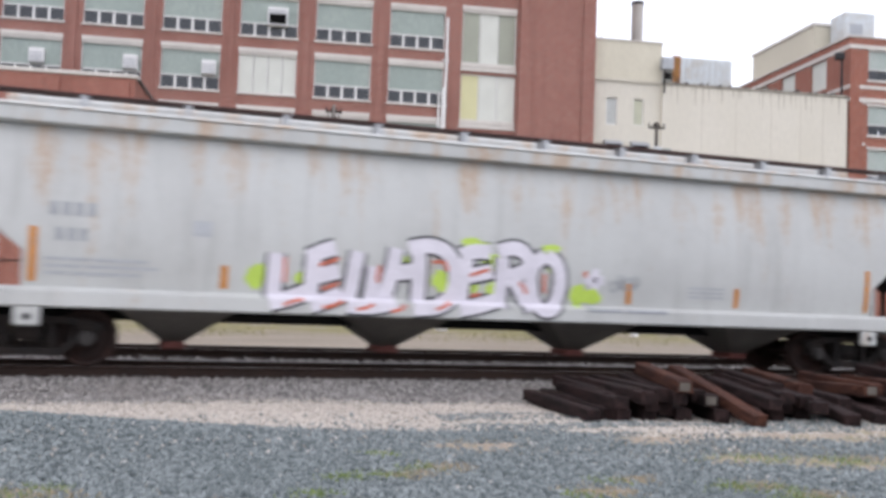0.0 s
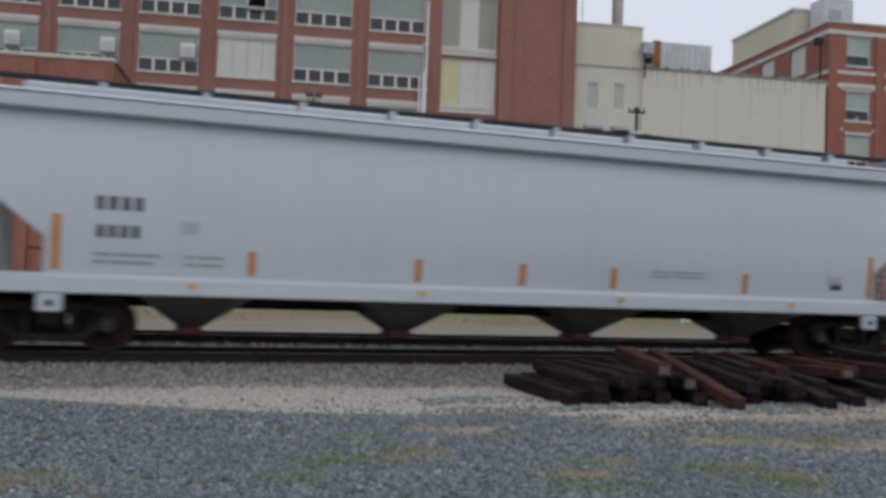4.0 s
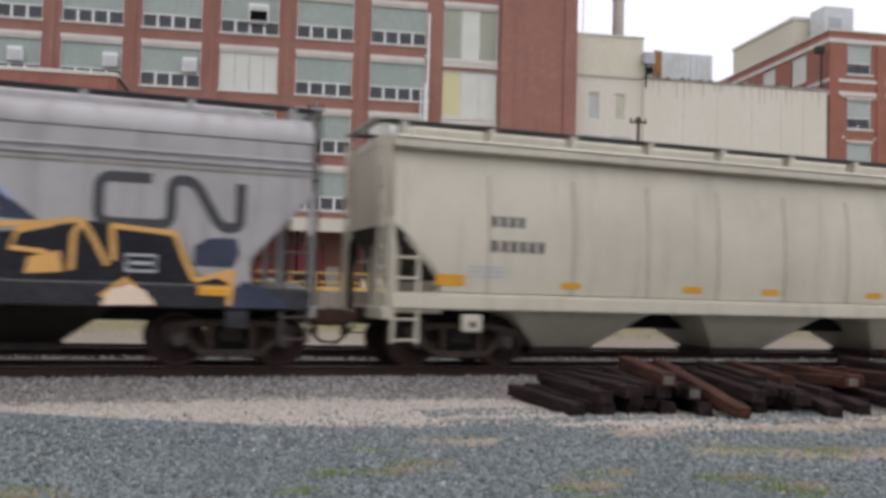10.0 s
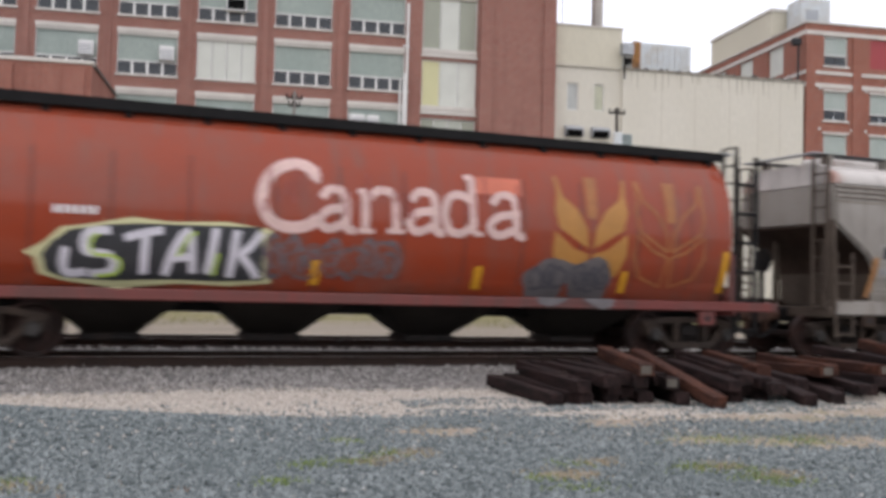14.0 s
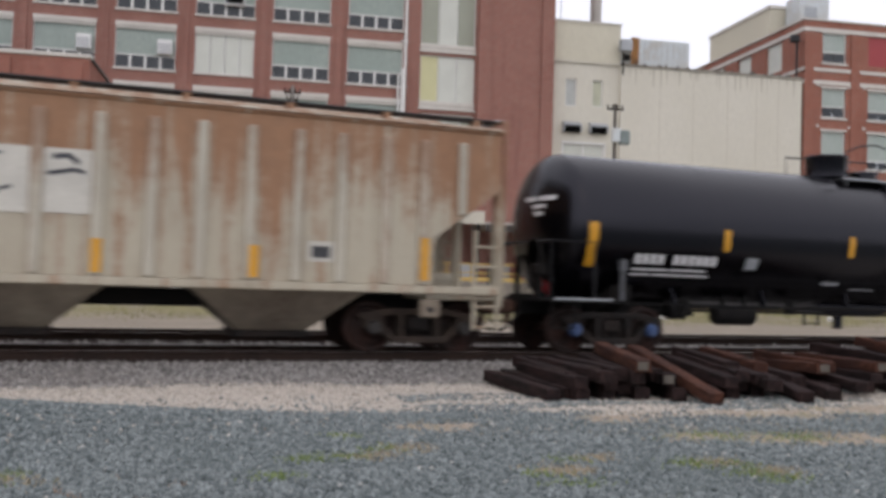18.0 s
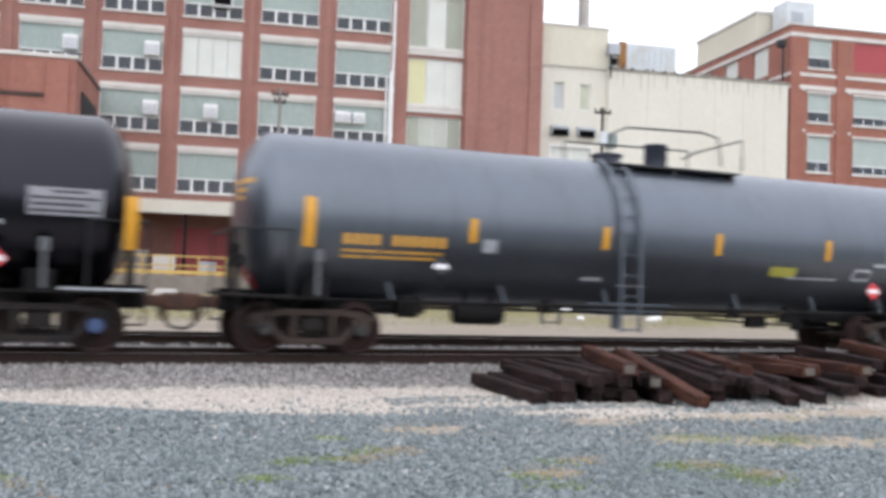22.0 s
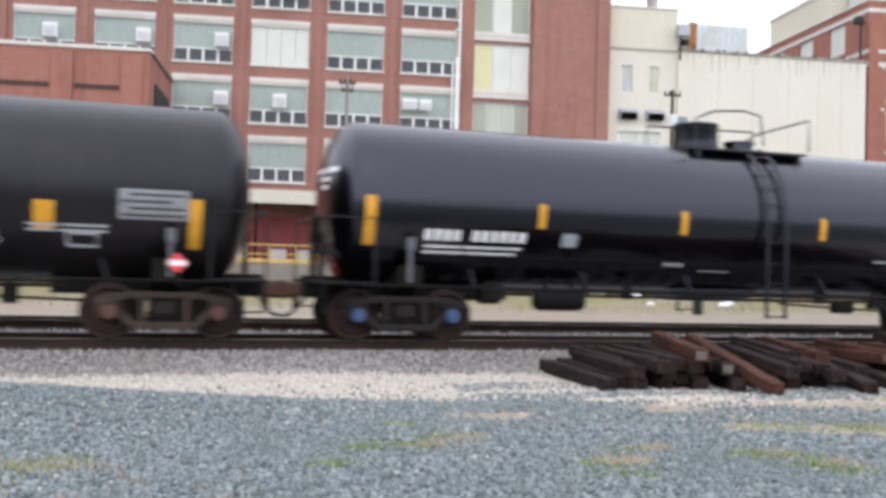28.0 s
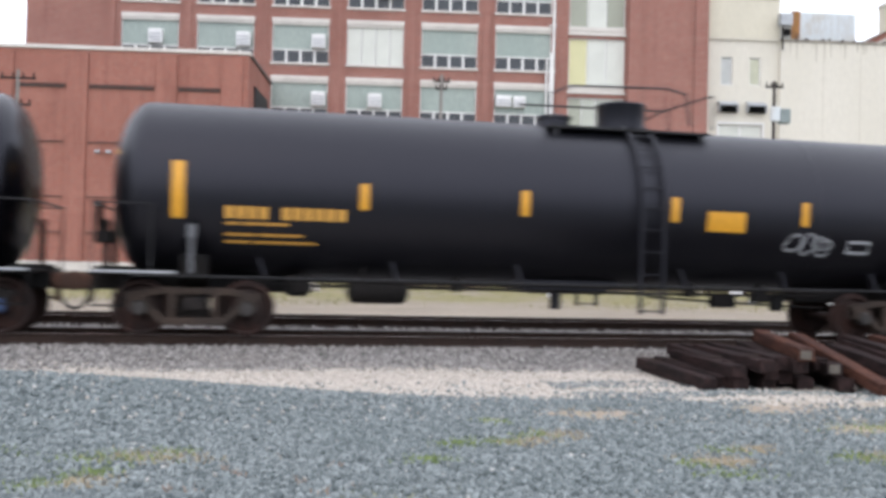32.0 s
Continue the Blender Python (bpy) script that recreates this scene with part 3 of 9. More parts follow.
# ---- tracks ----
def rail_mesh(head):
    prof = [(-0.076, -0.186), (0.076, -0.186), (0.076, -0.172), (0.02, -0.155), (0.010, -0.14), (0.010, -0.045), (0.037, -0.036), (0.037, -0.006), (0.03, -0.001), (-0.03, -0.001), (-0.037, -0.006),
            (-0.037, -0.036), (-0.010, -0.045), (-0.010, -0.14), (-0.02, -0.155), (-0.076, -0.172)]
    return Geo().prism(prof, "x", -140, 180).mesh("rail", smooth=False)


def make_track(name, y, label, first, last, z=0.0):
    t = thing(name, label, "railway track", "railway tracks", m=pose(0, y, z))
    web = shared("rail", lambda: rail_mesh(0))
    cap = shared("railtop", lambda: Geo().box(-140, 180, -0.03, 0.034, -0.004, 0.0005).mesh("running_surface", smooth=False))
    for s in (-1, 1):
        r = part("rail", web, RAILRUST, t, "rust-brown steel rail")
        r.location.y = s * 0.755
        c = part("running_surface", cap, BRIGHT, r, "polished running surface")
        c.scale.y = -s
    tie = shared("crosstie", lambda: Geo().box(-0.115, 0.115, -1.3, 1.3, -0.37, -0.188, 0.015).mesh("crosstie", smooth=False))
    plate = shared("tie_plate", lambda: Geo().box(-0.09, 0.09, -0.17, 0.17, -0.19, -0.183).box(-0.06, -0.03, 0.09, 0.11, -0.19, -0.15).box(0.03, 0.06, -0.11, -0.09, -0.19, -0.15).mesh("tie_plate", smooth=False))
    x = first
    while x < last:
        c = part("crosstie", tie, TIEWOOD, t)
        c.location.x = x
        for s in (-1, 1):
            p = part("tie_plate", plate, RAILRUST, c)
            p.location.y = s * 0.755
        x += 0.52


TIEWOOD = surf("creosoted tie wood", (0.016, 0.0105, 0.0105), 0.85, 0, 3.0, 22, 0.7, 0.014, tint=(0.05, 0.028, 0.026), stretch=(0.35, 2, 2))
TIEWARM = surf("weathered red-brown tie wood", (0.05, 0.023, 0.018), 0.85, 0, 3.0, 22, 0.7, 0.014, tint=(0.115, 0.046, 0.028), stretch=(0.35, 2, 2))
for wood in (TIEWOOD, TIEWARM):
    wood.node_tree.nodes["Principled BSDF"].inputs["Specular IOR Level"].default_value = 0.15
TIEEND = surf("pale sawn tie end", (0.125, 0.112, 0.094), 0.9, 0, 6, 40, 0.4, 0.004)
make_track("near_track", TRACK, "main railway track with worn steel rails on ballast", -14, 32, -LOW)
make_track("far_track", TRACK + 4.3, "second railway track behind, unused, with brown rails", -14, 36)
spur = thing("old_spur", "rusty disused rails low in the grass near the factory", "railway track", "railway tracks", m=pose(0, 46.0, 0.36, 0, 0, -1))
for s in (0, 1.5):
    r = part("rail", shared("rail", lambda: rail_mesh(0)), RAILRUST, spur, "rusty rail")
    r.location.y = s


# ---- pile of old ties ----
def tie_mesh(k):
    rng = random.Random(k)
    bm = bmesh.new()
    bm.from_mesh(Geo().box(-1.3, 1.3, -0.115, 0.115, 0, 0.18, 0.012).mesh("t", smooth=False))
    for x in (-1.22, -0.9, -0.3, 0.35, 0.85, 1.22):
        bmesh.ops.bisect_plane(bm, geom=bm.verts[:] + bm.edges[:] + bm.faces[:], plane_co=(x, 0, 0), plane_no=(1, 0, 0))
    for v in bm.verts:
        v.co += Vector((rng.uniform(-0.02, 0.02), rng.uniform(-0.014, 0.014), rng.uniform(-0.014, 0.014)))
        v.co.y += 0.02 * math.sin(v.co.x * 1.3 + k)
    me = bpy.data.meshes.new("railway_tie")
    bm.to_mesh(me)
    bm.free()
    return me


def lay(x0, y0, z0, x1, y1, z1, warm=False, pale=None, long=2.6):
    """A tie from its far end (x0, y0, z0) to its near end; z is its underside."""
    k = len([o for o in scene.objects if o.name.startswith("railway_tie")])
    a, b = Vector((x0, y0, z0)), Vector((x1, y1, z1))
    d = (b - a).normalized()
    m = (a + b) / 2
    side = Vector((0, 0, 1)).cross(d).normalized()
    up = d.cross(side)
    rot = Matrix((d, side, up)).transposed().to_4x4()
    key = ("tie", k % 6, warm)
    me = shared(key, lambda: tie_mesh(k % 6))
    ob = new("railway_tie", me)
    if not me.materials:
        me.materials.append(TIEWARM if warm else TIEWOOD)
    ob.matrix_basis = Matrix.Translation(m) @ rot
    tagged(ob, "weathered reddish-brown wooden railway tie in a heap" if warm else "old dark creosoted wooden railway tie in a heap", "railway tie", "discarded railway ties")
    plate = shared(("tieplate", k % 2), lambda: Geo().box(-0.1, 0.1, -0.1, 0.1, 0.186, 0.196, 0.003).box(-0.05, -0.02, 0.05, 0.08, 0.19, 0.22).mesh("spike_plate", smooth=False))
    if pale is not None:
        e = part("sawn_end", shared("sawn", lambda: Geo().box(-0.004, 0.004, -0.075, 0.085, 0.03, 0.155, 0.003).mesh("sawn_end", smooth=False)), TIEEND, ob, "pale split end")
        e.location.x = pale * 1.309
    elif k % 3 == 0:
        part("spike_plate", plate, RAILRUST, ob).location.x = 0.75 if k % 2 else -0.75
    return ob


# each old tie: far end, near end (undersides), reddish or not, pale sawn end or not
lay(6.81, 15.08, -0.43, 6.63, 12.49, -0.46)
lay(7.34, 15.04, -0.43, 7.11, 12.45, -0.46)
lay(7.34, 14.98, -0.28, 7.07, 12.4, -0.28)
lay(7.7, 14.9, -0.19, 7.47, 12.31, -0.19)
lay(8.03, 15.2, -0.46, 7.67, 12.63, -0.46)
lay(7.95, 15.1, -0.3, 7.62, 12.5, -0.3)
lay(8.78, 14.76, 0.08, 8.02, 12.28, -0.02, warm=True, pale=1)
lay(8.55, 14.9, -0.12, 8, 12.4, -0.2)
lay(9.08, 14.26, 0.09, 8.95, 11.72, -0.46, warm=True)
lay(7.55, 15.59, -0.23, 7.24, 13.01, -0.28)
lay(7.72, 15.47, -0.21, 7.58, 12.87, -0.18)
lay(8.04, 15.09, -0.16, 7.81, 12.50, -0.16)
lay(7.20, 15.26, -0.43, 6.98, 12.67, -0.46)
lay(8.26, 15.26, -0.40, 7.95, 12.68, -0.40)
lay(10.90, 15.23, -0.28, 10.27, 12.71, -0.40)
lay(10.52, 14.90, -0.10, 9.93, 12.36, -0.20)
lay(11.32, 14.95, -0.23, 10.61, 12.45, -0.30)
lay(9.07, 15.27, -0.23, 8.57, 12.72, -0.20)
lay(11.79, 14.90, -0.23, 11.03, 12.42, -0.28)
lay(9.26, 14.95, -0.29, 8.59, 12.44, -0.24, pale=1)
lay(9.46, 14.76, -0.46, 8.7, 12.28, -0.46)
lay(8.75, 15, -0.46, 8.2, 12.55, -0.46)
lay(10.17, 14.85, -0.13, 9.67, 12.3, -0.28)
lay(10.54, 14.99, -0.46, 9.83, 12.49, -0.46)
lay(9.85, 14.9, -0.28, 9.35, 12.45, -0.46)
lay(10.94, 14.94, -0.14, 10.31, 12.42, -0.26)
lay(11, 15.05, -0.46, 10.4, 12.6, -0.46)
lay(12.46, 15.13, -0.23, 11.78, 12.62, -0.1, warm=True, pale=1)
lay(11.9, 15.2, -0.3, 11.2, 12.7, -0.28)
lay(11.46, 14.18, -0.26, 10.61, 11.72, -0.46)
lay(12.27, 14.38, -0.34, 11.34, 11.95, -0.46)
lay(12.83, 14.6, -0.31, 12.07, 12.12, -0.36)
lay(12.6, 15.1, -0.46, 12, 12.6, -0.46)
lay(13.63, 15.33, -0.13, 13.18, 12.77, -0.1, warm=True, pale=1)
lay(14.7, 14.71, -0.33, 13.64, 12.34, -0.28, pale=1)
lay(15.28, 14.71, -0.08, 14.4, 12.27, -0.2, warm=True)
lay(14.95, 15.05, 0.22, 14.46, 12.51, 0, warm=True)
lay(11.31, 14.33, -0.35, 10.21, 11.98, -0.3)
lay(13.44, 14.92, -0.43, 12.59, 12.47, -0.4)
lay(15.03, 15.37, -0.46, 14.06, 12.96, -0.4, pale=1)
lay(13.5, 15.2, -0.3, 13, 12.7, -0.28)
lay(14.2, 15.2, -0.46, 13.5, 12.7, -0.46)
lay(14.9, 15.1, -0.3, 14.3, 12.6, -0.38)
lay(15.65, 15.2, -0.46, 15.1, 12.7, -0.46)
lay(16.1, 15.2, -0.28, 15.6, 12.75, -0.3, warm=True)
lay(16.5, 15.4, -0.46, 16.3, 12.85, -0.46)
lay(15.8, 15.5, -0.08, 15.2, 13, -0.1, pale=1)
lay(17.1, 15.4, -0.46, 17.3, 12.9, -0.46, pale=1)
lay(12.9, 15.6, -0.1, 12.3, 13.1, -0.12, warm=True)
lay(14.3, 15.6, 0.06, 13.75, 13.1, -0.02)
lay(10.75, 15.3, -0.02, 10.1, 12.85, -0.1)
lay(11.5, 15.5, -0.04, 10.8, 13, -0.12, warm=True)


# ---- buildings: they stand turned against the tracks; u runs along the fronts, w away from the camera ----
TURN = pose(0, 0, 0, 0, 0, -10)
BASE = -0.5


def walled(u0, u1, w0, w1, z0, z1, holes):
    """A wall u0..u1 wide with square openings (a, b, low, high) through it."""
    us = sorted({u0, u1, *[x for h in holes for x in h[:2]]})
    zs = sorted({z0, z1, *[x for h in holes for x in h[2:]]})
    nu, nz = len(us), len(zs)

    def solid(i, j):
        if not (0 <= i < nu - 1 and 0 <= j < nz - 1):
            return False
        mu, mz = (us[i] + us[i + 1]) / 2, (zs[j] + zs[j + 1]) / 2
        return not any(h[0] < mu < h[1] and h[2] < mz < h[3] for h in holes)
    g = Geo()
    g.v = [(u, w, z) for w in (w0, w1) for u in us for z in zs]

    def at(i, j, k):
        return k * nu * nz + i * nz + j
    for i in range(nu - 1):
        for j in range(nz - 1):
            if solid(i, j):
                for k in (0, 1):
                    g.f.append((at(i, j, k), at(i + 1, j, k), at(i + 1, j + 1, k), at(i, j + 1, k)))
                for di, dj, a, b in ((-1, 0, (i, j), (i, j + 1)), (1, 0, (i + 1, j), (i + 1, j + 1)), (0, -1, (i, j), (i + 1, j)), (0, 1, (i, j + 1), (i + 1, j + 1))):
                    if not solid(i + di, j + dj):
                        g.f.append((at(*a, 0), at(*b, 0), at(*b, 1), at(*a, 1)))
    used = sorted({q for f in g.f for q in f})
    new_at = {q: n for n, q in enumerate(used)}
    g.v = [g.v[q] for q in used]
    g.f = [tuple(new_at[q] for q in f) for f in g.f]
    return g


def pane_mesh(w, h):
    return shared(("pane", round(w, 2), round(h, 2)), lambda: Geo().box(0, w, -0.01, 0.01, 0, h).mesh("pane", smooth=False))


SAGEPALE = surf("pale sage panel", (0.44, 0.465, 0.40), 0.5, 0, 0.6, 10, 0.14)


def factory_window(parent, u, z, w=3.65, h=2.62, w0=62.0, kind="green"):
    """A steel factory window: lintel, tall blind panel, a row of four vent panes below."""
    fr = Geo().box(0, w, 0.10, 0.24, h - 0.06, h).box(0, w, 0.10, 0.24, 0, 0.05).box(0, 0.05, 0.10, 0.24, 0, h).box(w - 0.05, w, 0.10, 0.24, 0, h)
    low = 0.86
    if kind == "green":
        fr.box(0, w, 0.12, 0.22, low - 0.05, low + 0.03)
        for i in range(1, 4):
            fr.box(w * i / 4 - 0.07, w * i / 4 + 0.07, 0.12, 0.22, 0.05, low)
    win = part("window", shared(("wf", w, h, kind), lambda: fr.mesh("window", smooth=False)), FRAMEW, parent, "steel factory window with white frame")
    win.location = (u, w0, z)
    part("lintel", shared(("lin", w), lambda: Geo().box(-0.03, w + 0.03, -0.03, 0.24, h, h + 0.28, 0.01).box(0, w, 0.02, 0.16, h - 0.16, h).mesh("lintel", smooth=False)), STONEW, win, "pale lintel")
    part("sill", shared(("sil", w), lambda: Geo().box(-0.08, w + 0.08, -0.10, 0.24, -0.14, 0, 0.012).mesh("sill", smooth=False)), STONEW, win)
    if kind == "green":
        p = part("blind_panel", shared(("bl", w, h), lambda: Geo().box(0.05, w - 0.05, 0.17, 0.2, low + 0.03, h - 0.06).mesh("blind_panel", smooth=False)), GREEN, win, "sage green blanked glazing")
        for i in range(4):
            a = part("pane", pane_mesh(w / 4 - 0.14, low - 0.12), GLASS, win)
            a.location = (w * i / 4 + 0.07, 0.18, 0.06)
    else:
        cols = {"pale": (PALE, PALE, PALE, PALE), "p1": (OLIVE, PALE, OLIVE), "p2": (STRAW, PALE, PALE), "p3": (OLIVE, SAGEPALE, SAGEPALE, OLIVE)}[kind]
        n = len(cols)
        for i, c in enumerate(cols):
            a, b = w * i / n + 0.05, w * (i + 1) / n - 0.03
            p = part("sheet_panel", Geo().box(a, b, 0.15, 0.19, 0.05, h - 0.06), c, win, smooth=False)
            part("mullion", Geo().box(b, b + 0.05, 0.12, 0.22, 0.05, h - 0.06), FRAMEW, win, smooth=False)
    return win


def air_unit(u, w, z, wide=0.95, high=0.75, label="white window air conditioner set in a factory window", front=None):
    t = thing("air_conditioner", label, "air conditioner", "window air conditioners", m=TURN @ pose(u, w, z))
    part("case", shared(("ac", wide, high), lambda: Geo().box(0, wide, -0.28, 0.19, 0, high, 0.03).mesh("case", smooth=False)), ACWHITE, t)
    part("grille", shared(("acg", wide, high), lambda: (lambda g: [g.box(0.06, wide - 0.06, -0.295, -0.285, 0.08 + i * 0.09, 0.12 + i * 0.09) for i in range(int((high - 0.2) / 0.09))] and g)(Geo()).mesh("grille", smooth=False)), GALV, t)
    if front:
        # solid black block in place of the shaded opening
        part("front_opening", Geo().box(0.12, wide - 0.12, -0.31, -0.297, 0.12, high * 0.62), front, t, "black block for the shaded open front", smooth=False)


def make_factory():
    f = thing("factory_building", "large red brick factory with rows of steel windows", "factory", m=TURN)
    cols = [-18.42 + 4.806 * i for i in range(6)]
    rows = [17.76, 14.06, 10.33, 6.62]
    holes = [(u, u + 3.65, z - 0.0, z + 2.62) for u in cols for z in rows]
    for z0, z1 in ((16.62, 20.6), (12.8, 16.3), (9.0, 12.42)):
        holes.append((10.42, 14.1, z0, z1))
    holes.append((5.6, 9.25, 1.4, 4.6))
    holes.append((-4.0, 3.0, 1.4, 4.4))
    part("wall", walled(-24.4, 14.25, 62.0, 62.45, BASE, 27.0, holes), BRICK, f, smooth=False)
    part("end_wall", Geo().box(-24.4, -23.95, 62.45, 86, BASE, 27.0), BRICK, f, smooth=False)
    part("tower_wall", walled(14.25, 19.46, 61.6, 86, BASE, 28.5, []), BRICK, f, "plain brick stair tower", smooth=False)
    part("rear_wall", Geo().box(-24.4, 14.25, 85.5, 86, BASE, 27.0), BRICK, f, smooth=False)
    part("roof", Geo().box(-24.4, 14.25, 62.45, 85.5, 26.2, 26.6), ROOFING, f, smooth=False)
    # black slab behind the windows paints the shade of unlit rooms
    part("inner_wall", Geo().box(-23.9, 14.2, 63.6, 63.8, BASE, 26.0), BLACKBOX, f, "black backing that stands for the unlit rooms", smooth=False)
    for i in range(6):
        u = -18.42 + 4.806 * i - 0.58
        part("brick_pier", Geo().box(u - 0.2, u + 0.2, 61.9, 61.998, BASE, 27.0), BRICK, f, smooth=False)
    part("tower_pilaster", Geo().box(14.25, 15.1, 61.45, 61.598, BASE, 28.5).box(18.6, 19.46, 61.45, 61.598, BASE, 28.5), BRICK, f, smooth=False)
    for i, u in enumerate(cols):
        for j, z in enumerate(rows):
            if j == 3 and i == 0:
                pass
            factory_window(f, u, z, kind="pale" if (i == 3 and j == 1) else "green")
    for k, (z0, z1) in enumerate(((16.62, 20.6), (12.8, 16.3), (9.0, 12.42))):
        factory_window(f, 10.42, z0, 3.68, z1 - z0 - 0.002 * k, kind=("p1", "p2", "p3")[k])
    # loading dock with its canopy and guard rail
    part("dock", Geo().box(-8.6, 20.6, 55.2, 61.4, BASE, 1.35, 0.03), DOCKWALL, f, "concrete loading dock", smooth=False)
    part("canopy", Geo().box(-8.6, 14.0, 57.6, 61.9, 5.25, 5.7, 0.02), CONCRETE, f, "long flat dock canopy", smooth=False)
    part("canopy_fascia", Geo().box(-8.6, 14.0, 57.5, 57.6, 4.95, 5.75), SEAM, f, smooth=False)
    part("lower_canopy", Geo().box(14.02, 28.4, 57.3, 61.4, 4.72, 5.1, 0.02), CONCRETE, f, "lower dock canopy before the hall", smooth=False)
    part("lower_fascia", Geo().box(14.02, 28.4, 57.2, 57.3, 4.5, 4.95), UNDERDOCK, f, "dark steel edge of the canopy", smooth=False)
    part("dock_door", Geo().box(-4.0, 3.0, 62.2, 62.3, 1.4, 4.4), REDPANEL, f, "dark red dock doors", smooth=False)
    part("dock_window", Geo().box(5.6, 9.25, 62.2, 62.3, 1.4, 4.6), GLASS, f, smooth=False)
    for u in (-7.5, -3.2, 1.1, 5.4, 9.7, 13.6, 17.4, 20.2):
        part("canopy_post", Geo().box(u, u + 0.16, 57.7, 57.86, 1.35, 5.25 if u < 14 else 4.72), STEEL, f, smooth=False)
    return f


make_factory()


def guard_rail(u0, u1, w, z):
    t = thing("guard_rail", "yellow tubular steel guard rail on the loading dock", "railing", m=TURN @ pose(u0, w, z))
    n = int((u1 - u0) / 1.5)
    for i in range(n + 1):
        part("post", shared("grpost", lambda: Geo().box(-0.04, 0.04, -0.04, 0.04, 0, 1.1).mesh("post", smooth=False)), YELRAIL, t).location.x = i * 1.5
    for h in (0.08, 0.52, 1.05):
        part("bar", shared(("grbar", n, h == 0.08), lambda: Geo().box(0, n * 1.5, -0.03, 0.03, 0, 0.22 if h == 0.08 else 0.08).mesh("bar", smooth=False)), YELRAIL, t).location.z = h


guard_rail(-8.2, 20.3, 55.6, 1.35)
for u in (21.3, 22.4, 23.6, 25.2, 26.4):
    t = thing("bollard", "yellow painted steel bollard before the hall", "bollard", "bollards before the hall", m=TURN @ pose(u, 55.4, BASE + 0.01))
    part("post", shared("bollard", lambda: Geo().cyl((0, 0, 0), (0, 0, 2.3), 0.11, 14).cyl((0, 0, 2.3), (0, 0, 2.4), 0.11, 14, 0.04).mesh("post")), BOLLARD, t)
    part("cross_bar", shared("bollardbar", lambda: Geo().box(-0.35, 0.35, -0.05, 0.05, 1.9, 2.1, 0.02).mesh("cross_bar", smooth=False)), BOLLARD, t)
rd = random.Random(5)
for i in range(13):
    u = -6.5 + i * 1.95 + rd.uniform(-0.4, 0.4)
    h, w = rd.uniform(0.8, 1.7), rd.uniform(0.7, 1.3)
    t = thing("dock_crate", "stacked goods crate standing on the loading dock", "crate", "crates on the dock", m=TURN @ pose(u, 58.5, 1.35))
    part("box", Geo().box(0, w, 0, w, 0, h, 0.02), rd.choice([STONEW, GALV, REDPANEL, BLACKBOX, WOODPOLE]), t, smooth=False)
    part("pallet", Geo().box(-0.05, w + 0.05, -0.05, w + 0.05, 0.0, 0.1), WOODPOLE, t, smooth=False)

for u, z in ((-16.65, 15.0), (-11.07, 15.0), (-6.26, 15.0), (-6.2, 11.3), (-2.56, 11.3)):
    air_unit(u, 62.0, z, 0.88, 0.9)
air_unit(5.72, 62.0, 11.62, 1.0, 0.72)
air_unit(6.86, 62.0, 11.62, 0.78, 0.7)
air_unit(-2.3, 62.0, 18.45, 1.3, 1.2, "white window air conditioner with a dark front grille", VOID)


def downpipe():
    t = thing("downpipe", "white painted drain pipe down the brick wall", "drain pipe", m=TURN)
    part("upper_pipe", Geo().cyl((9.4, 61.85, 14.8), (9.4, 61.85, 19.9), 0.09, 12), FRAMEW, t)
    part("lower_pipe", Geo().cyl((9.3, 61.8, 6.0), (9.3, 61.8, 15.2), 0.17, 12), FRAMEW, t)
    part("side_pipe", Geo().cyl((8.98, 61.85, 5.4), (8.98, 61.85, 14.9), 0.07, 12), FRAMEW, t)
    for z in (8, 11, 14, 17):
        part("bracket", Geo().box(9.1, 9.55, 61.78, 61.99, z, z + 0.08), FRAMEW, t, smooth=False)
    part("elbow", Geo().tube([(9.3, 61.8, 6.0), (9.38, 61.75, 5.7), (9.6, 61.7, 5.5)], 0.15, 12), FRAMEW, t)


downpipe()


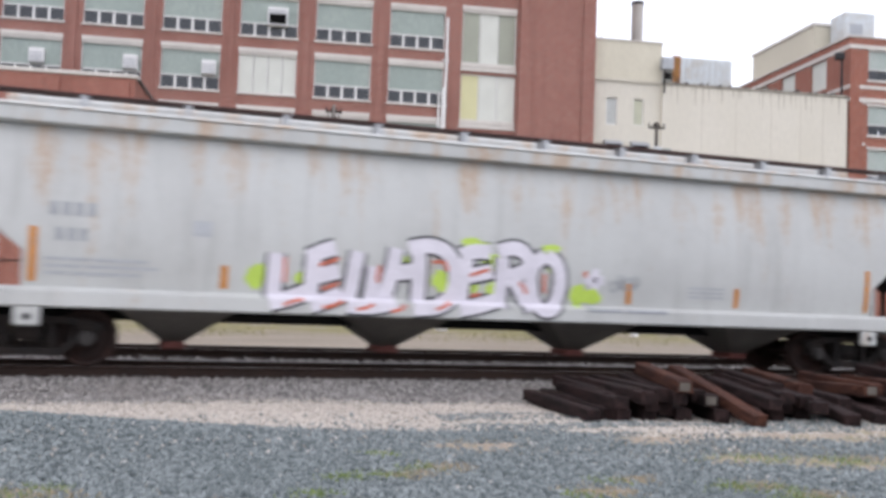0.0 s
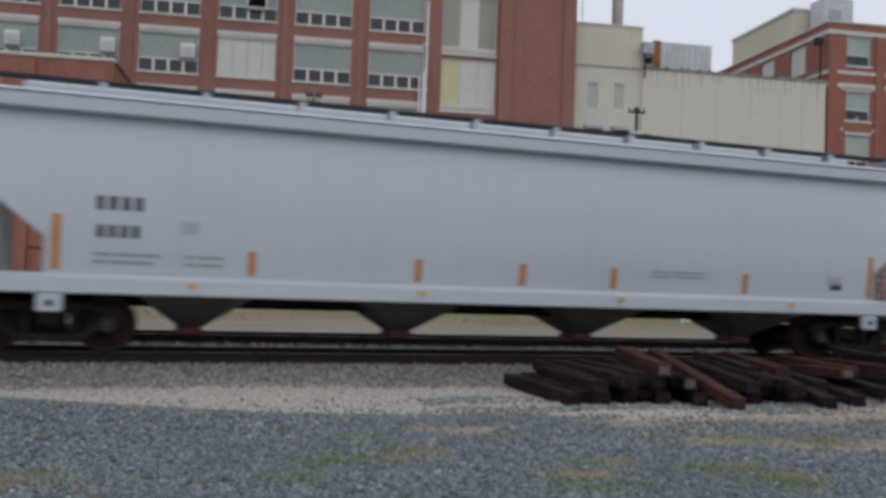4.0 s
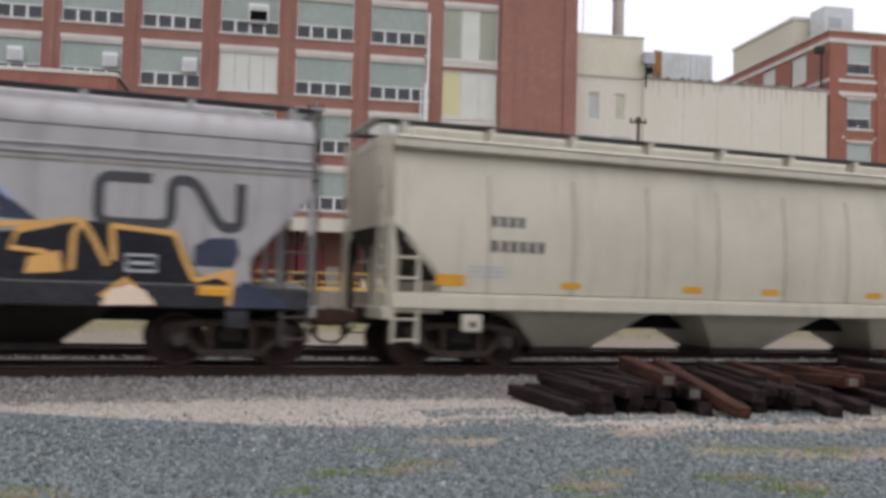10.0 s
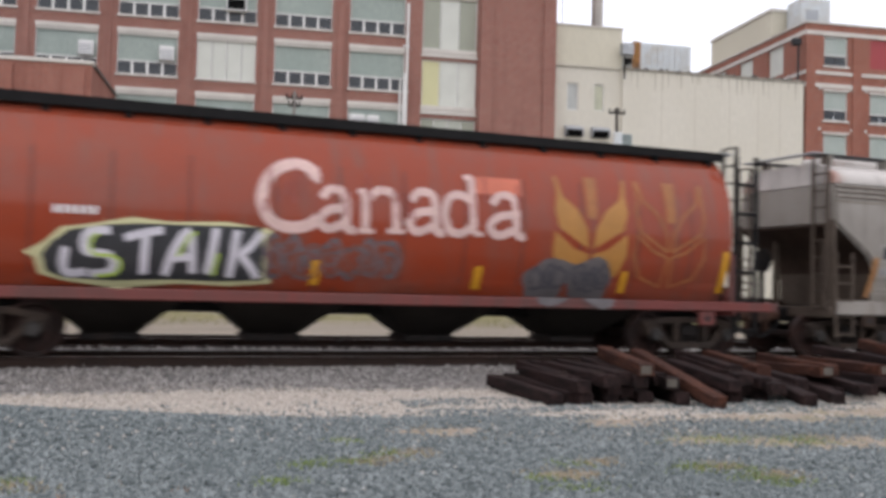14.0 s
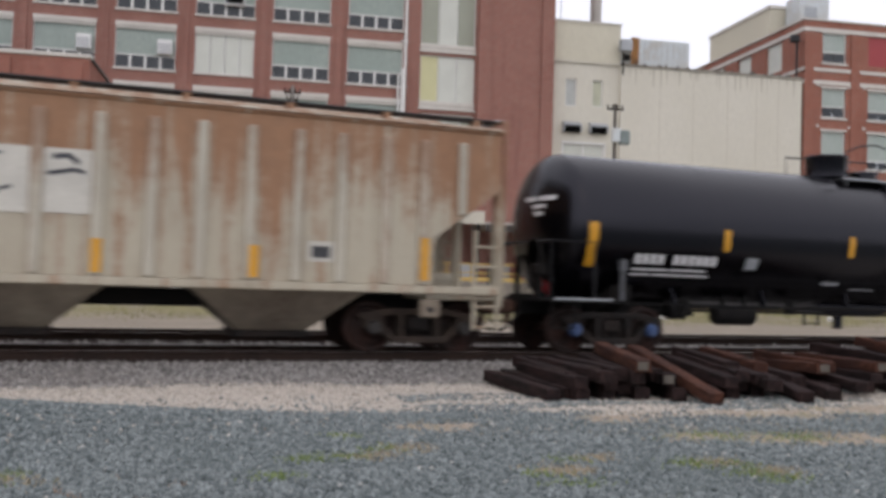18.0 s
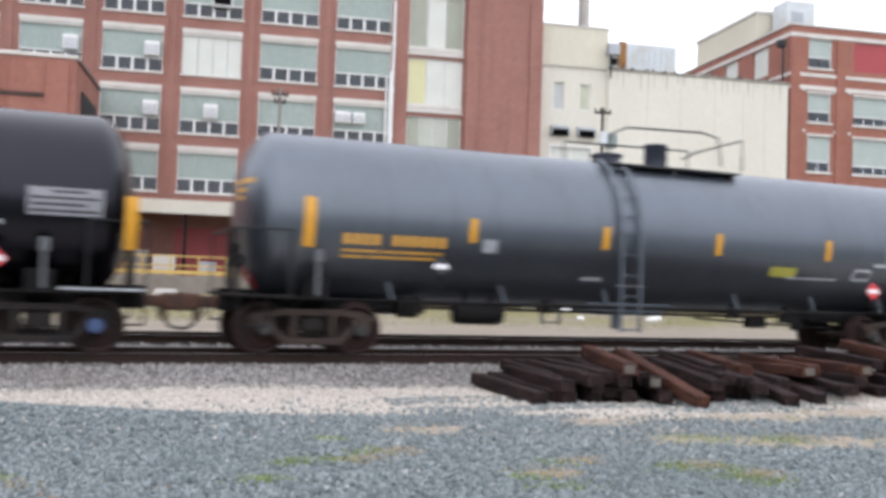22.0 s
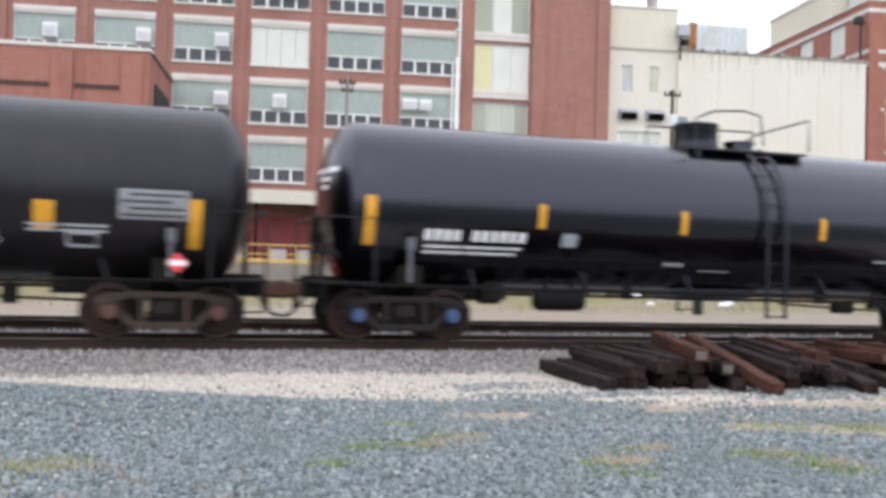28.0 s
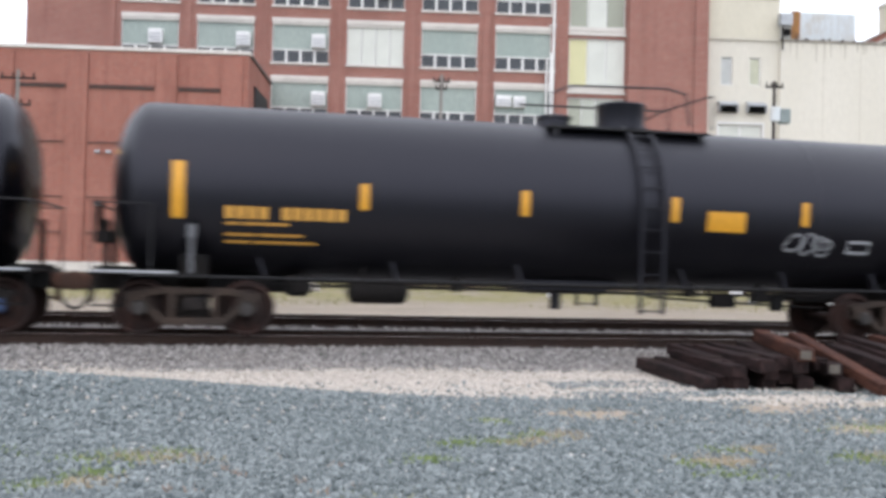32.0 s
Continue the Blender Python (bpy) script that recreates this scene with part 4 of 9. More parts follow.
def make_annex():
    f = thing("annex_building", "low flat-roofed red brick annex with white coping", "building", m=TURN)
    part("front_wall", walled(-60, -8.8, 53.2, 53.6, BASE, 12.55, []), BRICK2, f, smooth=False)
    part("side_wall", Geo().box(-9.2, -8.8, 53.6, 61.9, BASE, 12.55), BRICK2, f, smooth=False)
    part("roof", Geo().box(-60, -9.2, 53.6, 61.9, 12.0, 12.3), ROOFING, f, smooth=False)
    part("coping", Geo().box(-60, -8.7, 53.1, 53.7, 12.55, 12.76, 0.02), STONEW, f, "white coping", smooth=False)
    part("side_coping", Geo().box(-9.3, -8.7, 53.7, 61.9, 12.55, 12.72, 0.02), ROOFING, f, smooth=False)
    part("base_band", Geo().box(-60, -8.8, 53.1, 53.2, BASE, 0.95, 0.01), STONEW, f, "white painted plinth", smooth=False)
    for u in (-26.5, -22.6, -18.6, -13.8, -10.2):
        part("pilaster", Geo().box(u, u + 1.1, 53.05, 53.198, 0.95, 12.3), BRICK2, f, smooth=False)
    for z in (10.45, 10.6, 7.45, 4.45, 2.5):
        for a, b in ((-25.3, -22.7), (-21.4, -18.7), (-17.4, -13.9), (-12.6, -10.3)):
            part("string_course", Geo().box(a, b, 53.12, 53.2, z, z + (0.05 if z != 10.45 else 0.09)), UNDERDOCK, f, "dark iron band", smooth=False)
    for u, z in ((-17.0, 6.9), (-16.4, 6.9), (-16.9, 4.0), (-15.2, 6.2), (-12.0, 6.6)):
        part("wall_bracket", Geo().box(u, u + 0.28, 53.0, 53.198, z, z + 0.16, 0.02), GALV, f, smooth=False)
    part("side_window", Geo().box(-8.8, -8.7, 55.2, 60.2, 8.4, 11.2), BLACKBOX, f, "dark louvred side opening", smooth=False)
    t = thing("wall_lamp_pipe", "white conduit pipe with a small wall lamp on the annex", "wall lamp", m=TURN)
    part("conduit", Geo().cyl((-9.85, 52.9, 0.9), (-9.85, 52.9, 9.3), 0.09, 10), GALV, t)
    part("cap", Geo().box(-10.0, -9.7, 52.85, 53.05, 9.3, 9.55, 0.02), BLACKBOX, t, smooth=False)
    part("lamp_arm", Geo().cyl((-9.5, 53.04, 9.2), (-9.1, 52.9, 9.2), 0.03, 8), GALV, t)
    part("lamp_head", Geo().box(-9.15, -8.75, 52.6, 53.0, 9.05, 9.3, 0.03), FRAMEW, t, smooth=False)


make_annex()


def make_cream():
    f = thing("cream_building", "cream painted windowless factory hall and stair block", "building", m=TURN)
    holes = [(20.58, 21.36, 13.6, 15.5), (22.5, 23.25, 13.65, 15.5), (20.5, 23.4, 8.25, 11.05), (20.57, 21.52, 5.86, 7.1), (22.4, 23.35, 5.86, 7.1)]
    part("block_wall", walled(19.46, 24.45, 62.3, 62.7, BASE, 16.65, holes), CREAM2, f, smooth=False)
    part("block_top", walled(19.46, 24.45, 62.2, 62.7, 16.65, 19.4, []), CREAM, f, smooth=False)
    part("block_side", Geo().box(24.05, 24.45, 62.7, 80, BASE, 19.4), CREAM, f, smooth=False)
    part("block_roof", Geo().box(19.46, 24.05, 62.7, 80, 18.8, 19.1), ROOFING, f, smooth=False)
    part("cap_flashing", Geo().box(19.46, 24.5, 62.12, 62.75, 19.4, 19.5), STONEW, f, smooth=False)
    part("joint_line", Geo().box(19.46, 24.45, 62.17, 62.2, 16.6, 16.72), SEAM, f, smooth=False)
    part("hall_wall", walled(24.45, 38.15, 62.0, 62.45, BASE, 16.55, []), CREAM2, f, smooth=False)
    part("hall_roof", Geo().box(24.45, 38.1, 62.45, 80, 16.0, 16.3), ROOFING, f, smooth=False)
    part("hall_coping", Geo().box(24.45, 38.15, 61.92, 62.5, 16.55, 16.72, 0.01), GRIMETOP, f, "stained coping", smooth=False)
    rt = random.Random(31)
    for k in range(17):
        u, w = 24.9 + 0.78 * k + rt.uniform(-0.3, 0.3), rt.uniform(0.06, 0.3)
        part("coping_moss", Geo().prism([(u - w, 16.7), (u - w * 0.4, 16.7 + rt.uniform(0.06, 0.2)), (u + w * 0.5, 16.7 + rt.uniform(0.04, 0.16)), (u + w, 16.7)], "y", 62.0, 62.3), UNDERDOCK, f, "dark moss tuft on the coping", smooth=False)
    for k in range(26):
        u, w, d = 24.9 + 0.5 * k + rt.uniform(-0.2, 0.2), rt.uniform(0.03, 0.1), rt.uniform(0.3, 1.5)
        part("rain_stain", Geo().prism([(u - w, 16.54), (u + w, 16.54), (u + w * 0.3, 16.54 - d), (u - w * 0.3, 16.54 - d * 0.9)], "y", 61.990, 61.996), STAIN, f, "grey rain streak under the coping", smooth=False)
    for u in (27.3, 29.8, 32.4, 34.6, 36.3):
        part("panel_joint", Geo().box(u, u + 0.06, 61.985, 61.999, BASE, 16.5), SEAM, f, smooth=False)
    for a, b, c, d in holes:
        k = part("window", Geo().box(a, b, 62.45, 62.5, c, d), (DIMGLASS if a < 22 else LIMEGLASS) if d > 12 else PALE if b - a > 2 else GLASS, f, smooth=False)
        n = 2 if b - a > 2 else 1
        fr = Geo().box(a, b, 62.38, 62.46, d - 0.08, d).box(a, b, 62.38, 62.46, c, c + 0.08)
        for i in range(n + 1):
            x = a + (b - a) * i / n
            fr.box(x - 0.06, x + 0.06, 62.38, 62.46, c, d)
        if d < 12:
            fr.box(a - 0.12, a - 0.002, 62.24, 62.29, c - 0.12, d + 0.12).box(b + 0.002, b + 0.12, 62.24, 62.29, c - 0.12, d + 0.12)
            fr.box(a - 0.12, b + 0.12, 62.23, 62.29, d + 0.002, d + 0.14).box(a - 0.12, b + 0.12, 62.2, 62.29, c - 0.16, c - 0.002)
            fr.box(a, (a + b) / 2 if n == 2 else b, 62.37, 62.45, (c + d) / 2 - 0.05, (c + d) / 2 + 0.05)
        part("frame", fr, FRAMEW, k, smooth=False)
    for u in (20.4, 22.3):
        v = part("vent_hood", Geo().prism([(62.298, 12.55), (62.298, 12.42), (61.75, 12.2), (61.75, 12.3)], "x", u, u + 1.25).box(u, u + 0.05, 61.8, 62.298, 11.8, 12.3).box(u + 1.2, u + 1.25, 61.8, 62.298, 11.8, 12.3), GALV, f, "grey metal vent hood", smooth=False)
        # solid black block paints the shade inside the hood
        part("vent_mouth", Geo().box(u + 0.06, u + 1.19, 62.0, 62.298, 11.8, 12.28), VOID, v, "black block for the shade under the hood", smooth=False)
    s = thing("roof_stack", "tall grey steel exhaust stack on the roof", "chimney", m=TURN)
    part("pipe", Geo().cyl((23.6, 65.0, 19.1), (23.6, 65.0, 23.05), 0.4, 20), CONCRETE, s)
    part("rim", Geo().cyl((23.6, 65.0, 22.9), (23.6, 65.0, 23.1), 0.44, 20), STEEL, s)
    m2 = thing("roof_mast", "thin metal mast on the roof edge", "mast", m=TURN)
    part("rod", Geo().cyl((20.2, 62.6, 19.4), (20.2, 62.6, 23.5), 0.03, 6), GALV, m2)
    c = thing("roof_cooler", "long galvanised cooling unit on the hall roof", "cooling unit", m=TURN)
    part("case", Geo().box(26.0, 30.4, 64.0, 66.4, 17.2, 19.1, 0.03), CHILL, c, smooth=False)
    for i in range(9):
        part("rib", Geo().box(26.5 + i * 0.44, 26.56 + i * 0.44, 63.95, 63.998, 17.2, 19.1), CHILL, c, smooth=False)
    part("end_panel", Geo().box(25.9, 26.5, 63.9, 63.94, 17.25, 19.15), RUSTORANGE, c, "rust-orange end panel", smooth=False)
    part("skid", Geo().box(26.0, 30.4, 64.1, 66.3, 16.3, 17.2), BLACKBOX, c, smooth=False)
    p = thing("corner_pipe", "rusty vertical pipe with a hood at the wall joint", "pipe", m=TURN)
    part("pipe", Geo().cyl((24.45, 61.7, 15.9), (24.45, 61.7, 17.6), 0.06, 10), STEEL, p)
    part("hood", Geo().box(24.2, 25.0, 61.4, 61.95, 17.5, 18.3, 0.03), GALV, p, smooth=False)
    part("upper_hood", Geo().box(24.5, 24.9, 61.5, 61.9, 16.9, 17.3, 0.03), STEEL, p, smooth=False)


make_cream()


def make_far_building():
    f = thing("brick_office_building", "red brick office block with pale stone bands", "building", m=TURN)
    cols = [(39.75, 41.65), (43.45, 47.15), (48.35, 52.05), (53.3, 57.0), (58.2, 61.9)]
    rows = [(17.95, 20.1), (14.0, 16.1), (10.4, 13.0), (6.6, 9.2)]
    holes = [(a, b, c, d) for a, b in cols for c, d in rows]
    part("wall", walled(38.3, 66, 62.0, 62.4, BASE, 20.95, holes), BRICK3, f, smooth=False)
    sh = [(65.0, 67.2, 17.9, 20.1), (69.5, 71.7, 17.9, 20.1), (74, 76, 17.9, 20.1)]
    g = walled(62.4, 90, 38.3, 38.7, BASE, 20.95, sh)
    g.v = [(y, x, z) for x, y, z in g.v]
    part("side_wall", g, BRICK3, f, smooth=False)
    for a, b, c, d in sh:
        part("side_window", Geo().box(38.45, 38.5, a, b, c, d), PALE, f, smooth=False)
    part("roof", Geo().box(38.7, 66, 62.4, 90, 20.3, 20.6), ROOFING, f, smooth=False)
    part("cornice", Geo().box(38.2, 66, 61.9, 62.5, 20.95, 21.08, 0.02).box(38.2, 38.75, 62.5, 90, 20.95, 21.08, 0.02), STONEW, f, "thin pale cornice", smooth=False)
    for z0, z1 in ((20.15, 20.45), (16.35, 16.65), (17.3, 17.55)):
        part("stone_band", Geo().box(38.25, 66, 61.93, 61.998, z0, z1).box(38.24, 38.298, 61.93, 90, z0, z1), STONEW if z1 - z0 > 0.2 else CREAM, f, "pale stone band", smooth=False)
    for u in (38.3, 42.0, 47.4, 52.3, 57.3):
        part("pilaster", Geo().box(u, u + 0.7, 61.88, 61.998, BASE, 20.1), BRICK3, f, smooth=False)
    for i, (a, b) in enumerate(cols):
        for j, (c, d) in enumerate(rows):
            if (i, j) == (1, 0):
                part("red_panel", Geo().box(a, b, 62.1, 62.15, c, d), REDPANEL, f, "dark red infill panel", smooth=False)
                continue
            low = 0.6 if b - a > 2 else 0.75
            w = part("window", Geo().box(a, b, 62.1, 62.2, c, c + 0.07).box(a, b, 62.1, 62.2, d - 0.07, d).box(a, a + 0.07, 62.1, 62.2, c, d).box(b - 0.07, b, 62.1, 62.2, c, d).box(a, b, 62.1, 62.2, c + low, c + low + 0.07), FRAMEW, f, "white framed office window", smooth=False)
            part("blind", Geo().box(a + 0.07, b - 0.07, 62.15, 62.18, c + low + 0.07, d - 0.07), GREYGREEN, w, smooth=False)
            n = 4 if b - a > 2 else 2
            for k in range(n):
                x = a + 0.07 + (b - a - 0.14) * k / n
                p = part("pane", pane_mesh((b - a - 0.14) / n - 0.05, low - 0.1), GLASS, w)
                p.location = (x, 62.16, c + 0.08)
            part("lintel", Geo().box(a - 0.1, b + 0.1, 61.95, 62.1, d, d + 0.17), STONEW, w, smooth=False)
            part("sill", Geo().box(a - 0.1, b + 0.1, 61.9, 62.1, c - 0.14, c), STONEW, w, smooth=False)
    for i, (a, b) in enumerate(cols):
        for z in (16.2, 13.25):
            for u in (a - 0.42, b + 0.2):
                part("tie_plate", shared("tieplate", lambda: Geo().box(0, 0.2, 61.955, 61.998, 0, 0.2).mesh("tie_plate", smooth=False)), STONEW, f).location = (u, 0, z)
    for z in (14.3, 10.4):
        part("awning_vent", Geo().prism([(62.0, z + 1.6), (62.0, z), (60.6, z - 0.1), (60.6, z + 0.25), (61.2, z + 1.2)], "x", 48.6, 51.5), GALV, f, "grey metal exhaust hood", smooth=False)
    h = thing("penthouse", "off-white plastered roof penthouse", "building", m=TURN)
    part("block", Geo().box(39.0, 42.3, 68, 78, 20.6, 23.5), CREAM, h, smooth=False)
    part("parapet", Geo().box(38.9, 42.4, 67.9, 78.1, 23.5, 23.75, 0.02), STONEW, h, smooth=False)
    c = thing("roof_chiller", "blue-grey metal chiller unit on the office roof", "cooling unit", m=TURN)
    part("case", Geo().box(40.1, 42.55, 65.6, 67.6, 21.6, 24.0, 0.05), CHILL, c, smooth=False)
    part("louvre", Geo().box(40.5, 41.5, 65.55, 65.598, 22.3, 23.1), GALV, c, smooth=False)
    part("stand", Geo().box(40.2, 42.45, 65.7, 67.5, 20.6, 21.6), BLACKBOX, c, smooth=False)
    b = thing("wall_camera", "dark box on a bracket at the building corner", "utility box", m=TURN)
    part("box", Geo().box(37.35, 37.95, 61.95, 62.4, 19.3, 19.8, 0.03), BLACKBOX, b, smooth=False)
    part("post", Geo().box(37.75, 37.87, 62.12, 62.24, 16.72, 19.3), BLACKBOX, b, smooth=False)


make_far_building()


def pole(u, w, top, label, arms, box=False):
    t = thing("utility_pole", label, "utility pole", "utility poles", m=TURN @ pose(u, w, BASE + 0.02))
    h = top - BASE
    part("shaft", Geo().cyl((0, 0, 0), (0, 0, h), 0.15, 10, 0.09), UNDERDOCK if box else WOODPOLE, t)
    for z, a in arms:
        part("crossarm", Geo().box(-a, a, -0.06, 0.06, h - z, h - z + 0.12), CAST, t, smooth=False)
        for i in range(4):
            x = -a * 0.9 + a * 1.8 * i / 3
            part("insulator", Geo().cyl((x, 0, h - z + 0.12), (x, 0, h - z + 0.34), 0.05, 8), CAST, t)
    if box:
        part("transformer", Geo().box(0.3, 0.95, -0.3, 0.3, h - 2.6, h - 1.7, 0.05), TEALGREY, t, "green-grey transformer box", smooth=False)
        part("meter_box", Geo().box(-0.3, 0.28, -0.34, -0.16, h - 2.5, h - 1.6, 0.03), CHILL, t, smooth=False)


pole(2.05, 58.5, 12.9, "wooden utility pole with small crossarms by the dock", [(0.5, 0.5), (0.95, 0.35)])
pole(22.6, 58.2, 13.1, "dark utility pole with lamp arms and equipment boxes", [(0.4, 0.55)], True)
pole(-20.4, 51.0, 10.9, "grey utility pole with wide crossarms beside the annex", [(0.5, 0.9), (1.9, 0.7)])
for i in range(14):
    r2 = random.Random(40 + i)
    s = r2.uniform(0.25, 0.6)
    x = r2.uniform(2, 55)
    t = thing("debris_sack", "crumpled white rubbish lying in the grass strip", "litter", "litter in the grass", m=pose(x, *(lambda y: (y, bed(y) - 0.03))(r2.uniform(40, 49)), 0, 0, r2.uniform(0, 90)))
    part("sack", Geo().box(-s, s, -s * 0.6, s * 0.6, 0, s * 0.8, s * 0.25), ACWHITE if i % 2 else CONCRETE, t)


# ---- the train ----
def wheelset_mesh():
    g = Geo()
    for s in (-1, 1):
        prof = [(s * 0.84, 0.02), (s * 0.84, 0.13), (s * 0.80, 0.15), (s * 0.765, 0.20), (s * 0.755, 0.34), (s * 0.79, 0.375), (s * 0.825, 0.385), (s * 0.825, 0.445), (s * 0.815, 0.457),
                (s * 0.72, 0.460), (s * 0.705, 0.482), (s * 0.69, 0.482), (s * 0.685, 0.39), (s * 0.72, 0.36), (s * 0.72, 0.15), (s * 0.68, 0.12), (s * 0.68, 0.02)]
        g.lathe(prof, "y", 40)
    g.cyl((0, -0.68, 0), (0, 0.68, 0), 0.085, 14)
    return g.mesh("wheelset")


def side_frame_mesh():
    g = Geo()
    y0, y1 = -0.09, 0.09
    g.prism([(-1.12, 0.60), (-1.12, 0.70), (-0.55, 0.80), (0.55, 0.80), (1.12, 0.70), (1.12, 0.60), (0.98, 0.60), (0.5, 0.69), (-0.5, 0.69), (-0.98, 0.60)], "y", y0, y1)
    g.prism([(-0.50, 0.18), (0.50, 0.18), (0.58, 0.26), (0.52, 0.30), (-0.52, 0.30), (-0.58, 0.26)], "y", y0 - 0.03, y1 + 0.03)
    for s in (-1, 1):
        g.prism([(s * 0.98, 0.60), (s * 0.80, 0.62), (s * 0.42, 0.27), (s * 0.58, 0.23)], "y", y0, y1)
        g.prism([(s * 0.40, 0.28), (s * 0.30, 0.28), (s * 0.28, 0.70), (s * 0.40, 0.70)], "y", y0, y1)
        g.prism([(s * 0.70, 0.42), (s * 0.70, 0.62), (s * 1.04, 0.66), (s * 1.05, 0.44), (s * 0.99, 0.42), (s * 0.97, 0.57), (s * 0.77, 0.57), (s * 0.75, 0.42)], "y", y0 - 0.02, y1 + 0.02)
    return g.mesh("side_frame", bevel=0.012)


def spring_mesh():
    g = Geo()
    for x in (0.0,):
        pts = [(x + 0.055 * math.cos(a * 1.05), 0.055 * math.sin(a * 1.05), 0.30 + a * 0.0085) for a in range(0, 31, 1)]
        g.tube(pts, 0.016, 5)
    return g.mesh("coil_spring")


def make_truck(car, x, cap, wheels, frame_mat=None):
    """A four-wheeled bogie under a car."""
    b = part("truck", shared("bolster", lambda: Geo().box(-0.2, 0.2, -1.05, 1.05, 0.42, 0.66, 0.03).box(-0.35, 0.35, -0.5, 0.5, 0.62, 0.78, 0.03).mesh("truck")), CAST, car, "cast steel bogie")
    b.location.x = x
    for s in (-1, 1):
        f = part("side_frame", shared(("sframe", (frame_mat or CAST).name), side_frame_mesh), frame_mat or CAST, b)
        f.location.y = s * 1.0
        for q in (-0.17, 0.0, 0.17):
            part("coil_spring", shared("spring", spring_mesh), CAST, b).location = (q, s * 1.0, 0)
        for e in (-1, 1):
            c = part("bearing_cap", shared(("cap", cap.name), lambda: Geo().lathe([(-0.02, 0.13), (-0.14, 0.13), (-0.16, 0.115), (-0.16, 0.09), (-0.20, 0.085), (-0.20, 0.02)], "y", 18).mesh("bearing_cap")), cap, b)
            c.location = (e * 0.865, s * 1.0, 0.457)
            if s > 0:
                c.rotation_euler.z = math.pi
    part("brake_beam", shared("bbeam", lambda: Geo().box(-0.42, -0.36, -0.7, 0.7, 0.33, 0.42, 0.01).box(0.36, 0.42, -0.7, 0.7, 0.33, 0.42, 0.01).box(-0.4, 0.4, 0.1, 0.16, 0.36, 0.4).mesh("brake_beam")), STEEL, b)
    for e in (-1, 1):
        w = part("wheelset", shared("wset", wheelset_mesh), WHEEL, b, "rusty steel wheelset")
        w.location = (e * 0.865, 0, 0.457)
        wheels.append((w, e * 0.865))
    return b


def coupler_mesh():
    g = Geo()
    g.box(-0.95, -0.28, -0.09, 0.09, 0.76, 0.96, 0.03).box(-0.34, -0.02, -0.17, 0.15, 0.70, 1.00, 0.05).prism([(-0.05, -0.19), (0.06, -0.17), (0.09, -0.08), (0.02, -0.02), (-0.05, -0.06)], "z", 0.69, 1.02)
    g.prism([(-0.1, 0.16), (0.05, 0.14), (0.04, 0.07), (-0.08, 0.08)], "z", 0.73, 0.98)
    g.box(-0.30, -0.2, -0.06, 0.06, 0.5, 0.72, 0.02)
    return g.mesh("coupler", bevel=0.01)


def hose_mesh():
    pts = [(-0.35, 0.35, 0.78)] + [(-0.35 + 0.36 * k / 8, 0.35 - 0.3 * k / 8, 0.72 - 0.34 * math.sin(math.pi * (k / 8) * 0.55)) for k in range(9)]
    return Geo().tube(pts, 0.028, 7).mesh("air_hose")


def ends_gear(car, left, right):
    """Couplers and hoses at a car's two ends."""
    for s, half in ((-1, left), (1, right)):
        c = part("coupler", shared("coupler", coupler_mesh), COUPLER, car, "rusty knuckle coupler")
        c.location.x = s * (half - 0.02)
        h = part("air_hose", shared("hose", hose_mesh), BLACKBOX, car)
        h.location.x = s * (half - 0.02)
        if s < 0:
            c.rotation_euler.z = h.rotation_euler.z = math.pi


def ladder_mesh(wide, low, high, gap=0.36, r=0.022):
    g = Geo()
    for x in (0, wide):
        g.box(x - r * 1.3, x + r * 1.3, -0.025, 0.025, low, high)
    z = low + 0.06
    while z < high + 0.01:
        g.cyl((0, 0, z), (wide, 0, z), r, 6)
        z += gap
    return g.mesh("ladder")


STEPS = {}               # tops of the side sills, by car


def band(poly, a, b):
    """The piece of a polygon between two heights."""
    for keep, h in ((1, a), (-1, b)):
        out = []
        for p, q in zip(poly, poly[1:] + poly[:1]):
            inp, inq = keep * (p[1] - h) >= 0, keep * (q[1] - h) >= 0
            if inp:
                out.append(tuple(p))
            if inp != inq:
                k = (h - p[1]) / (q[1] - p[1])
                out.append((p[0] + (q[0] - p[0]) * k, h))
        poly = out
        if len(poly) < 3:
            return []
    return poly


# shapes that lie on a car's side: side(z) is the half width there
def flat(car, name, polys, material, side, off=0.006, label="", shift=0.0):
    g = Geo()
    step = STEPS.get(car.name, 0.0)
    for poly in polys:
        poly = [(x, z + LOW) for x, z in poly]
        lo, hi = min(q[1] for q in poly), max(q[1] for q in poly)
        cuts = [lo - 1] + sorted({round(0.1 * k, 3) for k in range(5, 45) if lo < 0.1 * k < hi} | ({step} if lo < step < hi else set())) + [hi + 1]
        for a, b in zip(cuts, cuts[1:]):
            piece = band(poly, a, b)
            if len(piece) < 3:
                continue
            at = 0.001 if a == step else -0.001 if b == step else 0
            g.add([(x + shift, -(side(z + at) + off), z) for x, z in piece], [tuple(range(len(piece)))])
    for piece in islands(g):
        ob = part(name, joined(piece, name), material, car, label)
    return ob


def islands(g):
    """The separate pieces of a sheet, by the corners that its faces share."""
    at, group = {}, {}

    def root(k):
        while group[k] != k:
            k = group[k]
        return k
    for f in g.f:
        keys = [tuple(round(c, 3) for c in g.v[i]) for i in f]
        for k in keys:
            group.setdefault(k, k)
        for k in keys[1:]:
            group[root(k)] = root(keys[0])
    for f in g.f:
        k = root(tuple(round(c, 3) for c in g.v[f[0]]))
        at.setdefault(k, Geo()).add([g.v[i] for i in f], [tuple(range(len(f)))])
    return list(at.values())


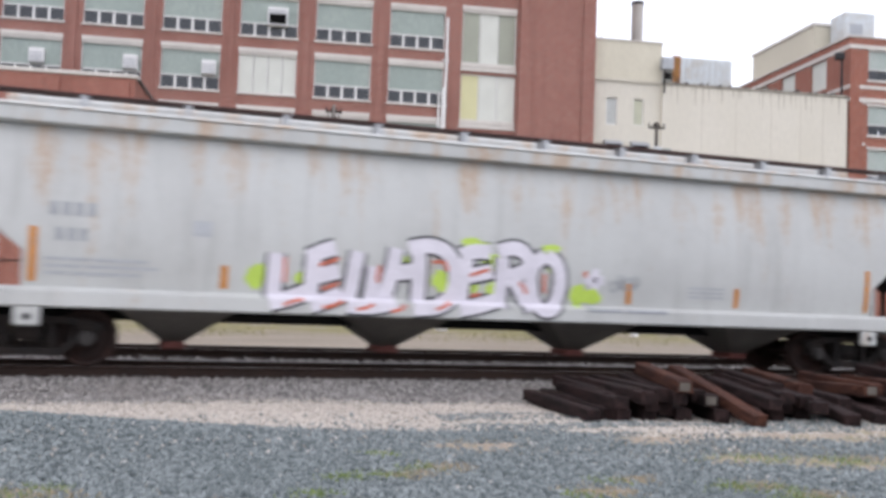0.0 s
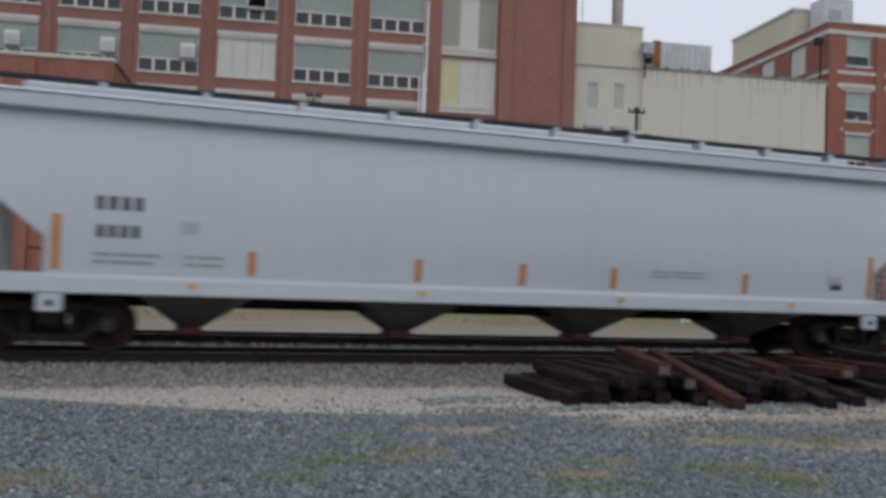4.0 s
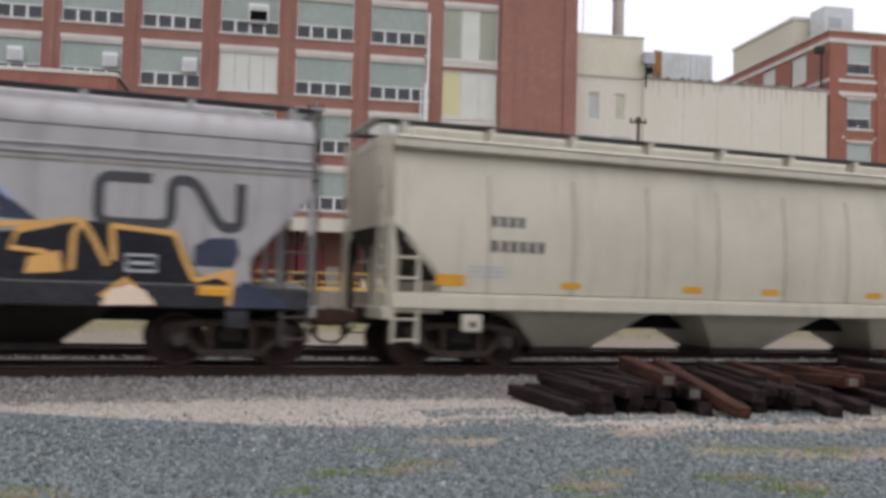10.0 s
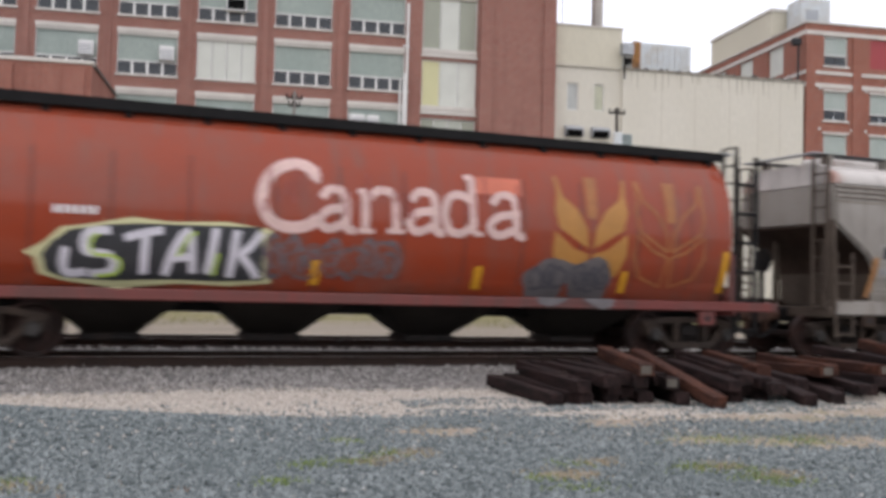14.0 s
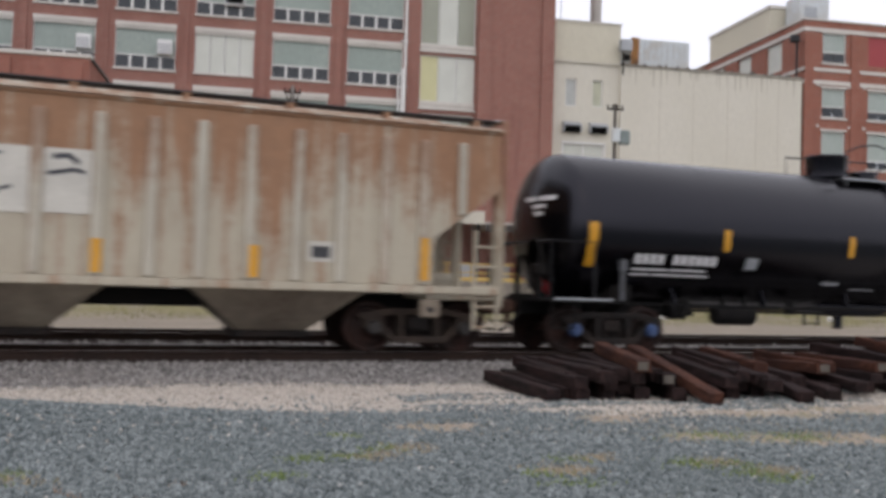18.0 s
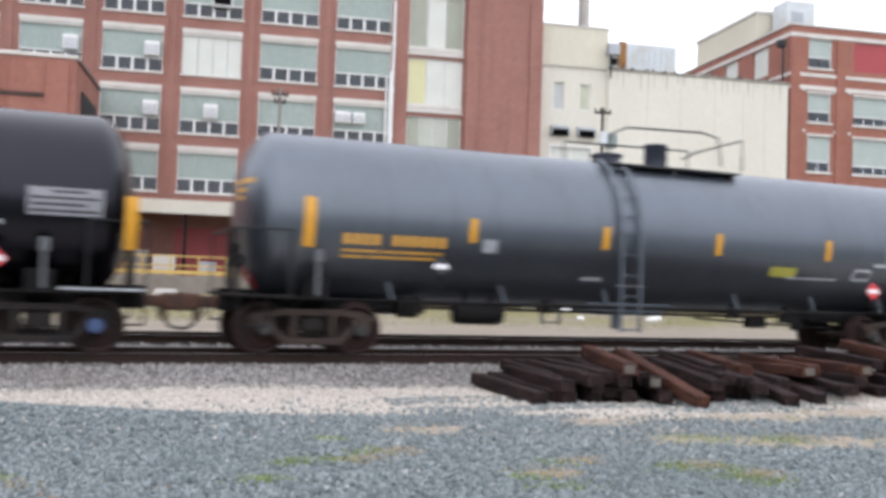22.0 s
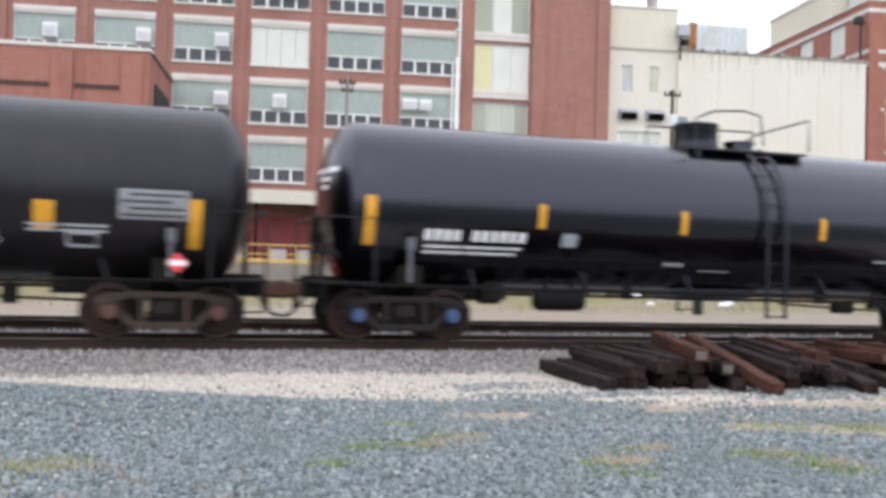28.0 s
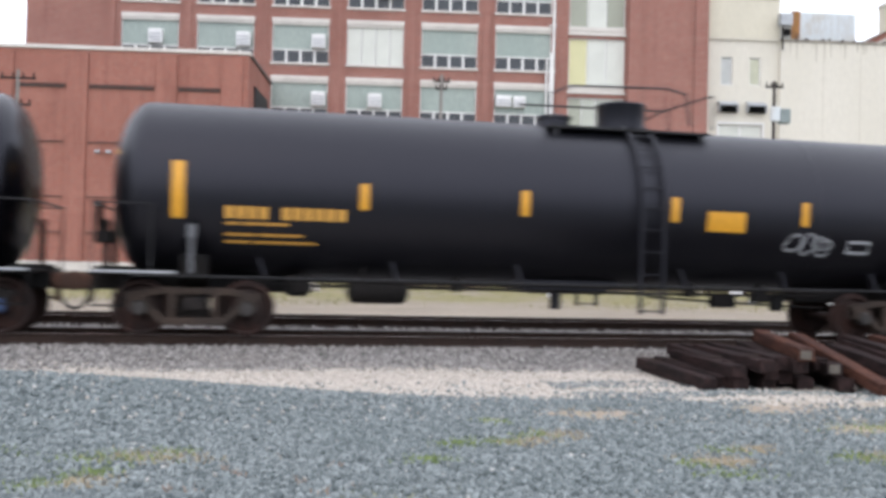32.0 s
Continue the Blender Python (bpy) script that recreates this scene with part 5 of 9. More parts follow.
def joined(g, name):
    me = g.mesh(name, smooth=False)
    bm = bmesh.new()
    bm.from_mesh(me)
    bmesh.ops.remove_doubles(bm, verts=bm.verts, dist=0.0015)
    bm.to_mesh(me)
    bm.free()
    return me


def block(x0, x1, z0, z1, n=1):
    return [[(x0, z0 + (z1 - z0) * i / n), (x1, z0 + (z1 - z0) * i / n), (x1, z0 + (z1 - z0) * (i + 1) / n), (x0, z0 + (z1 - z0) * (i + 1) / n)] for i in range(n)]


def bars(text, x, z, high, wide=0.52, gap=0.36):
    """Plain bars in the places of characters."""
    out = []
    for ch in text:
        if ch != " ":
            out += block(x, x + high * wide, z, z + high)
        x += high * (wide + gap)
    return out


def lines(x0, x1, z, n, step=0.085, high=0.04, ragged=0):
    rng = random.Random(int(abs(x0 * 100)) + n)
    out = []
    for i in range(n):
        e = x1 - rng.uniform(0, ragged)
        mid = x0 + (e - x0) * rng.uniform(0.25, 0.5)
        out += block(x0, mid - 0.05, z - i * step, z - i * step + high) + block(mid, e, z - i * step, z - i * step + high)
    return out


def ribbon(pts, w):
    """A flat stroke along points in the side's plane."""
    out, n = [], len(pts)
    nrm = []
    for i in range(n):
        a, b = pts[max(0, i - 1)], pts[min(n - 1, i + 1)]
        dx, dz = b[0] - a[0], b[1] - a[1]
        l = math.hypot(dx, dz) or 1
        nrm.append((-dz / l * w / 2, dx / l * w / 2))
    for i in range(n - 1):
        (ax, az), (bx, bz) = pts[i], pts[i + 1]
        (nx, nz), (mx, mz) = nrm[i], nrm[i + 1]
        out.append([(ax - nx, az - nz), (bx - mx, bz - mz), (bx + mx, bz + mz), (ax + nx, az + nz)])
    return out


def rounded(pts, r=0.12, n=4):
    out = [pts[0]]
    for a, b, c in zip(pts, pts[1:], pts[2:]):
        va, vc = Vector(a) - Vector(b), Vector(c) - Vector(b)
        k = min(r, va.length * 0.45, vc.length * 0.45)
        p, q = Vector(b) + va.normalized() * k, Vector(b) + vc.normalized() * k
        for i in range(n + 1):
            t = i / n
            out.append(tuple((1 - t) ** 2 * p + 2 * t * (1 - t) * Vector(b) + t * t * q))
    return out + [pts[-1]]


def blob(cx, cz, rx, rz, seed, n=18, rough=0.28):
    rng = random.Random(seed)
    ph = [rng.uniform(0, 6.28) for _ in range(4)]
    out = []
    for i in range(n):
        a = 2 * math.pi * i / n
        k = 1 + rough * (0.5 * math.sin(2 * a + ph[0]) + 0.35 * math.sin(3 * a + ph[1]) + 0.3 * math.sin(5 * a + ph[2]))
        out.append((cx + rx * k * math.cos(a), cz + rz * k * math.sin(a)))
    return out


def loops(x0, x1, z0, z1, n, seed, w=0.045):
    rng = random.Random(seed)
    out = []
    for i in range(n):
        cx = x0 + (x1 - x0) * (i + 0.5) / n
        rx, rz = (x1 - x0) / n * rng.uniform(0.42, 0.62), (z1 - z0) * rng.uniform(0.36, 0.5)
        b = blob(cx, (z0 + z1) / 2 + rng.uniform(-0.05, 0.05), rx, rz, seed * 7 + i, 22, 0.3)
        out += ribbon(b + b[:2], w)
        if rng.random() < 0.6:
            b = blob(cx, (z0 + z1) / 2, rx * 0.45, rz * 0.5, seed * 9 + i, 14, 0.3)
            out += ribbon(b + b[:2], w * 0.8)
    return out


def spline(pts, n=5):
    """A smooth line through points."""
    out = []
    for i in range(len(pts) - 1):
        p0, p1, p2, p3 = (Vector(pts[max(0, min(len(pts) - 1, i + k))]) for k in (-1, 0, 1, 2))
        for j in range(n):
            t = j / n
            out.append(tuple(0.5 * (2 * p1 + (p2 - p0) * t + (2 * p0 - 5 * p1 + 4 * p2 - p3) * t * t + (3 * p1 - p0 - 3 * p2 + p3) * t ** 3)))
    return out + [tuple(pts[-1])]


def swollen(poly, by):
    """A polygon pushed outwards from its middle."""
    mx, mz = sum(q[0] for q in poly) / len(poly), sum(q[1] for q in poly) / len(poly)
    out = []
    for x, z in poly:
        d = math.hypot(x - mx, z - mz) or 1
        out.append((x + (x - mx) / d * by, z + (z - mz) / d * by))
    return out


def emblem(x0, x1, z0, z1, w):
    """A continuous meander stroke."""
    pts = [(0.36, 1), (0.0, 1), (0.0, 0), (0.5, 0), (0.5, 1), (0.66, 1), (0.86, 0), (1, 0), (1, 1)]
    return ribbon(rounded([(x0 + (x1 - x0) * a, z0 + (z1 - z0) * b) for a, b in pts], 0.2, 5), w)


def lettering(text, x0, x1, z0, z1, bold=0.0):
    """Outlines of built-in letters, as triangles that fill the given box."""
    cu = bpy.data.curves.new("letters", "FONT")
    cu.body, cu.size, cu.offset, cu.resolution_u = text, 1.0, bold, 3
    ob = bpy.data.objects.new("letters", cu)
    me = bpy.data.meshes.new_from_object(ob)
    co = [v.co.copy() for v in me.vertices]
    fs = [tuple(p.vertices) for p in me.polygons]
    bpy.data.objects.remove(ob)
    bpy.data.curves.remove(cu)
    bpy.data.meshes.remove(me)
    a, b = min(c.x for c in co), max(c.x for c in co)
    c, d = min(q.y for q in co), max(q.y for q in co)
    pt = [(x0 + (q.x - a) / (b - a) * (x1 - x0), z0 + (q.y - c) / (d - c) * (z1 - z0)) for q in co]
    return [[pt[i] for i in f] for f in fs]


def brake_wheel_mesh():
    g = Geo().lathe([(0, 0.27), (0.04, 0.28), (0.06, 0.25), (0.04, 0.23), (0, 0.24)], "x", 24, (0, 0, 0))
    return g.box(0, 0.03, -0.26, 0.26, -0.02, 0.02).box(0, 0.03, -0.02, 0.02, -0.26, 0.26).mesh("brake_wheel")


def funnel(car, x, a, b, zt, zb, yb, material, gate, ytop=1.42):
    g = Geo()
    p = [(x - a, -ytop, zt), (x + a, -ytop, zt), (x + a, ytop, zt), (x - a, ytop, zt), (x - b, -yb, zb), (x + b, -yb, zb), (x + b, yb, zb), (x - b, yb, zb)]
    g.add(p, [(0, 1, 5, 4), (1, 2, 6, 5), (2, 3, 7, 6), (3, 0, 4, 7), (0, 3, 2, 1), (4, 5, 6, 7)])
    h = part("discharge_hopper", g, material, car, bevel=0.03)
    part("outlet_gate", Geo().box(x - b * 1.1, x + b * 1.1, -yb * 1.05, yb * 1.05, zb - 0.13, zb, 0.02), gate, h, "grimy outlet gate")
    return h


def bowed_post(x, w, d, z0, z1, side):
    """A narrow upright strip that follows the bulge of a car's side."""
    zs = [z0 + (z1 - z0) * i / 8 for i in range(9)]
    g = Geo()
    g.v = [(x + q * w / 2, -side(z) - d, z) for z in zs for q in (-1, 1)] + [(x + q * w / 2, -side(z) + 0.02, z) for z in zs for q in (-1, 1)]
    for i in range(8):
        a, b = 2 * i, 18 + 2 * i
        g.f += [(a, a + 1, a + 3, a + 2), (b, a, a + 2, b + 2), (a + 1, b + 1, b + 3, a + 3)]
    return g


def make_hopper(s):
    """A covered hopper car; its middle is the origin, rail tops are z = 0."""
    L, half = s["L"], s["L"] / 2
    xe, xs, zh, zl, tc = s["xe"], s["xs"], s["zh"], s["zl"], s["tc"]
    s0, s1, eave = s["sill"][0], s["sill"][1], s.get("eave", 4.1)
    m, sm, hm = s["mat"], s.get("sillmat", s["mat"]), s.get("hopmat", s["mat"])
    em = s.get("endmat", m)
    car = thing("hopper_car", s["label"], "railway car", "train cars")
    kind = s.get("kind", "flat")
    if kind == "round":
        def side(z):
            k = (z - 2.5) / 1.95
            return 1.57 * math.sqrt(max(0.12, 1 - abs(k) ** 2.1))
        levels = [1.3 + 0.2 * i for i in range(14)]
    elif kind == "curved":
        def side(z):
            return 1.60 - 0.24 * ((z - 2.3) / 1.7) ** 2
        levels = [1.3 + 0.25 * i for i in range(11)]
    elif kind == "flow":
        def side(z):
            return 1.60 - 0.27 * (abs(z - 2.75) / 1.5) ** 2.2
        levels = [1.3 + 0.2 * i for i in range(15)]
    else:
        def side(z):
            return 1.60 if z < 3.6 else 1.60 - 0.03 * (z - 3.6)
        levels = [2.0, 3.0]
    face = (1.66 if s1 - s0 > 0.2 else 1.675)
    STEPS[car.name] = s1 + 0.03

    thick = s1 - s0 > 0.2
    zc = math.floor(s1 * 10 + 0.001) / 10

    def outer(z):
        if z >= s1 + 0.03:
            return side(z)
        if thick and z > zc:
            k = (z - zc) / (s1 + 0.03 - zc)
            return face + (side(s1 + 0.03) - face) * k
        return max(side(z), face)
    s["side"] = outer
    top = s.get("top", eave)
    cut = [(xs, s1), (xs, zl), (xe, zh)]
    if s.get("arc"):
        cut = rounded([(xs, s1), (xs, zl), (xe, zh)], s["arc"], 6)
    poly = [(-x, z) for x, z in cut] + [(-xe, top), (xe, top)] + cut[::-1]
    g = Geo().prism(poly, "y", -1, 1)
    bm = bmesh.new()
    me = bpy.data.meshes.new("body")
    me.from_pydata(g.v, [], g.f)
    bm.from_mesh(me)
    for z in levels:
        if s1 < z < top:
            bmesh.ops.bisect_plane(bm, geom=bm.verts[:] + bm.edges[:] + bm.faces[:], plane_co=(0, 0, z), plane_no=(0, 0, 1))
    for v in bm.verts:
        v.co.y *= side(v.co.z)
    bmesh.ops.recalc_face_normals(bm, faces=bm.faces)
    sharp = [e for e in bm.edges if e.is_manifold and e.calc_face_angle(0) > radians(30)]
    bmesh.ops.bevel(bm, geom=sharp, offset=0.05, segments=2, affect="EDGES", clamp_overlap=True)
    bm.to_mesh(me)
    bm.free()
    me.shade_smooth()
    me.set_sharp_from_angle(angle=radians(40))
    me.materials.append(m)
    # sloped end sheets: grime and their shade in one dark colour
    me.materials.append(s.get("slopemat", GRIMESHADE))
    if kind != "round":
        # faces that slope out at the ends take the shaded colour
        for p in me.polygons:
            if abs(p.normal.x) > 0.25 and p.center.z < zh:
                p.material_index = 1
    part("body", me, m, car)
    # roof, eave band, walkways
    if kind != "round":
        e0 = s.get("band", 0.3)
        if s.get("bandstyle") == "flutes":
            fn, fr, fs, f0 = s.get("flutes", (3, 0.05, 0.19, 0.1))
            for i in range(fn):
                z = eave - f0 - i * fs
                part("roof_flute", Geo().cyl((-xe + 0.03, -side(z) - 0.02, z), (xe - 0.03, -side(z) - 0.02, z), fr, 10), s.get("flutemat", m), car)
            z = eave - f0 - fn * fs
            part("flute_groove", Geo().box(-xe + 0.02, xe - 0.02, -side(z) - 0.012, -side(z) + 0.03, z, z + 0.03), s.get("groovemat", SEAMDIRT), car, "dirty seam under the flutes", smooth=False)
            re, rt = side(eave) + 0.01, s.get("board", 4.46) - 0.2
            half_roof = [(re, eave - 0.02), (re + 0.005, eave + 0.06), (re - 0.05, eave + 0.2), (re - 0.2, eave + (rt - eave) * 0.66), (re - 0.42, eave + (rt - eave) * 0.9), (0.75, rt)]
            part("roof", Geo().prism([(-y, z) for y, z in half_roof] + half_roof[::-1], "x", -xe, xe), s.get("roofmat", m), car, angle=50)
        else:
            for q in (-1, 1):
                part("eave_band", Geo().box(-xe - 0.02, xe + 0.02, min(q * 1.38, q * 1.63), max(q * 1.38, q * 1.63), eave - e0, eave - 0.05, 0.03), s.get("bandmat", m), car, bevel=0)
            part("roof", Geo().prism([(-1.66, eave - 0.05), (-1.62, eave), (-0.85, eave + 0.12), (0.85, eave + 0.12), (1.62, eave), (1.66, eave - 0.05)], "x", -xe - 0.02, xe + 0.02), s.get("roofmat", m), car, bevel=0.015)
    bz = s.get("board", 4.46)
    gm = s.get("boardmat", DARKGRATE)
    for q in (-1, 1):
        part("running_board", Geo().box(-xe - 0.12, xe + 0.12, q * 0.92 - 0.19, q * 0.92 + 0.19, bz - 0.035, bz, 0.008), gm, car, "roof walkway grating", smooth=False)
        n = s.get("stays", 11)
        for i in range(n):
            x = -xe + 0.3 + (2 * xe - 0.6) * i / (n - 1)
            part("board_stay", shared(("stay", round(bz, 2), s.get("staymat", m).name), lambda: Geo().box(-0.05, 0.05, -0.14, 0.14, bz - 0.30, bz - 0.03).mesh("board_stay", smooth=False)), s.get("staymat", m), car).location = (x, q * 0.98, 0)
    for e in (-1, 1):
        part("end_board", Geo().box(-0.12, 0.12, -1.2, 1.2, bz - 0.03, bz, 0.008), GALV, car, smooth=False).location.x = e * (xe + 0.14)
    part("roof_hatch", Geo().box(-xe + 0.7, xe - 0.7, -0.32, 0.32, min(eave + 0.1, bz - 0.3), bz + 0.05, 0.05), s.get("roofmat", m), car)
    # side sills and the middle sill
    for q in (-1, 1):
        if thick:
            yt = side(s1 + 0.03)
            part("side_sill", Geo().prism([(q * 1.5, s0 + 0.03), (q * 1.63, s0), (q * 1.66, s0 + 0.03), (q * 1.66, zc), (q * yt, s1 + 0.03), (q * 1.5, s1 + 0.03)], "x", -s.get("sillx", xe), s.get("sillx", xe)), sm, car, smooth=False)
        else:
            part("side_sill", Geo().box(-s.get("sillx", xe), s.get("sillx", xe), q * 1.615 - 0.06, q * 1.615 + 0.06, s0, s1 + 0.02, 0.02), sm, car)
    part("centre_sill", Geo().box(-half + 0.55, half - 0.55, -0.27, 0.27, 0.74, 1.05, 0.02), STEEL, car)
    for e in (-1, 1):
        part("end_platform", Geo().box(min(e * (xs - 0.1), e * (xe + 0.1)), max(e * (xs - 0.1), e * (xe + 0.1)), -1.5, 1.5, s.get("deck", 0.98), s.get("deck", 0.98) + 0.07, 0.01), em, car, smooth=False)
        part("end_sill", Geo().box(e * (xe + 0.05) - 0.06, e * (xe + 0.05) + 0.06, -1.55, 1.55, 0.86, 1.08, 0.02), em, car)
        if kind != "round":
            part("end_bulkhead", Geo().box(e * (xs - 0.02) - 0.03, e * (xs - 0.02) + 0.03, -1.4, 1.4, s1 - 0.1, zl), em, car, smooth=False)
        for q in (-1, 1):
            if kind != "round":
                part("slope_post", Geo().box(e * (xs + 0.62 * (xe - xs)) - 0.05, e * (xs + 0.62 * (xe - xs)) + 0.05, q * 0.75 - 0.06, q * 0.75 + 0.06, 1.02, zl + 0.62 * (zh - zl) + 0.05), em, car, smooth=False)
            part("corner_post", Geo().box(e * xe - 0.05, e * xe + 0.05, q * 1.5 - 0.05, q * 1.5 + 0.05, 0.95, zh + 0.1, 0.01), em, car, smooth=False)
            tall = kind == "round"
            lad = part("side_ladder", shared(("lad", s.get("ladmat", em).name, tall), lambda: ladder_mesh(0.5, 0.5, 4.15, 0.6, 0.036) if tall else ladder_mesh(0.45, 0.45, 2.25)), s.get("ladmat", em), car, "steel corner ladder")
            lad.location = (e * (xe + 0.5) - 0.25, q * 1.3, 0) if tall else (e * (xe - 0.02) - (0.45 if e > 0 else 0), q * 1.58, 0)
            lad = part("end_ladder", shared(("lad2", s.get("ladmat", em).name), lambda: ladder_mesh(0.42, 1.0, 4.3)), s.get("ladmat", em), car)
            lad.location = (e * (xe + 0.12), q * 1.25 - 0.21, 0)
            lad.rotation_euler.z = math.pi / 2
            pad = part("jacking_pad", shared(("pad", sm.name), lambda: Geo().box(-0.19, 0.19, -0.05, 0.05, 0.66, 0.98, 0.03).mesh("jacking_pad")), s.get("padmat", sm), car)
            pad.location = (e * (tc + s.get("padx", 0.0)), q * 1.58, 0)
            # black disc on the pad face stands for the shaded hole
            hole = part("pad_hole", shared("padhole", lambda: Geo().cyl((0, -0.052, 0.8), (0, -0.06, 0.8), 0.06, 12).mesh("pad_hole")), BLACKBOX, pad)
            hole.scale.y = -q
    bw = part("brake_wheel", shared("bwheel", brake_wheel_mesh), STEEL, car)
    bw.location = (-xe - 0.2, 0.5, 2.1)
    part("brake_shaft", Geo().box(-xe - 0.25, -xe - 0.16, 0.46, 0.54, 1.0, 2.1), STEEL, car, smooth=False)
    res = part("air_reservoir", shared(("resv", em.name), lambda: Geo().lathe([(-0.5, 0.05), (-0.47, 0.16), (-0.4, 0.2), (0.4, 0.2), (0.47, 0.16), (0.5, 0.05)], "x", 18).mesh("air_reservoir")), em, car)
    res.location = (xs + 0.75, 0.2, 1.28)
    # several hopper colours have the shade beneath the car put in
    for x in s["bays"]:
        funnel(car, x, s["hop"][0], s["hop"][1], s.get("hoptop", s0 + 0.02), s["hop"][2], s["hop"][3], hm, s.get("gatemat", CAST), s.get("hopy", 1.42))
    for x in s.get("seams", ()):
        w, d = s.get("rib", (0.03, 0.012))
        zz = zl if abs(x) > xs else s1
        if abs(x) > xs:
            zz = zl + (abs(x) - xs) / (xe - xs) * (zh - zl) + 0.05
        r = part("side_post", Geo().box(x - w / 2, x + w / 2, -1.6 - d, -1.59, zz + 0.03, eave - 0.32 if s.get("bandstyle") != "flutes" else eave - 0.66, d * 0.4) if kind == "flat" else bowed_post(x, w, d, zz + 0.03, eave - 0.62, side), s.get("ribmat", m), car, smooth=False)
    s["wheels"] = []
    for e in (-1, 1):
        make_truck(car, e * tc, s.get("cap", DARKCAP), s["wheels"], s.get("truckmat"))
    s["car"] = car
    return car


TANKZ, TANKR = 2.488, 1.507


def tank_side(z):
    return math.sqrt(max(0.01, TANKR ** 2 - (z - TANKZ) ** 2))


def make_tank(s):
    L, half, tc = s["L"], s["L"] / 2, s.get("tc", 6.72)
    m = s["mat"]
    xt = s.get("xt", 8.15)
    car = thing("tank_car", s["label"], "railway car", "train cars")
    prof = []
    for i in range(10):
        a = math.pi / 2 * i / 9
        prof.append((-xt + 0.62 * (1 - math.cos(a)), max(0.02, TANKR * math.sin(a))))
    full = prof + [(x, TANKR) for x in (-5, -2.5, 0, 2.5, 5)] + [(-x, r) for x, r in prof[::-1]]
    part("tank", Geo().lathe(full, "x", 56, (0, 0, TANKZ)), m, car, angle=50)
    for x in (-4.6, -1.6, 1.6, 4.6):
        part("weld_band", Geo().lathe([(-0.03, TANKR), (-0.02, TANKR + 0.005), (0.02, TANKR + 0.005), (0.03, TANKR)], "x", 48, (x, 0, TANKZ)), m, car)
    # top fittings
    d, dr = s["dome"], s.get("dr", 0.47)
    dm = s.get("domemat", m)
    part("valve_housing", Geo().lathe([(0, 0.02), (0, dr - 0.03), (0.03, dr), (0.46, dr), (0.49, dr + 0.02), (0.53, dr), (0.55, dr * 0.4), (0.55, 0.02)], "x", 28), dm, car, "round valve housing").matrix_basis = pose(d, 0, 3.96, 0, -90, 0)
    part("manway", Geo().lathe([(0, 0.02), (0, 0.3), (0.14, 0.3), (0.15, 0.34), (0.2, 0.34), (0.22, 0.28), (0.23, 0.02)], "x", 22), dm, car, "bolted manway cover").matrix_basis = pose(s["man"], -0.1, 3.96, 0, -90, 0)
    p0, p1 = s["plat"]
    pm = s.get("platmat", DARKGRATE)
    for q in (-1, 1):
        part("platform", Geo().box(p0, p1, q * 0.72 - 0.16, q * 0.72 + 0.16, 3.86, 3.89, 0.01), pm, car, "steel grating platform", smooth=False)
        part("platform_edge", Geo().box(p0, p1, q * 0.9 - 0.012, q * 0.9 + 0.012, 3.86, 3.9), s.get("edgemat", DARKGRATE), car, smooth=False)
        for x in (p0 + 0.15, (p0 + p1) / 2, p1 - 0.15):
            part("platform_strut", Geo().box(x - 0.03, x + 0.03, min(q * 0.6, q * 0.86), max(q * 0.6, q * 0.86), 3.72, 3.86), pm, car, smooth=False)
    hy = 0.95
    part("handrail", Geo().tube([(p0, -hy, 4.0), (p0, -hy, 4.45), (p0 + 0.4, -hy, 4.62), (d + 0.5, -hy, 4.68), (d + 0.9, -hy, 4.60), (d + 1.0, -hy, 4.0)], 0.022, 6), s.get("railmat", BLACKBOX), car)
    part("handrail", Geo().tube([(p0, hy, 4.0), (p0, hy, 4.55), (p1, hy, 4.6), (p1, hy, 4.0)], 0.022, 6), s.get("railmat", BLACKBOX), car)
    part("handrail", Geo().tube([(p1, -hy, 3.95), (p1, -hy, 4.6), (p1 - 0.75, -0.3, 4.35), (p1 - 1.0, -0.2, 4.2)], 0.022, 6), s.get("railmat", BLACKBOX), car)
    # side ladder bowed round the tank
    x0, x1 = s["lad"]
    for q in (-1, 1):
        g = Geo()
        mid, wide = (x0 + x1) / 2, 0.43
        x0, x1 = mid - wide / 2, mid + wide / 2
        for x in (x0, x1):
            pts = [(x, q * (TANKR + 0.1) * math.cos(a), TANKZ + (TANKR + 0.1) * math.sin(a)) for a in [radians(66 - 66 * i / 8) for i in range(9)]] + [(x, q * (TANKR + 0.1), 0.5)]
            for p, r in zip(pts, pts[1:]):
                g.cyl(p, r, 0.036, 6)
        for a in (52, 38, 24, 10):
            y, z = q * (TANKR + 0.1) * math.cos(radians(a)), TANKZ + (TANKR + 0.1) * math.sin(radians(a))
            g.cyl((x0, y, z), (x1, y, z), 0.016, 6)
        for z in (2.4, 2.0, 1.6, 1.2, 0.85, 0.55):
            g.cyl((x0, q * (TANKR + 0.1), z), (x1, q * (TANKR + 0.1), z), 0.016, 6)
        part("ladder", g, s.get("ladmat", m), car, "bowed side ladder")
        part("side_rail", Geo().box(-half + 1.2, half - 1.2, q * 1.50 - 0.02, q * 1.50 + 0.02, 0.985, 1.015), s.get("railmat", STEEL), car, smooth=False)
        for x in (-5.6, -3.4, -1.2, 1.9, 3.9, 5.8):
            part("rail_bracket", shared(("rb", q, m.name), lambda: Geo().prism([(0, 0.99), (0.05, 0.99), (-0.06, 1.32), (-0.1, 1.32)], "y", min(q * 1.35, q * 1.5), max(q * 1.35, q * 1.5)).mesh("rail_bracket", smooth=False)), m, car).location.x = x
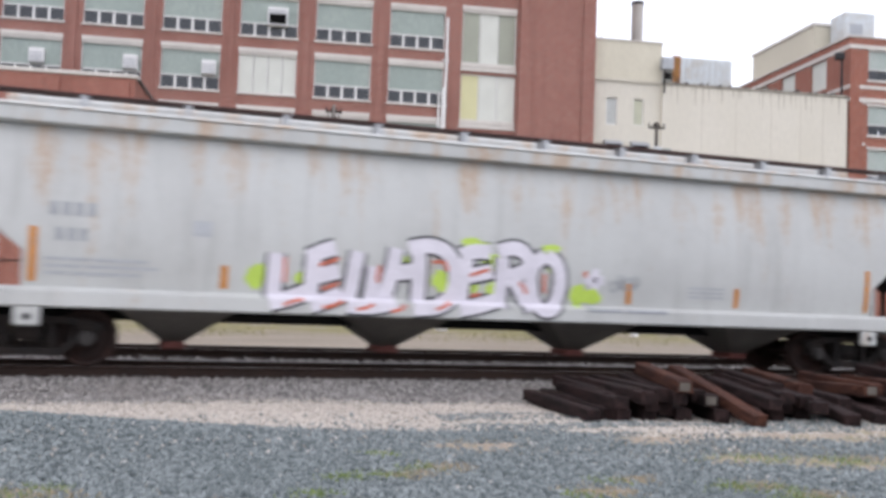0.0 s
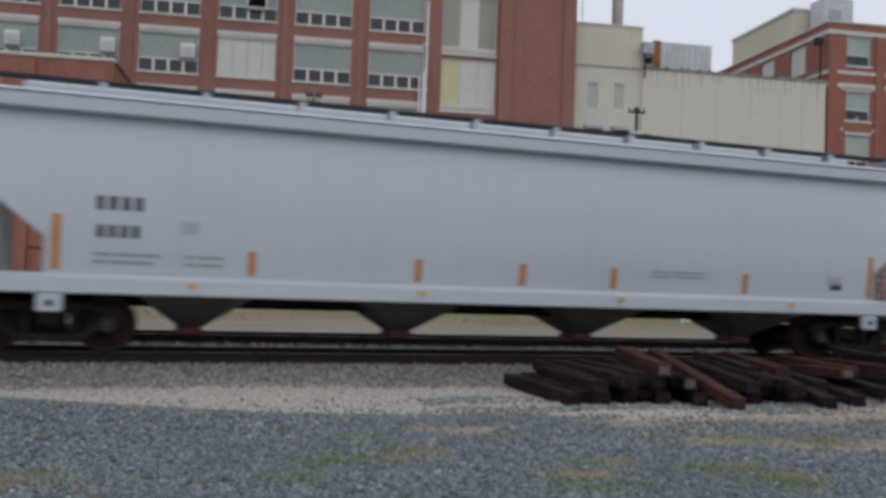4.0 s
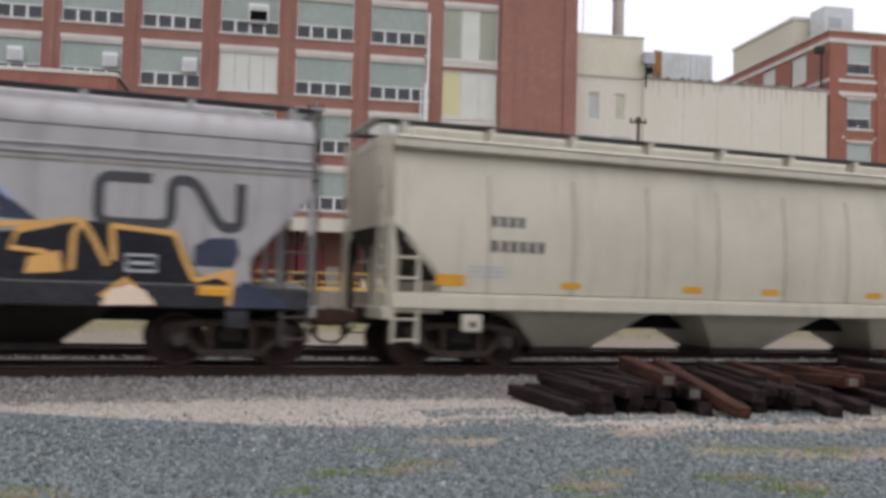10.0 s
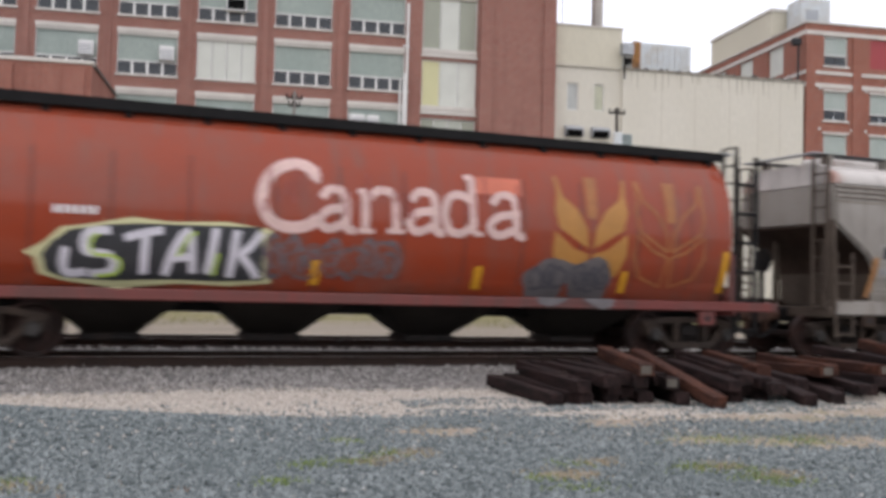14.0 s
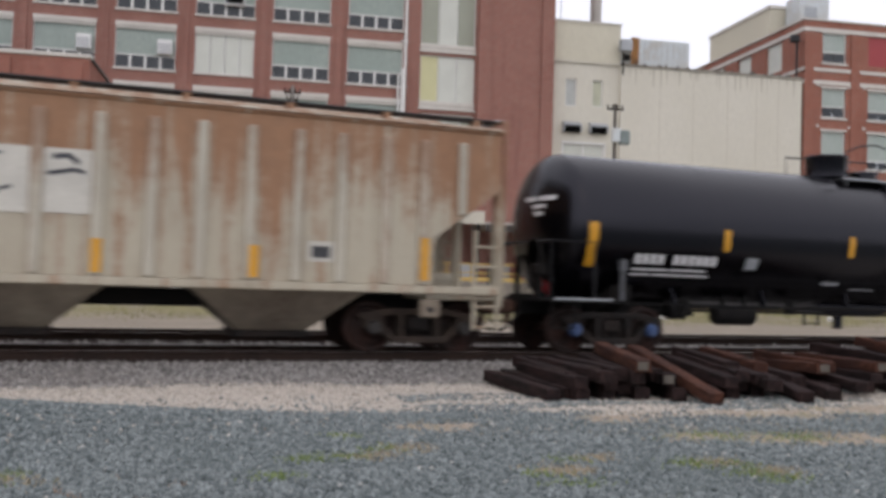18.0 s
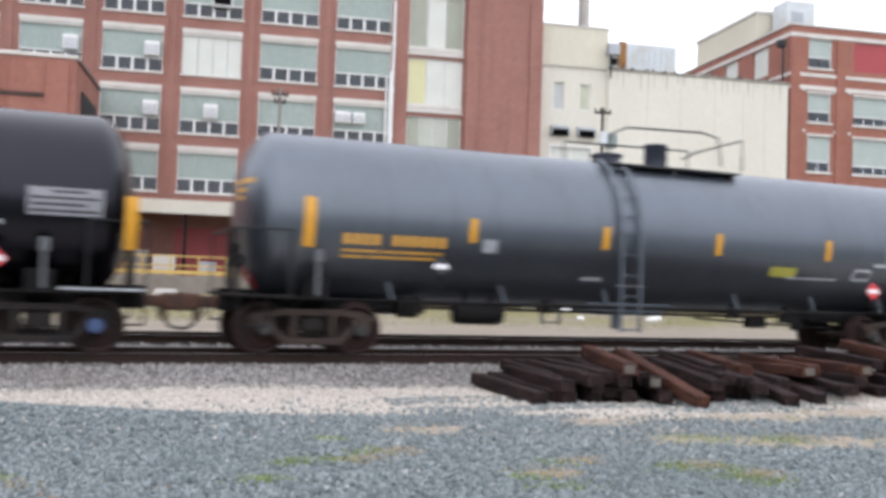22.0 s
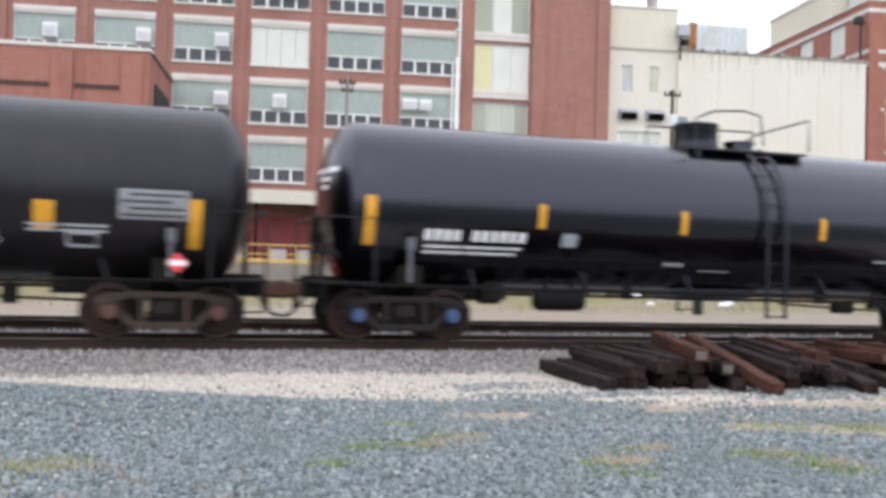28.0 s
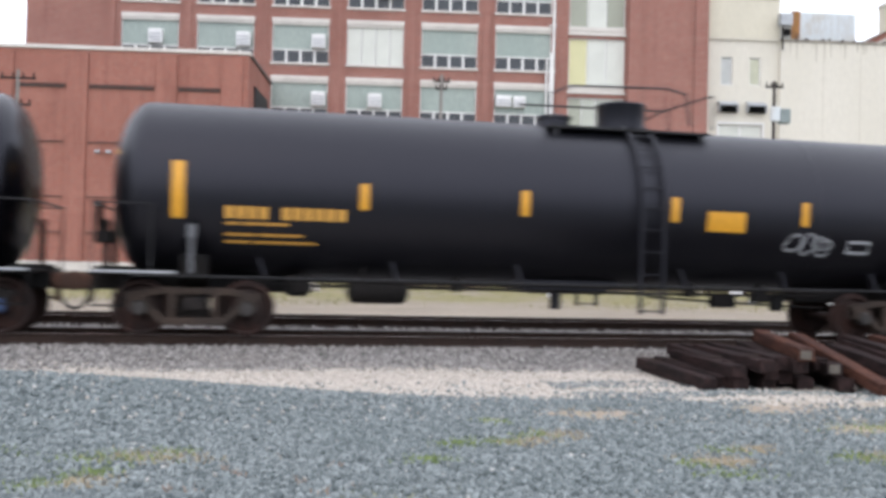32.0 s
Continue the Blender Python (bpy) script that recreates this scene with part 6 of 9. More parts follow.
    # under frame
    for e in (-1, 1):
        part("stub_sill", Geo().box(min(e * 4.9, e * (half - 0.5)), max(e * 4.9, e * (half - 0.5)), -0.27, 0.27, 0.72, 1.12, 0.02), STEEL, car)
        part("saddle", Geo().prism([(-1.35, 1.35), (-1.3, 1.02), (-0.5, 0.74), (0.5, 0.74), (1.3, 1.02), (1.35, 1.35), (0.9, 1.15), (-0.9, 1.15)], "x", e * tc - 0.22, e * tc + 0.22), STEEL, car, "tank saddle")
        part("end_platform", Geo().box(min(e * (half - 1.55), e * (half - 0.55)), max(e * (half - 1.55), e * (half - 0.55)), -1.5, 1.5, 0.99, 1.04, 0.01), STEEL, car, smooth=False)
        for q in (-1, 1):
            part("end_post", Geo().box(e * (tc + 0.05) - 0.035, e * (tc + 0.05) + 0.035, q * 1.45 - 0.03, q * 1.45 + 0.03, 1.05, 1.7).box(e * (tc + 0.05) - 0.07, e * (tc + 0.05) + 0.07, q * 1.47 - 0.04, q * 1.47 + 0.04, 1.62, 1.84), s.get("postmat", POSTGREY), car, smooth=False)
            part("end_rail", Geo().tube([(e * (half - 0.6), q * 1.4, 1.02), (e * (half - 0.6), q * 1.4, 2.15), (e * (half - 1.5), q * 1.48, 2.15), (e * (half - 1.5), q * 1.48, 1.02)], 0.022, 6), s.get("railmat", BLACKBOX), car)
            part("stirrup", Geo().tube([(e * (half - 0.62), q * 1.45, 1.0), (e * (half - 0.62), q * 1.45, 0.5), (e * (half - 1.1), q * 1.45, 0.5), (e * (half - 1.1), q * 1.45, 1.0)], 0.025, 6), STEEL, car)
        part("crossbar", Geo().tube([(e * (half - 0.6), -1.4, 2.15), (e * (half - 0.6), 1.4, 2.15)], 0.022, 6), s.get("railmat", BLACKBOX), car)
        part("reservoir_mount", Geo().box(e * (half - 0.75) - 0.05, e * (half - 0.75) + 0.05, 0.3, 0.4, 1.0, 1.9), STEEL, car, smooth=False)
    part("bottom_outlet", Geo().prism([(-1.1, 1.06), (1.1, 1.06), (0.7, 0.8), (-0.7, 0.8)], "y", -0.45, 0.45).cyl((-0.05, 0, 0.5), (-0.05, 0, 0.85), 0.11, 12), m, car)
    rx = s.get("res", -3.6)
    part("air_reservoir", shared("tres", lambda: Geo().lathe([(-0.55, 0.05), (-0.5, 0.17), (-0.42, 0.21), (0.42, 0.21), (0.5, 0.17), (0.55, 0.05)], "x", 18).mesh("air_reservoir")), STEEL, car).location = (rx, -0.75, 0.78)
    for q in (-0.27, 0.27):
        part("reservoir_hanger", shared("reshang", lambda: Geo().box(-0.03, 0.03, -0.8, -0.7, 0.9, 1.25).mesh("reservoir_hanger", smooth=False)), STEEL, car).location.x = rx + q
    # brake wheel on the stand at one end, and the pale step edges
    bx = -half + 0.72
    part("brake_stand", Geo().box(bx - 0.05, bx + 0.05, -0.75, -0.55, 1.04, 1.9).box(bx - 0.16, bx + 0.1, -0.85, -0.5, 1.5, 1.72, 0.03), STEEL, car, smooth=False)
    part("brake_wheel", shared("bwheel", brake_wheel_mesh), STEEL, car).location = (bx - 0.14, -0.65, 1.95)
    if s.get("edgemat"):
        for e in (-1, 1):
            part("step_edge", Geo().box(min(e * (half - 1.9), e * (half - 0.62)), max(e * (half - 1.9), e * (half - 0.62)), -1.53, -1.505, 1.035, 1.07), GALV, car, "pale step edge", smooth=False)
    part("control_valve", Geo().box(rx - 1.6, rx - 1.2, -0.85, -0.5, 0.68, 1.05, 0.05), STEEL, car)
    part("train_pipe", Geo().tube([(-5.2, -1.22, 0.96), (5.2, -1.22, 0.95)], 0.028, 6), STEEL, car)
    for x, w, z in ((2.3, 0.13, 0.8), (3.75, 0.22, 0.72), (-2.2, 0.1, 0.82), (-4.9, 0.16, 0.76)):
        part("brake_hanger", Geo().prism([(x - w, z), (x + w, z), (x + w * 0.7, z + 0.14), (x + 0.05, 1.08), (x - 0.05, 1.08), (x - w * 0.7, z + 0.14)], "y", -0.95, -0.8), STEEL, car, smooth=False)
    part("brake_pipe", Geo().tube([(-5.6, -0.6, 0.86), (-1.4, -0.62, 0.86), (1.4, -0.62, 0.84), (5.6, -0.6, 0.86)], 0.03, 6), STEEL, car)
    part("brake_rod", Geo().tube([(1.6, -0.5, 0.78), (3.2, -0.5, 0.70), (5.4, -0.5, 0.62)], 0.025, 6).box(2.9, 3.4, -0.65, -0.45, 0.6, 0.86, 0.03).box(4.2, 4.45, -0.6, -0.45, 0.55, 0.9, 0.03), STEEL, car)
    s["wheels"], s["side"] = [], tank_side
    for e in (-1, 1):
        make_truck(car, e * tc, s.get("cap", BLUECAP), s["wheels"], s.get("truckmat"))
    # reflectors along the side and at the ends
    sm = s.get("strip", YELLOW)
    sw = s.get("sw", 0.15)
    for i, x in enumerate(s["strips"]):
        zc, hh = s.get("stripz", 2.25), 0.22
        flat(car, "reflector", block(x - sw / 2, x + sw / 2, zc - hh, zc + hh, 4), sm, tank_side, 0.008)
    for x in s["ends"]:
        a, b = s.get("endz", (1.63, 2.48))
        flat(car, "reflector", block(x - 0.1, x + 0.1, a, b, 8), sm, tank_side, 0.008)
    s["car"] = car
    return car


def head_mark(car, xt, y0, y1, z0, z1, material, name="marking", label="", turned=False):
    """A patch laid on the domed left head of a tank, between two widths and two heights."""
    n, rows_ = 6, []
    for i in range(n + 1):
        for j in range(3):
            y, z = y0 + (y1 - y0) * i / n, z0 + (z1 - z0) * j / 2
            if turned:
                a, b = (i / n - 0.5), (j / 2 - 0.5)
                y, z = (y0 + y1) / 2 + (a - b) * (y1 - y0) * 0.7, (z0 + z1) / 2 + (a + b) * (z1 - z0) * 0.7
            r = min(0.98, math.hypot(y, z - TANKZ) / TANKR)
            rows_.append((-xt + 0.62 * (1 - math.sqrt(1 - r * r)) - 0.008, y, z))
    g = Geo().add(rows_, [(i * 3 + j, i * 3 + j + 1, i * 3 + j + 4, i * 3 + j + 3) for i in range(n) for j in range(2)])
    return part(name, g, material, car, label, smooth=False)


def head_marks(c, ink):
    car, xt = c["car"], c.get("xt", 8.15)
    for a, b, z in ((-0.92, -0.42, 2.98), (-0.34, 0.14, 2.98), (-0.66, -0.2, 2.82), (-0.6, -0.3, 2.68)):
        head_mark(car, xt, a, b, z, z + 0.085, ink)
    d = head_mark(car, xt, -0.45, -0.11, 1.16, 1.5, REDINK, "placard", "red and white hazard diamond", True)
    head_mark(car, xt + 0.004, -0.36, -0.2, 1.3, 1.36, WHITE, "placard_text")


def placard(car, x, z, side, r=0.2, ink=None):
    """A hazard diamond on its holder."""
    y, z = -1.56, z + LOW
    h = part("placard_holder", Geo().box(x - 0.02, x + 0.02, y + 0.02, y + 0.06, z - 0.35, z + 0.1), STEEL, car, smooth=False)
    p = part("hazard_placard", Geo().prism([(x - r, z), (x, z - r), (x + r, z), (x, z + r)], "y", y, y + 0.008), ink or REDINK, car, "diamond hazard placard", smooth=False)
    part("placard_band", Geo().prism([(x - r * 0.8, z - 0.045), (x + r * 0.8, z - 0.045), (x + r * 0.8, z + 0.045), (x - r * 0.8, z + 0.045)], "y", y - 0.006, y - 0.002), WHITE, p, smooth=False)


# paints of the single cars
NC_RUST = paint("light grey paint, rust streaked", (0.475, 0.49, 0.475), 0.45, 0.1, 0.27, (0.56, 0.33, 0.15), (2.1, 3.4, 0.14), wide=2.4, most=0.6, soft=0.2)
NC_PALE = paint("pale blue-grey paint", (0.605, 0.625, 0.645), 0.4, 0.025, grit=0.12)
NC_BLUE = paint("cool blue-grey paint", (0.475, 0.525, 0.56), 0.4, 0.03, grit=0.12)
NC_BLUE2 = paint("light blue paint", (0.40, 0.48, 0.55), 0.4, 0.09)
NC_DUSTY = paint("dusty light grey paint", (0.445, 0.465, 0.465), 0.45, 0.06, grit=0.15)
BEIGE = paint("tan-grey paint, dirty", (0.50, 0.46, 0.38), 0.55, 0.15, 0.12, (0.40, 0.22, 0.10))
BEIGE2 = paint("warm beige paint", (0.50, 0.47, 0.38), 0.5, 0.12)
BEIGE3 = paint("stained beige paint", (0.51, 0.47, 0.40), 0.55, 0.13, 0.12, (0.32, 0.19, 0.10), line=(3.70, 0.15, 0.36))
CREAMY = paint("cream paint with ochre stains", (0.575, 0.53, 0.415), 0.5, 0.12, 0.28, (0.55, 0.37, 0.15), (2.4, 4.0, 0.12))
CN_GREY = paint("weathered mid grey paint", (0.33, 0.325, 0.325), 0.5, 0.2)
CN_BLUE = paint("pale blue car paint", (0.365, 0.425, 0.425), 0.42, 0.1)
RED = paint("oxide red car paint", (0.275, 0.047, 0.02), 0.42, 0.22, 0.12, (0.2, 0.03, 0.02), coat=0.45)
REDDIRTY = paint("grimy oxide red paint", (0.15, 0.028, 0.022), 0.55, 0.5, grime=(0.05, 0.035, 0.03))
SEAMRED = surf("dark red seam stain", (0.10, 0.024, 0.016), 0.6, 0, 2, 12, 0.4)
NDYX = paint("sooty grey car paint", (0.265, 0.245, 0.218), 0.6, 0.32, 0.26, (0.3, 0.17, 0.095), (2.8, 4.0, 0.12), soft=0.3, most=0.6)
RUSTY = paint("rusted pale paint", (0.43, 0.39, 0.305), 0.7, 0.24, 0.5, (0.36, 0.165, 0.075), (1.6, 3.9, 0.26), grime=(0.25, 0.2, 0.145), wide=3.4, most=0.88, soft=0.26)
RIBPALE = paint("pale rib paint", (0.46, 0.43, 0.355), 0.7, 0.26, 0.42, (0.34, 0.16, 0.08), (2.0, 4.2, 0.22), grime=(0.22, 0.18, 0.135), wide=2.2, most=0.75, soft=0.3)
TRUCKBROWN = surf("dusty brown cast steel", (0.042, 0.033, 0.028), 0.85, 0.0, 3, 25, 0.5, tint=(0.075, 0.052, 0.04), gloss=0.2)
FLUTEBROWN = surf("brown grimed flutes", (0.22, 0.185, 0.15), 0.7, 0, 1.2, 14, 0.5, tint=(0.13, 0.1, 0.075))
REDROOF = paint("pale roof paint with red rust", (0.52, 0.49, 0.46), 0.55, 0.25, 0.4, (0.4, 0.16, 0.1), wide=0.7, most=0.8, soft=0.2)
BOARDBROWN = surf("red-brown walkway", (0.075, 0.034, 0.03), 0.8, 0.1, 2, 20, 0.4)
OLIVEYEL = surf("dull olive-yellow label", (0.44, 0.41, 0.07), 0.55, 0, 4, 20, 0.3)
SEAMBLUE = surf("dirty blue-grey seam", (0.22, 0.265, 0.27), 0.7, 0, 2, 12, 0.4)
STENCIL = surf("dim stencil paint", (0.26, 0.265, 0.28), 0.55, 0, 6, 30, 0.3)
POSTGREY = surf("dim post paint", (0.10, 0.105, 0.115), 0.6, 0, 4, 20, 0.3)
# grime colour darkened to hold the shade beneath the cars
UNDER = surf("grimy shaded underbody", (0.026, 0.022, 0.019), 0.85, 0, 1.2, 12, 0.4, gloss=0.15)
SEAMDIRT = surf("dirty seam", (0.30, 0.26, 0.21), 0.8, 0, 1.5, 10, 0.5, tint=(0.16, 0.125, 0.09))
# grime, with the shade of the end sheets put into the colour
GRIMESHADE = surf("grime darkened for shaded end sheets", (0.085, 0.078, 0.072), 0.8, 0, 1.4, 14, 0.5, tint=(0.04, 0.032, 0.026), gloss=0.25)
# brown stain, made darker for the shade on the car ends
ENDBROWN = surf("brown stained end steel, shade included", (0.105, 0.082, 0.064), 0.8, 0, 1.4, 12, 0.45, tint=(0.05, 0.036, 0.028), gloss=0.25)
WARMGREY = surf("faded warm grey stencil", (0.36, 0.33, 0.29), 0.6, 0, 6, 30, 0.2)
MATTEBLACK = surf("matt black fittings paint", (0.012, 0.0115, 0.012), 0.8, 0, 2, 20, 0.4, gloss=0.2)
# brown grime, with shade beneath cars and at their ends painted in
UNDERBROWN = surf("brown grimy shaded underbody", (0.062, 0.041, 0.03), 0.85, 0, 1.2, 12, 0.45, tint=(0.032, 0.02, 0.0155), gloss=0.2)
DUSTROOF = paint("pale dusty grey roof", (0.37, 0.36, 0.36), 0.55, 0.2)
# both roofs paler than the sides: sky light put into the paint
RUSTROOF = paint("roof paint lightened for sky light, rusty lower edge", (0.60, 0.56, 0.49), 0.55, 0.2, rustc=(0.48, 0.27, 0.10), line=(3.9, 0.13, 0.38))
RUSTROOF2 = paint("roof paint lightened for sky light, brown scaled edge", (0.60, 0.57, 0.52), 0.55, 0.2, rustc=(0.42, 0.25, 0.13), line=(3.86, 0.12, 0.46))
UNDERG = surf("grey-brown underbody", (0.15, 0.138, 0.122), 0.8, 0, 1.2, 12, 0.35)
GATERED = surf("rust red gate", (0.16, 0.05, 0.04), 0.8, 0, 3, 20, 0.4)
T_BLACK = paint("black tank paint, satin", (0.0009, 0.0009, 0.0016), 0.35, 0.1, grime=(0.0022, 0.0022, 0.0026), grit=0.15, coat=0.62, sheen=0.2)
T_DULL = paint("dull black tank paint", (0.0012, 0.0011, 0.0017), 0.38, 0.16, grime=(0.003, 0.0028, 0.0033), coat=0.38, sheen=0.24)
T_MATT = paint("matt black tank paint", (0.004, 0.0041, 0.0055), 0.5, 0.16, grime=(0.006, 0.006, 0.0072), coat=0.4, sheen=0.4)
T_BROWN = paint("brownish black tank paint", (0.0065, 0.0055, 0.0055), 0.42, 0.22, grime=(0.02, 0.0175, 0.0165), coat=0.36, sheen=0.36)
T_GREY = paint("slate blue tank paint", (0.15, 0.178, 0.212), 0.42, 0.08, grime=(0.08, 0.09, 0.103), coat=0.3, flake=0.97, sheen=0.2)
T_GREY2 = paint("slate grey tank paint", (0.115, 0.131, 0.152), 0.42, 0.14, grime=(0.07, 0.074, 0.08), coat=0.35, flake=0.85, sheen=0.22)
T_DARKG = paint("dark blue-grey tank paint", (0.032, 0.036, 0.05), 0.5, 0.12, grime=(0.022, 0.025, 0.034), coat=0.3, flake=0.6, sheen=0.22)
LIME = surf("lime spray paint", (0.48, 0.66, 0.10), 0.5, 0, 3, 20, 0.2)
SILVER = surf("silver spray paint", (0.70, 0.68, 0.74), 0.4, 0.0, 2, 16, 0.2)
CORAL = surf("orange-red spray paint", (0.62, 0.16, 0.09), 0.5, 0, 3, 20, 0.2)
VIOLET = surf("dark indigo spray paint", (0.012, 0.022, 0.05), 0.5, 0, 2, 16, 0.5, tint=(0.032, 0.034, 0.085))
MAGENTA = surf("magenta spray paint", (0.36, 0.10, 0.26), 0.5, 0, 2, 16, 0.3)
LILAC = surf("pale blue-lilac spray paint", (0.33, 0.37, 0.55), 0.5, 0, 3, 16, 0.35)
BLUEMID = surf("mid blue spray paint", (0.07, 0.10, 0.24), 0.5, 0, 3, 16, 0.35)
NAVY = surf("dark slate spray paint", (0.0095, 0.0105, 0.0145), 0.62, 0, 1.2, 9, 0.5, tint=(0.02, 0.021, 0.027))
NAVY.node_tree.nodes["Principled BSDF"].inputs["Specular IOR Level"].default_value = 0.22
APRICOT = surf("apricot spray paint", (0.66, 0.36, 0.10), 0.5, 0, 2, 16, 0.2)
PEACH = surf("pale peach spray paint", (0.72, 0.58, 0.44), 0.5, 0, 2, 16, 0.15)
TEALDARK = surf("dark teal spray paint", (0.02, 0.22, 0.16), 0.5, 0, 2, 16, 0.3)
SLATE = surf("slate spray paint", (0.034, 0.037, 0.048), 0.6, 0, 1.1, 8, 0.55, tint=(0.085, 0.088, 0.1))
SMOKE = surf("dark smoke spray paint", (0.02, 0.022, 0.027), 0.6, 0, 1.1, 8, 0.55, tint=(0.045, 0.047, 0.054), gloss=0.25)
TEAL = surf("teal spray paint", (0.03, 0.36, 0.25), 0.5, 0, 2, 16, 0.3, tint=(0.03, 0.28, 0.2))
MINT = surf("mint spray paint", (0.16, 0.56, 0.42), 0.5, 0, 2, 16, 0.2)
PATCHGREEN = surf("grey-green patch paint", (0.36, 0.39, 0.37), 0.5, 0, 1.5, 14, 0.12)
WHEATC = surf("wheat gold paint", (0.46, 0.21, 0.045), 0.5, 0, 2, 16, 0.25)
BLUESCRAWL = surf("blue scribble paint", (0.03, 0.05, 0.13), 0.5, 0, 2, 16, 0.2)
ROSE = surf("pinkish white paint", (0.72, 0.50, 0.46), 0.5, 0, 2.5, 16, 0.3)
WHEATDIM = surf("dull amber emblem paint", (0.40, 0.15, 0.045), 0.55, 0, 3, 16, 0.35)
REDFLAT = surf("red worn spots", (0.27, 0.05, 0.035), 0.55, 0, 3, 16, 0.3)
WASHBLUE = surf("washed grey-blue spray", (0.17, 0.13, 0.14), 0.6, 0, 4, 16, 0.5)
WASHRED = surf("washed dull red spray", (0.24, 0.075, 0.05), 0.6, 0, 4, 16, 0.4)
INKWASH = surf("thin dark spray", (0.07, 0.07, 0.085), 0.6, 0, 4, 16, 0.4)
UNDERTAN = surf("tan underbody with brown stains", (0.36, 0.31, 0.24), 0.8, 0, 0.8, 10, 0.5, tint=(0.13, 0.095, 0.07))
WASHGREY = surf("washed grey spray paint", (0.15, 0.135, 0.14), 0.5, 0, 2, 16, 0.35)
WARMPATCH = surf("worn warm grey patch paint", (0.36, 0.34, 0.31), 0.6, 0, 3, 20, 0.3)
PEACHDIM = surf("faint peach spray", (0.30, 0.235, 0.185), 0.6, 0, 3, 20, 0.3)
RUSTORANGE2 = surf("dirty orange strip", (0.36, 0.17, 0.06), 0.6, 0, 3, 20, 0.4)
PATCHW = surf("white paint patches", (0.60, 0.58, 0.52), 0.6, 0, 2, 16, 0.25)

# middles of the cars along the train, in metres at 16 s
MIDDLES = [-230.09, -210.23, -190.34, -170.41, -149.93, -130.05, -111.07, -93.4, -76.01, -59.05, -41.81, -24.37, -6.91, 10.71,
           28.56, 46.25, 64.2, 81.73, 99.78, 117.26, 134.94, 152.71, 170.69, 188.25, 205.83, 223.94, 241.45]
# how far the train is ahead of an even run, at these seconds
LEAD = [(0, -0.05), (1, -0.01), (2, 0.02), (3, 0.04), (4, 0.05), (7, 0.07), (8, 0.06), (9, 0.03), (10, -0.04), (11, -0.10), (12, -0.12), (13, -0.10), (14, -0.05), (17, 0.07), (18, 0.10), (19, 0.10), (20, 0.07), (21, 0.04), (22, -0.01), (23, -0.05), (24, -0.09), (25, -0.07), (28, -0.00), (29, 0.03), (30, 0.03), (31, 0.01), (32, -0.03)]


def travel(t):
    """How far the train has gone at t seconds, against its place at 16 s."""
    u = t - 16
    return -14.8003 * u + 0.00311 * u * u + 0.00017 * u ** 3 + 0.0055 + float(np.interp(t, [a for a, b in LEAD], [b for a, b in LEAD]))


CARS = []


def order(k, make, **s):
    e = s.get("sillx", s.get("xe", 8.15))
    s["end"], s["L"], s["x"] = e, 2 * e + 1.5, MIDDLES[k]
    make(s)
    CARS.append(s)
    return s


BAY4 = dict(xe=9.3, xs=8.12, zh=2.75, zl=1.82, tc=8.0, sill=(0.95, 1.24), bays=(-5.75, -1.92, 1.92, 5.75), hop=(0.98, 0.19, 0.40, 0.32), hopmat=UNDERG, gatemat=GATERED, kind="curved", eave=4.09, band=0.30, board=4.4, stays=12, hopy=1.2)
BAY3 = dict(xe=8.2, xs=7.0, zh=2.95, zl=2.02, tc=6.95, sill=(1.08, 1.20), bays=(-4.3, 0, 4.3), hop=(1.5, 0.62, 0.36, 0.6), eave=4.12, stays=10)


def strips(c, tall, short, m=ORANGE, tz=(1.26, 2.12), sz=(1.26, 1.66), w=0.12, off=0.012):
    for x in tall:
        flat(c["car"], "reflector", block(x - w / 2, x + w / 2, *tz, 4), m, c["side"], off)
    for x in short:
        flat(c["car"], "reflector", block(x - w / 2, x + w / 2, *sz, 2), m, c["side"], off)


def marks(c, polys, m, off=0.008, name="marking", label=""):
    return flat(c["car"], name, polys, m, c["side"], off, label)


def sprayed(c, lines_, w, m, off, label, name="graffiti"):
    """Smooth strokes, each a hair above the one before."""
    for i, pts in enumerate(lines_):
        marks(c, ribbon(spline(pts), w), m, off + 0.0003 * i, name, label)


# light grey four-bay cars
c = order(0, make_hopper, mat=NC_RUST, boardmat=BOARDBROWN, staymat=SOFTGREY, label="light grey four-bay covered hopper, rust streaked, with silver graffiti", **BAY4)
strips(c, (-7.97, 7.95), (-5.07, 2.40, 4.79), tz=(1.28, 2.13), sz=(1.27, 1.65))
marks(c, bars("XXXX", -7.75, 2.32, 0.21) + bars("XXX", -7.65, 1.93, 0.20), GREY)
marks(c, lines(-7.8, -6.0, 1.62, 3, 0.11, 0.05, 0.5) + lines(3.7, 4.5, 1.6, 3), SOFTGREY)
marks(c, block(-5.6, -5.3, 2.1, 2.35), SOFTGREY)
marks(c, [blob(-4.62 + dx, 1.5 + dz, 0.17, 0.19, i) for i, (dx, dz) in enumerate(((0.05, 0), (0.9, 0), (1.2, 0.15), (2.5, 0.35), (4.2, 0.42), (5.5, 0.35), (5.95, -0.1), (3.8, 0.0)))], LIME, 0.010, "graffiti", "lime green spray background")
